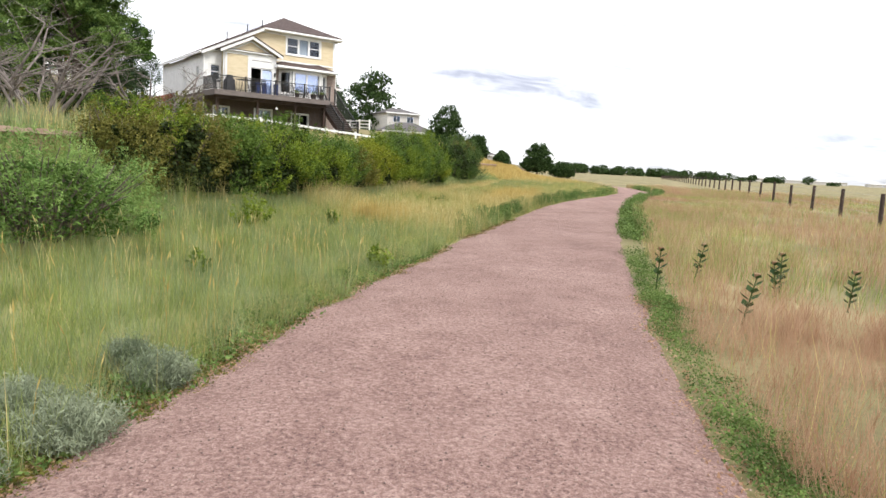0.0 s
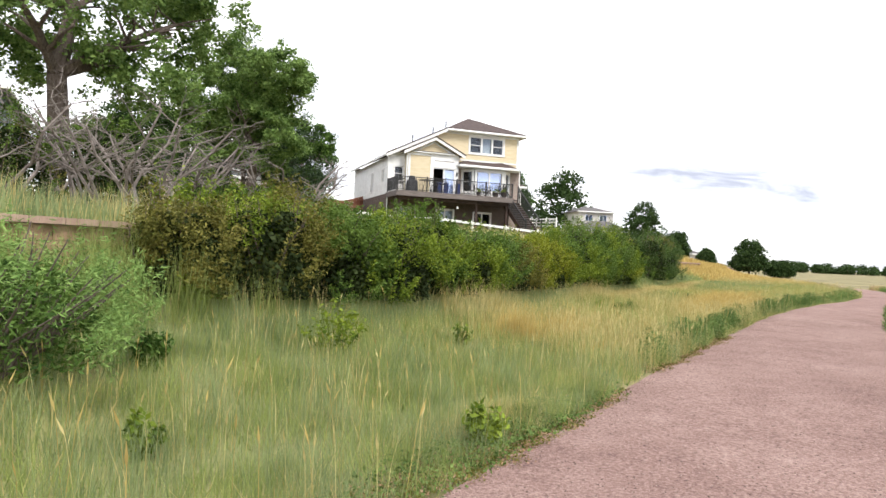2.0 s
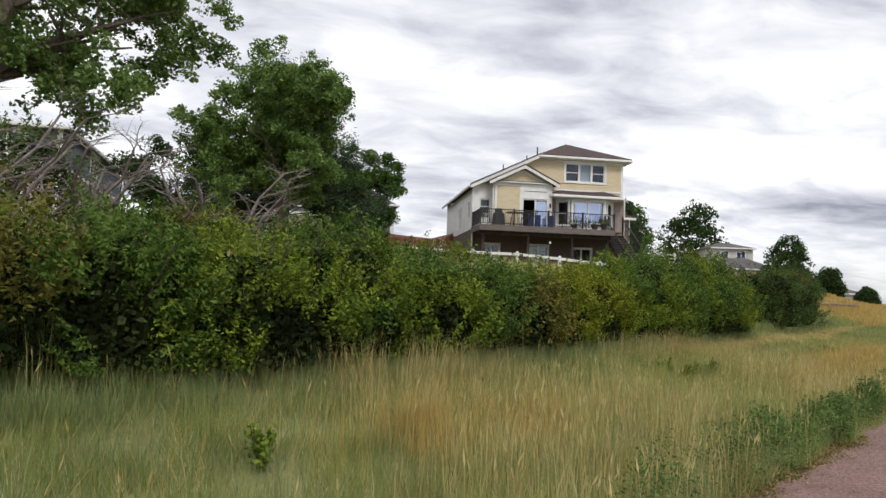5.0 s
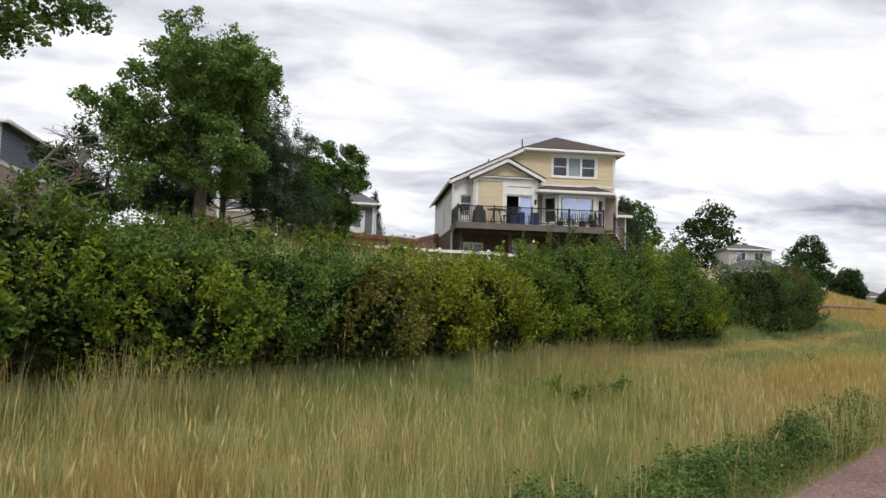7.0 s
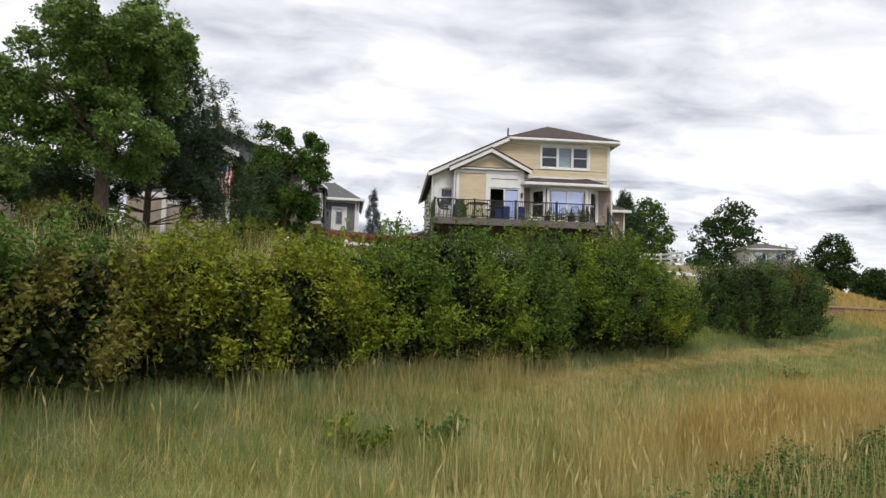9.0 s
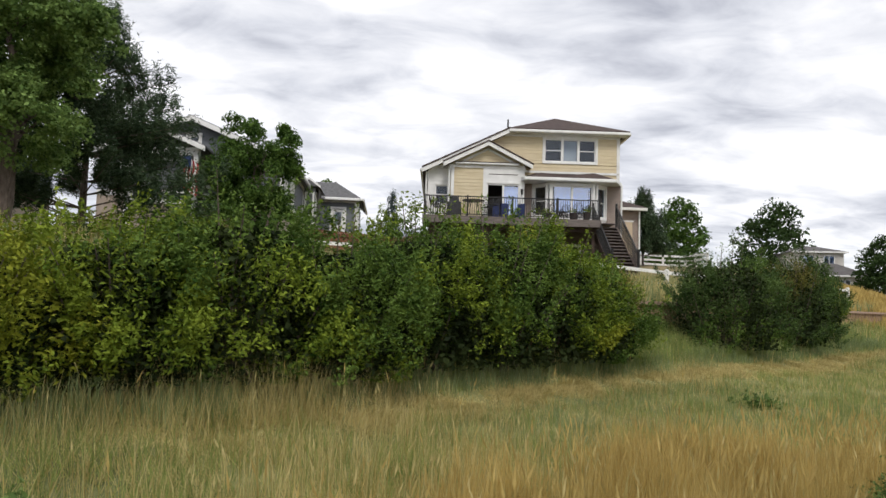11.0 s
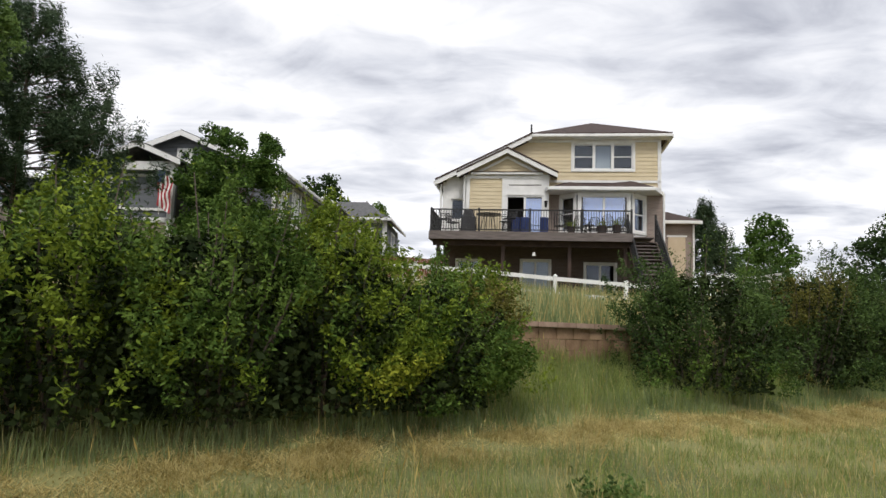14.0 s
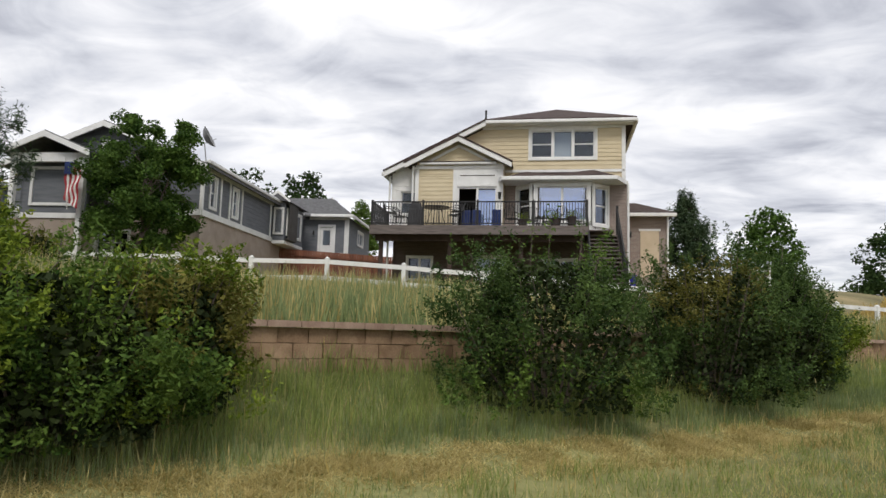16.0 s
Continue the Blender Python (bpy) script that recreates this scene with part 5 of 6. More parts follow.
# ---- house behind the near trees: blue-grey above, tan below ----
BLU = pose(-32.9, 33.45, 0, 0, 0, 42)
blueh = thing("house", BLU, "blue-grey and tan two-storey house behind trees", "house", "houses along the trail")
BE, BB = 9.5, 7.4       # eave, band between the storeys
BO = [(-3.4, -1.6, 7.95, 9.2), (-8.4, -6.6, 7.95, 9.2)]
lap_wall("front_wall", (BB + 0.2, BE + 0.1, lambda z: (-12.0, 0.0)), 0.0, BO, M["bluegrey"], blueh, 0.2)
LO = [(-3.4, -1.6, 4.9, 7.0), (-8.4, -6.6, 4.9, 7.0)]
bm = bmesh.new()
for c in ((-12, -8.4, 2.4, BB), (-6.6, -3.4, 2.4, BB), (-1.6, 0.0, 2.4, BB), (-8.4, -6.6, 7.0, BB), (-3.4, -1.6, 7.0, BB), (-8.4, -6.6, 2.4, 4.9), (-3.4, -1.6, 2.4, 4.9)):
    box(c[0], c[1], 0, 0.15, c[2], c[3], bm)
part("lower_wall", bm, M["tanwall"], blueh)
for o in BO + LO:
    window_set(blueh, o[0] + 0.08, o[1] - 0.08, o[2] + 0.08, o[3] - 0.08, 0.0, [0, 0.5, 1], 0.18, rails=(0, 1))
part("band_board", box(-12.0, 0.05, -0.06, 0.02, BB, BB + 0.22), M["white"], blueh)
part("corner_board", box(-0.16, 0.06, -0.06, 0.14, 2.4, BE), M["white"], blueh)
SO = [(6.6, 9.0, 8.15, 9.4)]
bw = lap_wall("side_wall", (BB + 0.2, BE + 0.1, lambda z: (0.15, 16.0)), 0.0, SO, M["bluegrey"], blueh, 0.2)
side_part(bw, 0, 0, 90)
side_part(window_set(blueh, SO[0][0] + 0.1, SO[0][1] - 0.1, SO[0][2] + 0.08, SO[0][3] - 0.08, 0.0, [0, 0.5, 1], 0.2, rails=(0, 1)), 0, 0, 90)
part("lower_side_wall", box(-0.16, -0.01, 0.15, 16.0, 2.4, BB), M["tanwall"], blueh)
part("band_board", box(-0.02, 0.06, 0.14, 16.0, BB, BB + 0.22), M["white"], blueh)
part("side_wall", box(-12.0, -11.85, 0.15, 16.0, 2.4, BE), M["bluegrey"], blueh)
part("back_wall", box(-12.0, 0.0, 16.0, 16.15, 2.4, BE), M["bluegrey"], blueh)
RZ, RT = BE, BE + 1.1
part("roof", slab([(-12.5, -0.5, RZ), (0.5, -0.5, RZ), (-3.6, 4.6, RT), (-8.4, 4.6, RT)], 0.1), M["greyshingle"], blueh)
part("roof", slab([(0.5, -0.5, RZ), (0.5, 16.6, RZ), (-3.6, 11.5, RT), (-3.6, 4.6, RT)], 0.1), M["greyshingle"], blueh)
part("roof", slab([(-12.5, -0.5, RZ), (-8.4, 4.6, RT), (-8.4, 11.5, RT), (-12.5, 16.6, RZ)], 0.1), M["greyshingle"], blueh)
part("roof", slab([(-8.4, 4.6, RT), (-3.6, 4.6, RT), (-3.6, 11.5, RT), (-8.4, 11.5, RT)], 0.1), M["greyshingle"], blueh)
part("gutter", box(-12.55, 0.55, -0.62, -0.48, RZ - 0.17, RZ + 0.02, None, 0.03), M["white"], blueh)
part("gutter", box(0.48, 0.62, -0.48, 16.6, RZ - 0.17, RZ + 0.02, None, 0.03), M["white"], blueh)

# ---- far houses ----


def far_house(m, w, d, h, label, wall="farwall", rise=0.17, cover="roof_far"):
    o = thing("house", m, label, "house", "far houses")
    part("wall", box(-w / 2, w / 2, 0, d, -2.0, h), M[wall], o)
    part("roof", slab([(-w / 2 - 0.5, -0.5, h), (w / 2 + 0.5, -0.5, h), (w * 0.15, d / 2, h + w * rise), (-w * 0.15, d / 2, h + w * rise)], 0.15), M[cover], o)
    part("roof", slab([(w / 2 + 0.5, -0.5, h), (w / 2 + 0.5, d + 0.5, h), (w * 0.15, d / 2, h + w * rise)], 0.15), M[cover], o)
    part("roof", slab([(-w / 2 - 0.5, -0.5, h), (-w * 0.15, d / 2, h + w * rise), (-w / 2 - 0.5, d + 0.5, h)], 0.15), M[cover], o)
    part("gutter", box(-w / 2 - 0.5, w / 2 + 0.5, -0.6, -0.45, h - 0.2, h + 0.02), M["white"], o)
    for x in (-w * 0.22, w * 0.2):
        wn = part("window", box(x - 0.8, x + 0.8, -0.06, 0.0, h - 1.9, h - 0.6), M["white"], o)
        part("pane", box(x - 0.68, x - 0.05, -0.08, -0.06, h - 1.8, h - 0.7), M["shinepane"], wn)
        part("pane", box(x + 0.05, x + 0.68, -0.08, -0.06, h - 1.8, h - 0.7), M["shinepane"], wn)
    return o


far_house(pose(-7.6, 141, 1.0, 0, 0, 25), 7.0, 9.0, 10.2, "pale two-storey house far along the rise")
far_house(pose(-6.0, 137, 1.0, 0, 0, 25), 11.0, 4.0, 6.4, "low pale house wing far along the rise")
far_house(pose(8.6, 150, 1.0, 0, 0, 10), 8.0, 8.0, 2.9, "pale roof far over the golden hill")
for k, (x, y, w) in enumerate(((330, 700, 40), (420, 760, 60), (520, 780, 50), (250, 690, 26))):
    far_house(pose(x, y, 0.1, 0, 0, -20), w, 20, 3.4, "long white shed far on the plain", rise=0.02, cover="farwall")

# ---- trees and shrubs ----


def limbs(g, base, top, r0, spread, levels=2, kids=6, n_sides=7):
    """A tapered trunk with forking limbs; gives its mesh and the ends of the twigs."""
    bm = bmesh.new()
    ends = []

    def grow(p, q, r, level):
        p, q = Vector(p), Vector(q)
        steps = 4
        last, lr = p, r
        for k in range(1, steps + 1):
            f = k / steps
            w = (q - p).length * 0.035
            c = p.lerp(q, f) + Vector((g.normal() * w, g.normal() * w, 0)) * (f < 1)
            nr = r * (1 - 0.62 * f)
            tube(last, c, lr, nr, n_sides if level == 0 else 5, bm)
            if level < levels and k > (1 if level == 0 else 0):
                for _ in range(max(1, round(kids / steps))):
                    a = g.uniform(0, math.tau)
                    ln = (q - p).length * g.uniform(0.35, 0.6) * (1.05 - 0.5 * f)
                    d = (q - p).normalized()
                    o = Vector((math.cos(a), math.sin(a), 0))
                    grow(c, c + (d * g.uniform(0.35, 0.8) + o * spread * g.uniform(0.6, 1.1)).normalized() * ln, nr * 0.6, level + 1)
            last, lr = c, nr
        ends.append(last)

    grow(base, top, r0, 0)
    return bm, np.array([tuple(e) for e in ends])


def crown_points(g, blobs, n_clumps, per, clump_r, hollow=0.55, lumps=0, lump_r=0.6):
    """Leaf places: clumps over the outside of some ellipsoids, gathered on round boughs where lumps are asked for."""
    vol = np.array([b[3] * b[4] * b[5] for b in blobs]) ** 0.7
    k = lumps or n_clumps
    pick = g.choice(len(blobs), k, p=vol / vol.sum())
    d = g.normal(size=(k, 3))
    d /= np.linalg.norm(d, axis=1, keepdims=True)
    rad = g.uniform(hollow ** 3, 1.0 if lumps else 1.08, k) ** (1 / 3)
    B = np.array(blobs)[pick]
    c = B[:, :3] + d * rad[:, None] * B[:, 3:]
    if lumps:
        own = g.integers(0, k, n_clumps)
        e = g.normal(size=(n_clumps, 3)) + (0, 0, 0.35)
        e /= np.linalg.norm(e, axis=1, keepdims=True)
        c = c[own] + e * (lump_r * g.uniform(0.6, 1.25, k)[own] * g.uniform(0.5, 1.0, n_clumps))[:, None]
    size = g.uniform(0.55, 1.25, n_clumps)
    off = g.normal(size=(n_clumps * per, 3))
    off /= np.maximum(1, np.linalg.norm(off, axis=1, keepdims=True) / 1.7)
    return np.repeat(c, per, 0) + off * clump_r * np.repeat(size, per)[:, None] * (1, 1, 0.75)


def tree(x, y, height, blobs, label, mat, leaf=0.11, clumps=300, per=60, clump_r=0.28, seed=0, trunk_r=0.18, spread=0.8, name="tree", lean=(0, 0), z=None, kids=8, group="", trunk_top=0.8, bark="bark", slim=0.6, lumps=0, lump_r=0.6):
    g = np.random.default_rng(seed)
    z0 = gz(x, y) if z is None else z
    t = thing(name, pose(x, y, z0), label, "tree", group)
    bm, ends = limbs(g, (0, 0, -0.2), (lean[0], lean[1], height * trunk_top), trunk_r, spread, 2, kids)
    part("trunk", bm, M[bark], t)
    pts = crown_points(g, blobs, clumps, per, clump_r, lumps=lumps, lump_r=lump_r)
    part_leaves("crown", pts, leaf, M[mat], t, g, 0.15, slim)
    return t


def shrub(x, y, h, r, mat, label, seed, leaves=7000, leaf=0.055, z=None, group="shrubs along the wall", second=None, shoots=26, name="shrub", core="core", slim=0.42):
    """A many-stemmed shrub: stems from the ground, leaf clumps on an uneven dome, upright shoots above it."""
    g = np.random.default_rng(seed)
    z0 = gz(x, y) if z is None else z
    s = thing(name, pose(x, y, z0), label, "shrub", group)
    bm = bmesh.new()
    tips = []
    for k in range(shoots):
        a, q = g.uniform(0, math.tau), g.uniform(0.1, 1) ** 0.6
        top = Vector((math.cos(a) * r * q * 0.95, math.sin(a) * r * q * 0.95, h * (1.08 - 0.42 * q * q) * (g.uniform(0.85, 1.13) if k % 3 else g.uniform(0.75, 1.0))))
        foot = Vector((math.cos(a) * r * q * 0.3, math.sin(a) * r * q * 0.3, -0.05))
        mid = foot.lerp(top, 0.5) + Vector((g.normal() * 0.06, g.normal() * 0.06, 0.05))
        tube(foot, mid, 0.02, 0.013, 5, bm)
        tube(mid, top, 0.013, 0.005, 5, bm)
        tips.append((foot, mid, top))
    part("wood", bm, M["bark"], s)
    pts = []
    n1 = int(leaves * 0.22)
    f = g.uniform(0.3, 1.03, n1)
    idx = g.integers(0, len(tips), n1)
    A = np.array([[tuple(p) for p in t] for t in tips])
    seg = np.where((f < 0.5)[:, None], A[idx, 0] + (A[idx, 1] - A[idx, 0]) * (f * 2)[:, None], A[idx, 1] + (A[idx, 2] - A[idx, 1]) * (f * 2 - 1)[:, None])
    pts.append(seg + g.normal(size=(n1, 3)) * 0.06)
    # plumes on an uneven dome that comes down to the ground, each of many leafy sprays, with gaps between them
    per = 40
    n_c = int(leaves * 0.78 / per)
    n_p = int(22 * r * (r + h) / 2) + 12
    p_ang, p_u = g.uniform(0, math.tau, n_p), g.uniform(0.02, 1.0, n_p) ** 0.75
    p_out = g.uniform(0.74, 1.08, n_p)
    pick = g.integers(0, n_p, n_c)
    spread_ = g.normal(size=(n_c, 2)) * (0.15 / max(r, 0.5), 0.12 / max(h, 0.5))
    ang = p_ang[pick] + spread_[:, 0]
    u = np.clip(p_u[pick] + spread_[:, 1], 0.01, 1.05)
    prof = np.sqrt(np.clip(1 - (np.clip(u - 0.32, 0, 1) / 0.74) ** 2, 0.02, 1))
    bump = 1 + 0.12 * np.sin(ang * 3 + seed + u * 4)
    rr = r * prof * bump * p_out[pick] - 0.5 * np.abs(spread_[:, 0]) * r + g.normal(size=n_c) * 0.04
    c = np.stack([np.cos(ang) * rr, np.sin(ang) * rr, h * u * (0.9 + 0.1 * np.sin(ang * 2 + seed)) * (0.88 + 0.16 * p_out[pick])], 1)
    d = np.stack([np.cos(ang) * (1.1 - u * 0.6), np.sin(ang) * (1.1 - u * 0.6), u - 0.2], 1)
    way = d * (0.8, 0.8, 0.3) + (0, 0, 0.75) + g.normal(size=(n_c, 3)) * 0.3
    way /= np.linalg.norm(way, axis=1, keepdims=True)
    ln = g.uniform(0.2, 0.6, n_c)
    tt = g.uniform(-0.5, 0.6, (n_c, per))
    sp = c[:, None] + way[:, None] * (tt * ln[:, None])[..., None] + g.normal(size=(n_c, per, 3)) * (0.018 + 0.034 * (0.6 - tt))[..., None]
    pts.append(sp.reshape(-1, 3))
    P = np.concatenate(pts)
    P[:, 2] = np.maximum(P[:, 2], 0.03)
    # darker leaves fill the middle; the inner shade is in their colour
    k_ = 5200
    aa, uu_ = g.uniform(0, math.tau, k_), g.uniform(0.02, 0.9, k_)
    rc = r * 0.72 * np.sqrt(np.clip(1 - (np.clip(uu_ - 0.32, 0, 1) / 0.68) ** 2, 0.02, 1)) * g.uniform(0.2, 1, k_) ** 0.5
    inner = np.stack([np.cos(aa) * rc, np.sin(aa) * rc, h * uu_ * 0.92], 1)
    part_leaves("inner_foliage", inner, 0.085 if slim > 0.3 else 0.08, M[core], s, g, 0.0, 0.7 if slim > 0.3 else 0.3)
    if second:
        cut = (np.sin(P[:, 0] * 2.3 + seed) + np.sin(P[:, 2] * 2.9 + seed * 2) + g.normal(size=len(P)) * 0.2) > 0.75
        part_leaves("foliage", P[~cut], leaf, M[mat], s, g, -0.3, slim)
        part_leaves("foliage", P[cut], leaf, M[second], s, g, -0.3, slim)
    else:
        part_leaves("foliage", P, leaf, M[mat], s, g, -0.3, slim)
    return s


# hedge before the wall, one shrub after another
HEDGE = [  # y along the wall, offset from it, height, radius, leaf, second leaf
    (13.0, 0.9, 1.35, 0.95, "rust", "hedge"), (14.3, 1.2, 1.6, 1.1, "rust", "hedge"), (15.6, 1.3, 1.55, 1.2, "hedgedark", "hedge"), (17.0, 1.5, 1.5, 1.3, "hedge", "hedgedark"),
    (18.5, 1.4, 1.65, 1.3, "hedgedark", "hedge"), (19.9, 1.6, 1.45, 1.2, "hedgedark", "hedge"), (21.3, 1.4, 1.45, 1.3, "hedgedark", "hedge"), (22.7, 1.5, 1.35, 1.2, "rust", "hedgedark"),
    (24.0, 1.5, 1.4, 1.2, "hedgelime", "rust"), (25.3, 1.6, 1.4, 1.2, "hedgelime", "hedge"), (26.6, 1.6, 1.65, 1.15, "hedge", "hedgedark"), (27.9, 1.6, 2.0, 1.3, "hedgedark", "hedge"),
    (29.3, 1.7, 1.8, 1.35, "hedgedark", "hedge"), (30.7, 1.6, 2.1, 1.4, "hedge", "hedgedark"), (32.0, 1.75, 2.15, 1.4, "hedgedark", "hedge"), (33.2, 1.7, 2.15, 1.4, "hedge", "hedgelime"),
    (34.4, 1.75, 1.75, 1.25, "hedgedark", "hedge"), (35.5, 1.25, 1.6, 1.05, "hedge", "rust"),
    (40.2, 1.75, 2.35, 1.6, "shadeleaf", "hedgedark"), (43.8, 1.75, 2.5, 1.5, "shadeleaf", "rust"), (45.9, 1.6, 2.3, 1.4, "shadeleaf", "rust"), (47.7, 1.2, 1.7, 1.1, "hedge", "rust")]
TONE = {"shadeleaf": "deep green", "hedge": "green", "hedgelime": "yellow-green", "hedgedark": "dark green", "rust": "rusty green"}
for k, (y, off, h, r, a, b) in enumerate(HEDGE):
    shrub(wall_x(y) + off, y, h, r, a, TONE[a] + " leafy shrub in front of the block wall", 20 + k, (23000 if y > 27 else 19000) if y > 15 else 14000, 0.058, second=b)
# shrubs above the wall
for k, (x, y, h, r, a, b) in enumerate(((-9.5, 21.5, 1.15, 1.2, "rust", "hedge"), (-9.2, 24.0, 1.0, 1.1, "hedgedark", "rust"), (-10.2, 27.0, 1.1, 1.3, "rust", "hedgedark"), (-8.6, 29.5, 0.9, 1.1, "hedge", "rust"),
                                        (-12.5, 23.5, 1.5, 1.4, "hedgedark", "hedge"), (-13.0, 28.5, 1.3, 1.3, "hedge", "rust"), (-14.5, 35.5, 1.2, 1.2, "hedge", "hedgelime"), (-9.4, 33.5, 1.0, 0.9, "hedge", "rust"),
                                        (-16.5, 38.0, 1.5, 1.3, "hedge", "rust"), (-8.4, 19.0, 1.0, 1.0, "hedgedark", "rust"))):
    shrub(x, y, h, r, a, TONE[a] + " shrub on the terrace above the wall", 60 + k, 5200, 0.07, second=b, group="terrace shrubs")

# feathery willow shrub in the meadow
for k, (x, y, h, r) in enumerate(((-5.3, 9.4, 1.1, 1.5), (-6.9, 8.7, 1.15, 1.4))):
    shrub(x, y, h, r, "willow", "feathery light green willow shrub in the grass", 90 + k, 15000, 0.055, shoots=70, group="willow shrubs", core="ash", slim=0.22)


def dead_shrub(x, y, h, r, seed):
    g = np.random.default_rng(seed)
    s = thing("dead_shrub", pose(x, y, gz(x, y)), "bare grey dead shrub with tangled twigs", "shrub", "dead shrubs")
    for k in range(6):
        a = g.uniform(0, math.tau)
        bm, _ = limbs(g, (g.normal() * 0.15, g.normal() * 0.15, -0.1), (math.cos(a) * r, math.sin(a) * r, h * g.uniform(0.75, 1.0)), 0.05, 1.1, 2, 9, 5)
        part("stem", bm, M["twig"], s)
    return s


dead_shrub(-9.3, 16.6, 2.4, 1.5, 3)
dead_shrub(-10.4, 18.6, 2.3, 1.6, 4)
dead_shrub(-8.4, 20.6, 1.9, 1.2, 5)
dead_shrub(-11.5, 15.2, 2.2, 1.3, 6)
dead_shrub(-10.6, 16.9, 2.6, 1.5, 7)
dead_shrub(-12.2, 17.6, 2.7, 1.5, 8)
for k, (x, y, h, r) in enumerate(((-12.6, 15.8, 2.2, 1.5), (-13.0, 19.4, 2.7, 1.8))):
    shrub(x, y, h, r, "hedgedark", "dark green shrub among dead twigs on the terrace", 96 + k, 9000, 0.07, second="rust", group="terrace shrubs")

# the trees, nearest first
tree(-15.1, 19.6, 9.4, [(0.4, 0.0, 6.4, 3.0, 3.0, 2.6), (1.4, 3.9, 6.1, 1.6, 1.7, 1.5), (1.6, 2.2, 7.4, 2.2, 2.2, 1.7), (1.8, 1.6, 3.9, 1.7, 1.7, 1.1), (-1.8, -0.8, 5.2, 2.2, 2.2, 2.2)],
     "tall broad-leaved tree with open limbs by the houses", "cotton", 0.13, 1150, 44, 0.17, 11, 0.36, 0.85, kids=12, lumps=230, lump_r=0.5)
tree(-16.1, 31.0, 8.2, [(0.1, 0.1, 6.0, 2.4, 2.4, 2.1), (0.7, 0.8, 6.3, 1.4, 1.4, 1.3), (0.1, 0.2, 3.6, 2.0, 2.0, 1.7), (-0.6, -0.5, 4.8, 1.7, 1.7, 1.6), (0.6, 0.5, 5.2, 1.5, 1.5, 1.5), (-2.0, -2.1, 4.6, 0.9, 0.9, 0.8), (-1.5, -1.7, 3.2, 1.1, 1.1, 1.1)],
     "dense round-crowned cottonwood tree", "cotton", 0.12, 1250, 56, 0.165, 12, 0.26, 0.7, kids=10, trunk_top=0.7, lumps=210, lump_r=0.48)
tree(-19.6, 42.5, 6.9, [(0, 0, 3.6, 2.3, 2.3, 1.9), (0.2, 0.1, 5.2, 1.5, 1.5, 1.5), (-0.5, 0.2, 2.3, 2.0, 2.0, 1.2)],
     "young ash tree with light green leaves", "ash", 0.125, 760, 56, 0.17, 13, 0.12, 0.5, kids=8, trunk_top=0.6, lumps=120, lump_r=0.42)
tree(-23.6, 33.0, 5.6, [(0, 0, 3.3, 2.3, 2.3, 1.9), (0.6, 0.5, 4.4, 1.3, 1.3, 1.0)], "dark leafy tree between the houses", "treedark", 0.13, 320, 60, 0.22, 15, 0.14, 0.6, trunk_top=0.6, lumps=40, lump_r=0.5)
FAR = ((1.0, 132.5, 9.2, 3.7, "treedark", "broad dark round-topped tree on the rise"), (-17.4, 99.3, 10.2, 3.5, "ash", "round green tree beyond the yellow house"), (-15.5, 150, 16.5, 7.2, "treedark", "broad dark green tree along the rise"),
       (-52.5, 64.5, 12.6, 4.6, "treedark", "dark tree behind the slate-blue house"), (-48.0, 68.5, 11.8, 4.0, "treedark", "dark tree behind the slate-blue house"),
       (-44.2, 72.2, 9.8, 1.9, "hedgedark", "thin tree behind the houses"), (5.3, 101.5, 3.6, 1.9, "treedark", "small dark tree on the golden hill"),
       (9.6, 108, 2.2, 1.3, "treedark", "small dark bush on the golden hill"), (14.3, 102, 4.6, 2.3, "treedark", "dark ragged tree on the golden hill"), (18.5, 104, 2.2, 1.8, "treedark", "low dark tree by the trail"))
for k, (x, y, h, r, mat_, lab) in enumerate(FAR):
    tree(x, y, h, [(0, 0, h * 0.52, r * 0.9, r * 0.9, h * 0.34), (r * 0.1, 0, h * 0.74, r * 0.55, r * 0.55, h * 0.28), (0, r * 0.1, h * 0.3, r, r, h * 0.22)], lab, mat_, 0.16 + 0.055 * r, 320, 32, 0.1 + 0.09 * r, 30 + k, 0.16, 0.6, group="far trees", trunk_top=0.6)


def conifer(x, y, h, r, label, mat, seed, whorls=15, tuft=0.34, z=None, per=70, wide_top=0.12, needle=0.16):
    """A conifer: a straight trunk, whorls of drooping boughs, each bough set with needle tufts."""
    g = np.random.default_rng(seed)
    t = thing("conifer", pose(x, y, gz(x, y) if z is None else z), label, "tree", "conifers")
    part("trunk", tube((0, 0, -0.2), (0, 0, h * 0.98), 0.03 * h * 0.6, 0.015, 8), M["bark"], t)
    pts = []
    for k in range(whorls):
        f = (k + 0.5) / whorls
        z1 = h * (0.1 + 0.88 * f)
        reach = r * ((1 - f) ** 0.75 + wide_top * (1 - f * 0.6)) * g.uniform(0.82, 1.1)
        for j in range(6 if f < 0.8 else 5):
            a = g.uniform(0, math.tau)
            rr = reach * g.uniform(0.7, 1.12)
            rise = 0.28 * rr * g.uniform(0.2, 1.2)
            p, q = Vector((0, 0, z1)), Vector((math.cos(a) * rr, math.sin(a) * rr, z1 + rise))
            part("bough", tube(p, q, 0.03, 0.008, 5), M["bark"], t)
            m = max(3, int(rr / 0.2))
            for i in range(m):
                c = np.array(p.lerp(q, 0.35 + 0.68 * (i + 0.5) / m)) + g.normal(size=3) * 0.1
                up_ = np.abs(g.normal(size=(int(per / 3), 1))) * (0, 0, tuft * 0.8)
                pts.append(c + g.normal(size=(int(per / 3), 3)) * tuft * 0.2 + up_)
    part_leaves("needles", np.concatenate(pts), needle, M[mat], t, g, -0.25, 0.16)
    return t


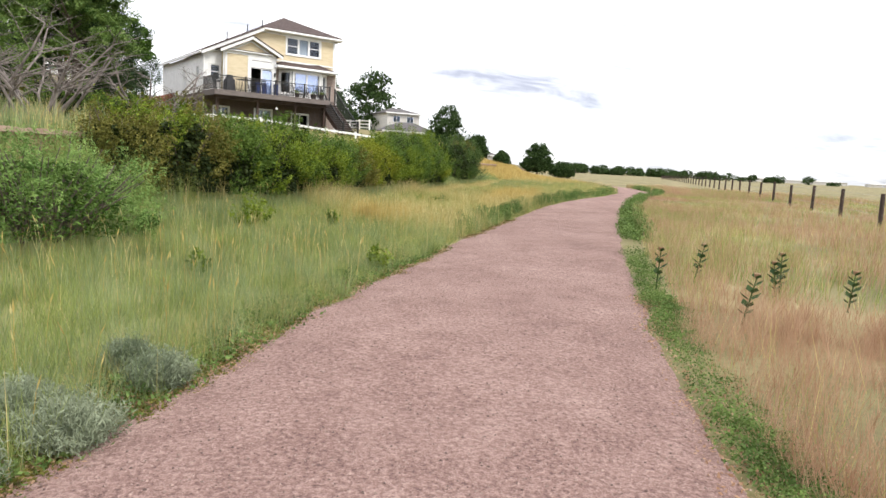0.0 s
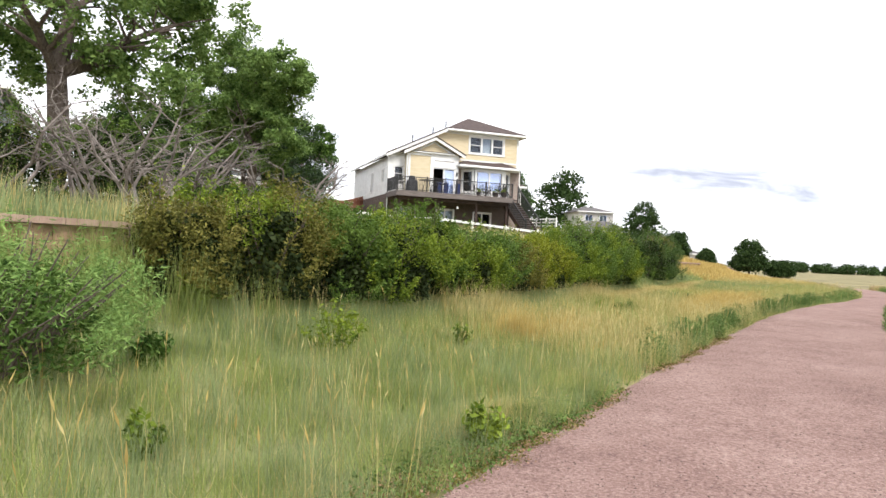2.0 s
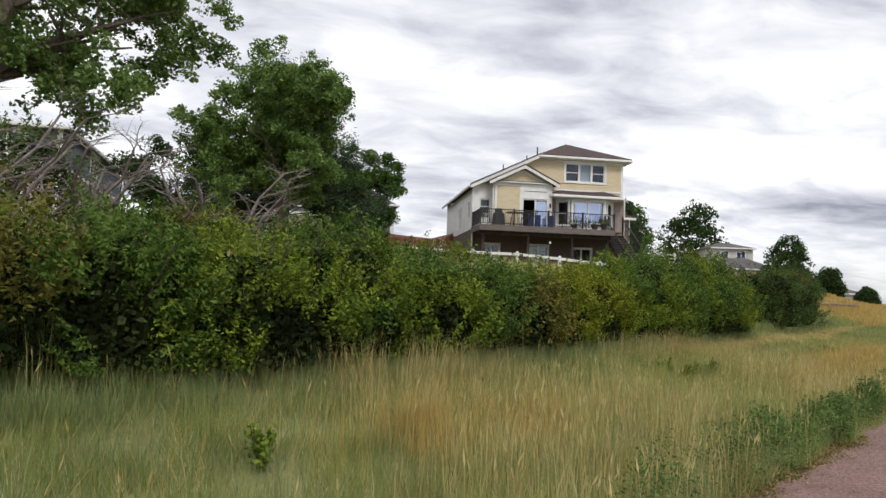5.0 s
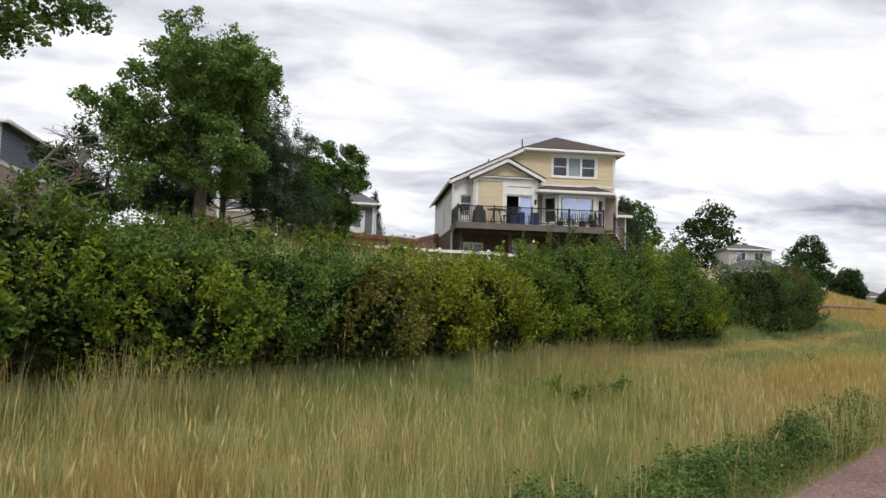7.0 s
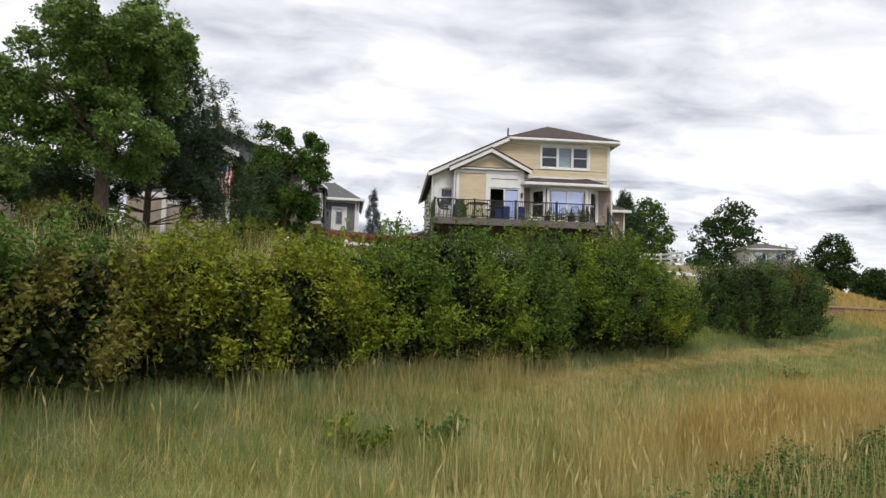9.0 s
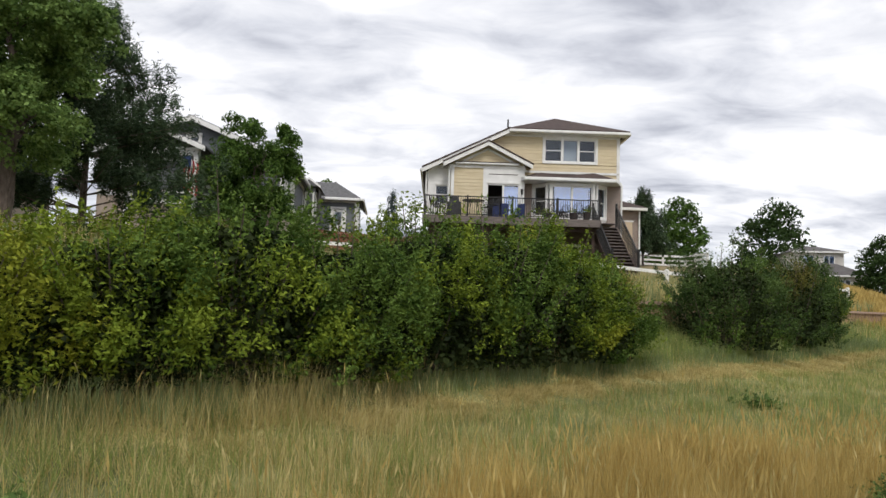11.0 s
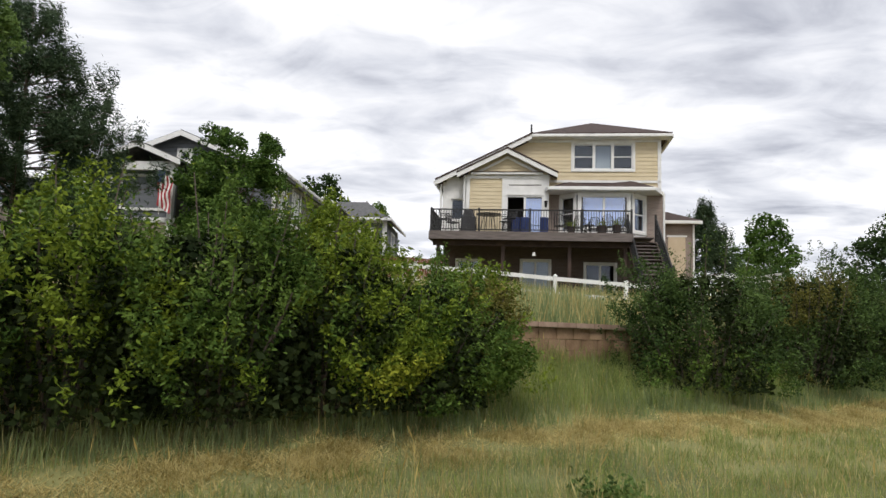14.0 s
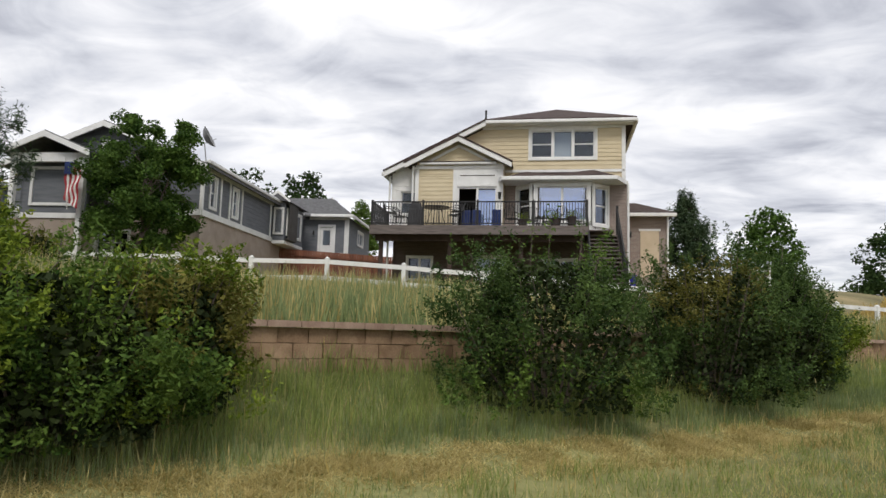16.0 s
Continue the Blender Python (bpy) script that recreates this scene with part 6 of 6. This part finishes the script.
conifer(-18.6, 34.6, 8.5, 3.0, "tall dark pine with upturned boughs", "pine", 41, 17, 0.4, per=230, needle=0.19, wide_top=0.42)
conifer(-45.2, 83.9, 10.0, 1.9, "blue-grey spruce between the houses", "spruce", 42, 15, 0.5, per=80, needle=0.3)
conifer(-11.2, 69.4, 4.8, 1.9, "dark spruce beside the garage wing", "pine", 43, 13, 0.42, per=170, needle=0.25)

# ---- the far line of trees on the plain ----
g = np.random.default_rng(77)
for k in range(64):
    f = k / 63
    x, y = 66 + 128 * f + 90 * max(0.0, f - 0.86) * 6 * g.uniform(0.3, 1) + g.normal() * 2, 430 + g.normal() * 14
    h, w = g.uniform(3.0, 7.2) * (1 - 0.25 * f), g.uniform(4, 7.5)
    t = thing("far_tree", pose(x, y, 0.1), "dark tree in the far line across the plain", "tree", "far tree line")
    part("trunk", tube((0, 0, -0.2), (0, 0, h * 0.7), 0.3, 0.1, 6), M["bark"], t)
    part_leaves("crown", crown_points(g, [(0, 0, h * 0.5, w * 0.6, w * 0.6, h * 0.45)], 60, 9, 0.7), 0.95, M["treedark"], t, g)

# ---- post and wire fence across the meadow ----
wire_fence = thing("wire_fence", pose(0, 0, 0), "dark timber posts with wire across the dry meadow", "fence")
FENCE_POSTS = []
for k in range(-3, 46):
    D = 30 + 5.0 * k
    x = 17.6 + 0.29 * (D - 30)
    yk = D + 0.7
    FENCE_POSTS.append((x, yk))
    h = 1.22 + 0.06 * math.sin(k * 2.7)
    z0 = gz(x, yk)
    bm = tube((0, 0, -0.3), (0.03 * math.sin(k * 1.9), 0, h), 0.085, 0.075, 8)
    p = part("post", bm, M["post"], wire_fence)
    p.location = (x, yk, z0)
for (xa, ya), (xb, yb) in zip(FENCE_POSTS[:26], FENCE_POSTS[1:26]):
    for h in (0.4, 0.75, 1.1):
        part("wire", tube((xa, ya, gz(xa, ya) + h), (xb, yb, gz(xb, yb) + h), 0.006, 0.006, 4), M["wire"], wire_fence)

# ---- milkweeds beyond the trail's edge ----


def milkweed(x, y, h, seed):
    g = np.random.default_rng(seed)
    m = thing("milkweed", pose(x, y, gz(x, y)), "upright milkweed with broad dark leaves", "plant", "milkweeds")
    lean = Vector((g.normal() * 0.05, g.normal() * 0.05, h))
    part("stem", tube((0, 0, -0.03), lean, 0.012, 0.006, 6), M["milk"], m)
    for k in range(6):
        f = 0.2 + 0.78 * k / 5
        for sgn in (0, math.pi):
            a = k * 1.57 + sgn
            c = Vector(lean) * f
            d = Vector((math.cos(a), math.sin(a), 0.75)).normalized()
            s = Vector((-math.sin(a), math.cos(a), 0))
            L = 0.15 * (1 - 0.35 * abs(f - 0.5) * 2)
            bm = bmesh.new()
            P = [c, c + d * L * 0.5 + s * L * 0.36, c + d * L, c + d * L * 0.5 - s * L * 0.36, c + d * L * 0.5 + Vector((0, 0, -0.012))]
            v = [bm.verts.new(p) for p in P]
            for f3 in ((0, 1, 4), (1, 2, 4), (2, 3, 4), (3, 0, 4)):
                bm.faces.new([v[i] for i in f3])
            part("leaf", bm, M["milk"], m)
    part("flower_head", tube(lean, lean + Vector((0, 0, 0.05)), 0.02, 0.035, 8), M["pinkgrass"], m)
    return m


for k, (x, y, h) in enumerate(((2.75, 9.6, 0.5), (3.55, 10.4, 0.5), (3.1, 7.8, 0.5), (4.55, 9.9, 0.5), (4.9, 8.9, 0.45), (4.35, 9.6, 0.4))):
    milkweed(x, y, h, 200 + k)

# ---- low plants: sage clumps, meadow herbs, weeds along the trail ----


def tuft_plant(x, y, r, h, mat, label, seed, n=500, leaf=0.06, category="plant", group="", slim=0.3, name="herb", rise=0.35):
    g = np.random.default_rng(seed)
    t = thing(name, pose(x, y, gz(x, y)), label, category, group)
    bm = bmesh.new()
    P = []
    for k in range(max(6, n // 40)):
        a, q = g.uniform(0, math.tau), g.uniform(0, 1) ** 0.5
        tip = np.array((math.cos(a) * r * q, math.sin(a) * r * q, h * (1.05 - 0.5 * q * q) * g.uniform(0.7, 1.1)))
        foot = np.array((math.cos(a) * r * q * 0.3, math.sin(a) * r * q * 0.3, -0.02))
        tube(foot, tip, 0.006, 0.003, 4, bm)
        f = g.uniform(0.2, 1.05, 40)[:, None]
        P.append(foot + (tip - foot) * f + g.normal(size=(40, 3)) * 0.022 * (1 + r))
    part("wood", bm, M[mat], t)
    part_leaves("foliage", np.concatenate(P), leaf, M[mat], t, g, -rise, slim)
    return t


for k, (x, y, r, h) in enumerate(((-2.05, 4.1, 0.36, 0.3), (-2.45, 4.35, 0.3, 0.3), (-1.95, 5.05, 0.28, 0.26), (-2.35, 3.5, 0.4, 0.32), (-2.3, 5.35, 0.22, 0.24), (-2.8, 3.9, 0.3, 0.32))):
    tuft_plant(x, y, r * 0.82, h * 0.85, "sage", "silvery sage clump at the trail's edge", 300 + k, 6400, 0.04, group="sage clumps", name="sage", slim=0.14, rise=0.9)
for k, (x, y, r, h, mat_) in enumerate(((-3.45, 12.8, 0.42, 0.62, "hedge"), (-4.4, 10.6, 0.2, 0.4, "ash"), (-3.06, 8.82, 0.16, 0.3, "hedge"), (-1.0, 10.3, 0.2, 0.32, "hedge"), (-0.6, 23.8, 0.42, 0.3, "hedge"), (-0.1, 24.6, 0.3, 0.28, "weed"), (2.2, 33.8, 0.42, 0.2, "weed"), (-2.42, 15.1, 0.2, 0.3, "hedge"))):
    tuft_plant(x, y, r, h, mat_, "small leafy green herb standing in the meadow grass", 330 + k, 700 if h > 0.31 else 320, 0.06, group="meadow herbs", slim=0.5)

# ---- grass and weeds that nobody could count ----
meadow = thing("meadow_plants", pose(0, 0, 0), "tall mixed meadow grass, green to straw", "grass", kind="stuff")


def bent(name, V, mat, parent):
    """Blades of a four-cornered foot and a three-cornered tip that share an edge, (n, 5, 3)."""
    n = len(V)
    me = bpy.data.meshes.new(name)
    me.vertices.add(n * 5)
    me.vertices.foreach_set("co", V.astype(np.float32).reshape(-1))
    base = np.arange(n, dtype=np.int32)[:, None] * 5
    me.loops.add(n * 7)
    me.loops.foreach_set("vertex_index", (base + np.array([[0, 1, 2, 3, 3, 2, 4]], dtype=np.int32)).reshape(-1))
    me.polygons.add(n * 2)
    me.polygons.foreach_set("loop_start", (np.arange(n, dtype=np.int32)[:, None] * 7 + np.array([[0, 4]], dtype=np.int32)).reshape(-1))
    me.update(calc_edges=True)
    return link(name, me, mat, parent)


def blades(name, x, y, h, w, mat, g, bend=0.35, z_off=0.0, single=False):
    """Bent grass blades, three faces deep, standing at x, y."""
    n = len(x)
    z = ground(x, y) + z_off
    a = g.uniform(0, math.tau, n)
    d = np.stack([np.cos(a), np.sin(a), np.zeros(n)], 1)
    b = g.uniform(0, math.tau, n)
    lean = np.stack([np.cos(b), np.sin(b), np.zeros(n)], 1) * (h * bend * g.uniform(0.2, 1.1, n))[:, None]
    base = np.stack([x, y, z - 0.02], 1)
    up = np.array((0, 0, 1.0))
    mid = base + lean * 0.3 + up * (h * 0.55)[:, None]
    tip = base + lean + up * h[:, None]
    W = w[:, None] * 0.5
    if single:
        V = np.stack([base - d * W, base + d * W, tip], 1)
    else:
        return tagged(bent(name, np.stack([base - d * W, base + d * W, mid + d * W * 0.8, mid - d * W * 0.8, tip], 1), M[mat], meadow), kind="stuff")
    ob = quads(name, V, M[mat], meadow)
    return tagged(ob, kind="stuff")


def near_density(x, y):
    """More blades in the strip beside the trail, fewer away from it."""
    l, r = trail_edges(y)
    d = np.where(x < l, l - x, np.where(x > r, x - r, 0))
    return 1 / (1 + (d / 4.5) ** 1.6), d


def scatter(n, x0, x1, y0, y1, g, wish):
    """Random places in a strip, kept with the chance that wish gives."""
    out = []
    have = 0
    while have < n:
        y = g.uniform(y0, y1, 200000)
        x = g.uniform(x0, x1, 200000)
        keep = g.uniform(0, 1, 200000) < wish(x, y)
        out.append(np.stack([x[keep], y[keep]], 1))
        have += int(keep.sum())
    P = np.concatenate(out)[:n]
    return P[:, 0], P[:, 1]


def patch(x, y, sx, sy, k):
    """A slow random pattern between 0 and 1."""
    return 0.5 + 0.25 * (np.sin(x * sx + k + 1.7 * np.sin(y * sy * 0.6 + k)) + np.sin(y * sy + 2.1 * k + 1.3 * np.sin(x * sx * 0.7)))


def off_trail(x, y, gap=0.0):
    l, r = trail_edges(y)
    return (x < l - gap) | (x > r + gap)


def mown(x, y):
    """The strip that was cut, lying beside the shrubs."""
    s = (x - wall_x(y)) / 1.02
    c = np.interp(y, [24, 28, 34, 37, 40, 50], [3.3, 2.95, 2.85, 2.95, 3.2, 3.3])
    return smoothstep(1.25 - np.abs(s - c) / 0.55) * smoothstep((y - 25) / 4)


def golden_patch(x, y):
    l, r = trail_edges(y)
    return smoothstep(1.3 - np.hypot((l - x - 1.4) / 0.9, (y - 28.0) / 3.6)) + 0.3 * smoothstep(1.2 - np.hypot((l - x - 2.6) / 0.9, (y - 17.0) / 1.6))


def in_meadow(x, y):
    s = (x - wall_x(y)) / 1.02
    return (s > 0.15) & off_trail(x, y, 0.05)


g = np.random.default_rng(5)
dens = lambda x, y: near_density(x, y)[0]
LEFT = (-9.0, 12.0, 0.0, 62.0)


def grow(name, n, region, wish, hmin, hmax, wmin, wmax, mat, bend=0.35, single=False):
    """Blades that gather into tufts, taller where the tufts stand."""
    k = len(name)
    x, y = scatter(n, *region, g, lambda x, y: wish(x, y) * np.clip(patch(x, y, 5.2, 4.3, k) * 1.5 - 0.05, 0.12, 1))
    _, d = near_density(x, y)
    far = np.clip(np.hypot(d, np.clip(y - 36, 0, None)) / 14, 0, 2.5)
    tuft = patch(x, y, 5.2, 4.3, len(name)) * 0.55 + patch(x, y, 1.9, 1.4, len(name) + 3) * 0.45
    low = smoothstep((y - 27) / 4) * smoothstep((48 - y) / 6) * ((x - wall_x(y)) > 2.4)
    h = g.uniform(hmin, hmax, n) * (0.55 + 0.85 * tuft) * (1 - 0.45 * low)
    w = g.uniform(wmin, wmax, n) * (0.65 + 1.3 * far)
    return blades(name, x, y, h, w, mat, g, bend, 0.0, single)


def seed_heads(x, y, lo, hi, mat):
    """Thin stalks, each with a spindle-shaped seed head."""
    n = len(x)
    h = g.uniform(lo, hi, n)
    a, b = g.uniform(0, math.tau, n), g.uniform(0, math.tau, n)
    d = np.stack([np.cos(a), np.sin(a), 0 * a], 1)
    lean = np.stack([np.cos(b), np.sin(b), 0 * b], 1) * (h * g.uniform(0.03, 0.22, n))[:, None]
    foot = np.stack([x, y, ground(x, y) - 0.02], 1)
    up = np.array((0, 0, 1.0))
    neck = foot + lean * 0.75 + up * (h * 0.8)[:, None]
    tip = foot + lean * 1.25 + up * h[:, None]
    mid = neck * 0.6 + tip * 0.4
    stalk = np.stack([foot - d * 0.002, foot + d * 0.002, neck + d * 0.0014, neck - d * 0.0014], 1)
    fat = g.uniform(0.004, 0.009, n)[:, None]
    head = np.stack([neck, mid + d * fat, tip, mid - d * fat], 1)
    tagged(quads("seed_stalks", np.concatenate([stalk, head]), M[mat], meadow), kind="stuff")


greener = lambda y: np.clip(0.1 + 0.9 * smoothstep((y - 9) / 9) - 0.7 * smoothstep((y - 28) / 3), 0.1, 1)
left_of = lambda x, y: (x < trail_edges(y)[0])
tall = lambda x, y: in_meadow(x, y) * left_of(x, y) * (1 - 0.995 * mown(x, y))
grow("green_grass", 110000, LEFT, lambda x, y: dens(x, y) * tall(x, y) * np.clip(1.15 - 0.8 * golden_patch(x, y), 0.1, 1) * np.clip(patch(x, y, 0.8, 0.5, 1) + 0.35, 0, 1), 0.14, 0.36, 0.003, 0.006, "grassgreen", 0.4)
grow("blue_green_grass", 95000, LEFT, lambda x, y: dens(x, y) * tall(x, y) * np.clip(1.0 - golden_patch(x, y), 0.05, 1) * np.clip(patch(x, y, 0.6, 0.35, 4) * 1.5 - 0.25 + 0.9 * smoothstep((17 - y) / 6), 0, 1), 0.14, 0.38, 0.003, 0.006, "grassblue", 0.5)
grow("short_green_grass", 130000, LEFT, lambda x, y: dens(x, y) * tall(x, y), 0.10, 0.26, 0.006, 0.012, "grassgreen", 0.7, True)
grow("short_straw_grass", 52000, LEFT, lambda x, y: dens(x, y) * tall(x, y) * greener(y) * np.clip(patch(x, y, 0.5, 0.6, 8) + 0.2, 0, 1), 0.10, 0.28, 0.005, 0.010, "straw", 0.8, True)
grow("straw_stalks", 13000, LEFT, lambda x, y: dens(x, y) * tall(x, y) * greener(y) * np.clip(patch(x, y, 1.1, 0.7, 7) * 1.6 - 0.5 + golden_patch(x, y), 0.06, 1), 0.32, 0.6, 0.004, 0.009, "straw", 0.22)
# fewer dry stalks at the walk's start and end
seeded = lambda n, wish, lo, hi, mat: seed_heads(*scatter(n, *LEFT, g, wish), lo, hi, mat)
seeded(5000, lambda x, y: dens(x, y) ** 1.5 * tall(x, y) * greener(y) * np.clip(patch(x, y, 1.1, 0.7, 7) * 1.6 - 0.4 + golden_patch(x, y), 0.1, 1), 0.32, 0.62, "straw")
seeded(2600, lambda x, y: dens(x, y) * tall(x, y) * np.clip(golden_patch(x, y), 0.02, 1), 0.4, 0.7, "golden")
grow("end_straw_grass", 42000, (-4, 9, 20, 50), lambda x, y: in_meadow(x, y) * left_of(x, y) * ((x - wall_x(y)) > 2.6) * np.clip(patch(x, y, 0.7, 0.5, 5) + 0.1, 0, 1), 0.08, 0.2, 0.005, 0.010, "straw", 0.9, True)
grow("golden_grass", 15000, LEFT, lambda x, y: in_meadow(x, y) * left_of(x, y) * golden_patch(x, y) * dens(x, y), 0.32, 0.62, 0.005, 0.010, "golden", 0.2)
grow("cut_grass", 95000, LEFT, lambda x, y: in_meadow(x, y) * left_of(x, y) * mown(x, y), 0.03, 0.10, 0.008, 0.018, "straw", 2.6, True)
grow("shade_grass", 12000, (-9, 4, 10, 50), lambda x, y: ((x - wall_x(y)) > 0.2) * smoothstep(1.4 - np.abs((x - wall_x(y)) / 1.02 - 2.45) / 0.3) * (1 - mown(x, y)), 0.12, 0.38, 0.004, 0.009, "grassblue", 0.3)
grow("wall_end_grass", 9000, (-8.5, -4.5, 6.0, 15.0), lambda x, y: ((x - wall_x(y)) > 0.2) * ((x - wall_x(y)) < 1.8) * 1.0, 0.4, 0.95, 0.006, 0.014, "grassgreen", 0.3, True)
grow("dry_brush", 3200, (-6, 1, 17, 37), lambda x, y: smoothstep(1.4 - np.abs((x - wall_x(y)) / 1.02 - 2.75) / 0.3) * np.clip(patch(x, y, 0.7, 0.55, 3) * 1.6 - 0.5, 0.05, 1), 0.3, 0.65, 0.003, 0.006, "straw", 0.5, True)
grow("wall_foot_grass", 9000, (-4, 3, 34.5, 50), lambda x, y: ((x - wall_x(y)) > 0.15) * ((x - wall_x(y)) < 2.4) * 1.0, 0.15, 0.42, 0.005, 0.010, "grassgreen", 0.4)
# terrace above the wall
terrace = lambda x, y: ((x - wall_x(y)) < -0.35) * np.clip(1 - (wall_x(y) - x) / 16, 0.05, 1)
grow("terrace_grass", 34000, (-24, 8, 9, 62), lambda x, y: terrace(x, y) * np.clip(patch(x, y, 0.9, 0.6, 2) + 0.2, 0, 1), 0.3, 0.75, 0.012, 0.022, "grassblue", 0.3, True)
grow("terrace_straw", 24000, (-24, 8, 9, 62), lambda x, y: terrace(x, y) * np.clip(patch(x, y, 0.7, 0.8, 6) + 0.1, 0, 1), 0.35, 0.8, 0.010, 0.018, "straw", 0.3, True)
grow("hill_grass", 30000, (-2, 26, 56, 110), lambda x, y: off_trail(x, y, 0.3) * 1.0 * (x < trail_edges(y)[0]), 0.25, 0.5, 0.02, 0.045, "golden", 0.4, True)
# right of the trail: dry pinkish grass with green in it
RIGHT = (0.5, 34.0, 0.0, 62.0)
right_of = lambda x, y: (x > trail_edges(y)[1] + 0.45)
grow("dry_pink_grass", 75000, RIGHT, lambda x, y: dens(x, y) * right_of(x, y) * np.clip(patch(x, y, 1.2, 0.7, 3) * 1.5 - 0.1 + 0.9 * smoothstep(1.5 - np.hypot((x - 2.9) / 1.0, (y - 5.2) / 1.8)), 0, 1), 0.2, 0.45, 0.005, 0.010, "pinkgrass", 0.5, True)
grow("right_green_grass", 34000, RIGHT, lambda x, y: dens(x, y) * right_of(x, y) * np.clip(patch(x, y, 0.8, 0.6, 9) * 1.5 - 0.35, 0, 1), 0.2, 0.42, 0.006, 0.011, "grassgreen", 0.4, True)
grow("right_straw", 12000, RIGHT, lambda x, y: dens(x, y) * right_of(x, y) * np.clip(patch(x, y, 0.6, 0.5, 12) * 1.4 - 0.1, 0, 1), 0.25, 0.5, 0.006, 0.010, "straw", 0.4, True)

grow("right_near_grass", 30000, (1.2, 6.0, 1.0, 9.0), lambda x, y: (x > trail_edges(y)[1] + 0.3) * smoothstep((9 - y) / 4) * smoothstep((6 - x) / 2.5) * smoothstep((y - 1) / 1.5) * np.clip(patch(x, y, 1.2, 0.7, 3) * 1.5, 0.1, 1), 0.14, 0.34, 0.004, 0.008, "pinkgrass", 0.6, True)


def weeds(name, n, wish, region, h, mat, leaf):
    x, y = scatter(n, *region, g, wish)
    z = ground(x, y)
    hh = h * g.uniform(0.05, 1.0, n) * np.clip(0.55 + 0.45 * np.sin(x * 7 + 2 * np.sin(y * 4)) * np.sin(y * 5), 0.15, 1)
    return tagged(quads(name, leaf_faces(np.stack([x, y, z + hh], 1), leaf, g, -0.2, 0.5), M[mat], meadow), kind="stuff")


def edge_strip(side, off, width):
    def wish(x, y):
        l, r = trail_edges(y)
        d = (l - x) if side < 0 else (x - r)
        return smoothstep(1.4 - np.abs(d - off) / width) * np.clip(patch(x, y, 1.5, 0.9, 5) * 1.7 - 0.2, 0, 1)
    return wish


weeds("edge_weeds_left", 120000, lambda x, y: smoothstep(1.4 - np.abs(trail_edges(y)[0] - x - 0.38) / 0.26) * np.clip(patch(x, y, 2.3, 1.1, 2) * 1.6 + 0.1, 0.25, 1) * smoothstep((y - 14.5) / 4), (-2, 9, 13, 36), 0.5, "weed", 0.032)
weeds("edge_weeds_far", 12000, edge_strip(-1, 0.55, 0.42), (6, 16, 34, 62), 0.45, "weed", 0.07)
weeds("edge_weeds_right_far", 26000, edge_strip(1, 0.35, 0.35), (3, 18, 15, 58), 0.45, "weed", 0.06)
grow("edge_straw", 14000, (-4, 8, 2.5, 30), lambda x, y: edge_strip(-1, 0.55, 0.35)(y * 0 + x, y) * np.clip(patch(x, y, 2.0, 1.6, 11) * 2 - 0.7, 0, 1), 0.08, 0.24, 0.004, 0.009, "straw", 0.9, True)
weeds("edge_weeds_near", 9000, edge_strip(-1, 0.25, 0.3), (-4, 4, 2.5, 14), 0.14, "weed", 0.035)
weeds("edge_weeds_right", 30000, edge_strip(1, 0.2, 0.2), (0, 18, 4.0, 50), 0.2, "weed", 0.026)
weeds("edge_weeds_right_near", 20000, edge_strip(1, 0.28, 0.2), (0, 5, 1.0, 9), 0.14, "weed", 0.02)
weeds("edge_litter_right", 5000, edge_strip(1, 0.3, 0.4), (0, 5, 1.0, 9), 0.04, "pinkgrass", 0.03)
weeds("edge_litter", 30000, edge_strip(-1, 0.1, 0.32), (-4, 6, 2.5, 20), 0.03, "rust", 0.028)
weeds("edge_straw_litter", 14000, edge_strip(-1, 0.15, 0.35), (-4, 6, 2.5, 20), 0.03, "pinkgrass", 0.03)

# loose stones on the trail
n = 15000
sy = g.uniform(1.5, 26, n) ** 1.0
l_, r_ = trail_edges(sy)
sx = l_ + (r_ - l_) * g.uniform(-0.02, 1.02, n)
size = g.uniform(0.004, 0.012, n)
uu = (2 * (sx - l_) / (r_ - l_) - 1)
sz = ground(sx, sy) + 0.045 * np.clip(1 - uu ** 4, 0, 1) + 0.007
oct_ = np.array([[(1, 0, 0), (0, 1, 0), (0, 0, 0.7)], [(0, 1, 0), (-1, 0, 0), (0, 0, 0.7)], [(-1, 0, 0), (0, -1, 0), (0, 0, 0.7)], [(0, -1, 0), (1, 0, 0), (0, 0, 0.7)]], float)
ang = g.uniform(0, math.tau, n)
R2 = np.stack([np.stack([np.cos(ang), -np.sin(ang), 0 * ang], -1), np.stack([np.sin(ang), np.cos(ang), 0 * ang], -1), np.stack([0 * ang, 0 * ang, 1 + 0 * ang], -1)], 1)
tri = np.einsum("nij,fkj->nfki", R2, oct_) * size[:, None, None, None] + np.stack([sx, sy, sz], 1)[:, None, None, :]
tagged(quads("gravel", tri.reshape(-1, 3, 3), M["stone"]), "loose small stones on the gravel trail", "gravel", kind="stuff")
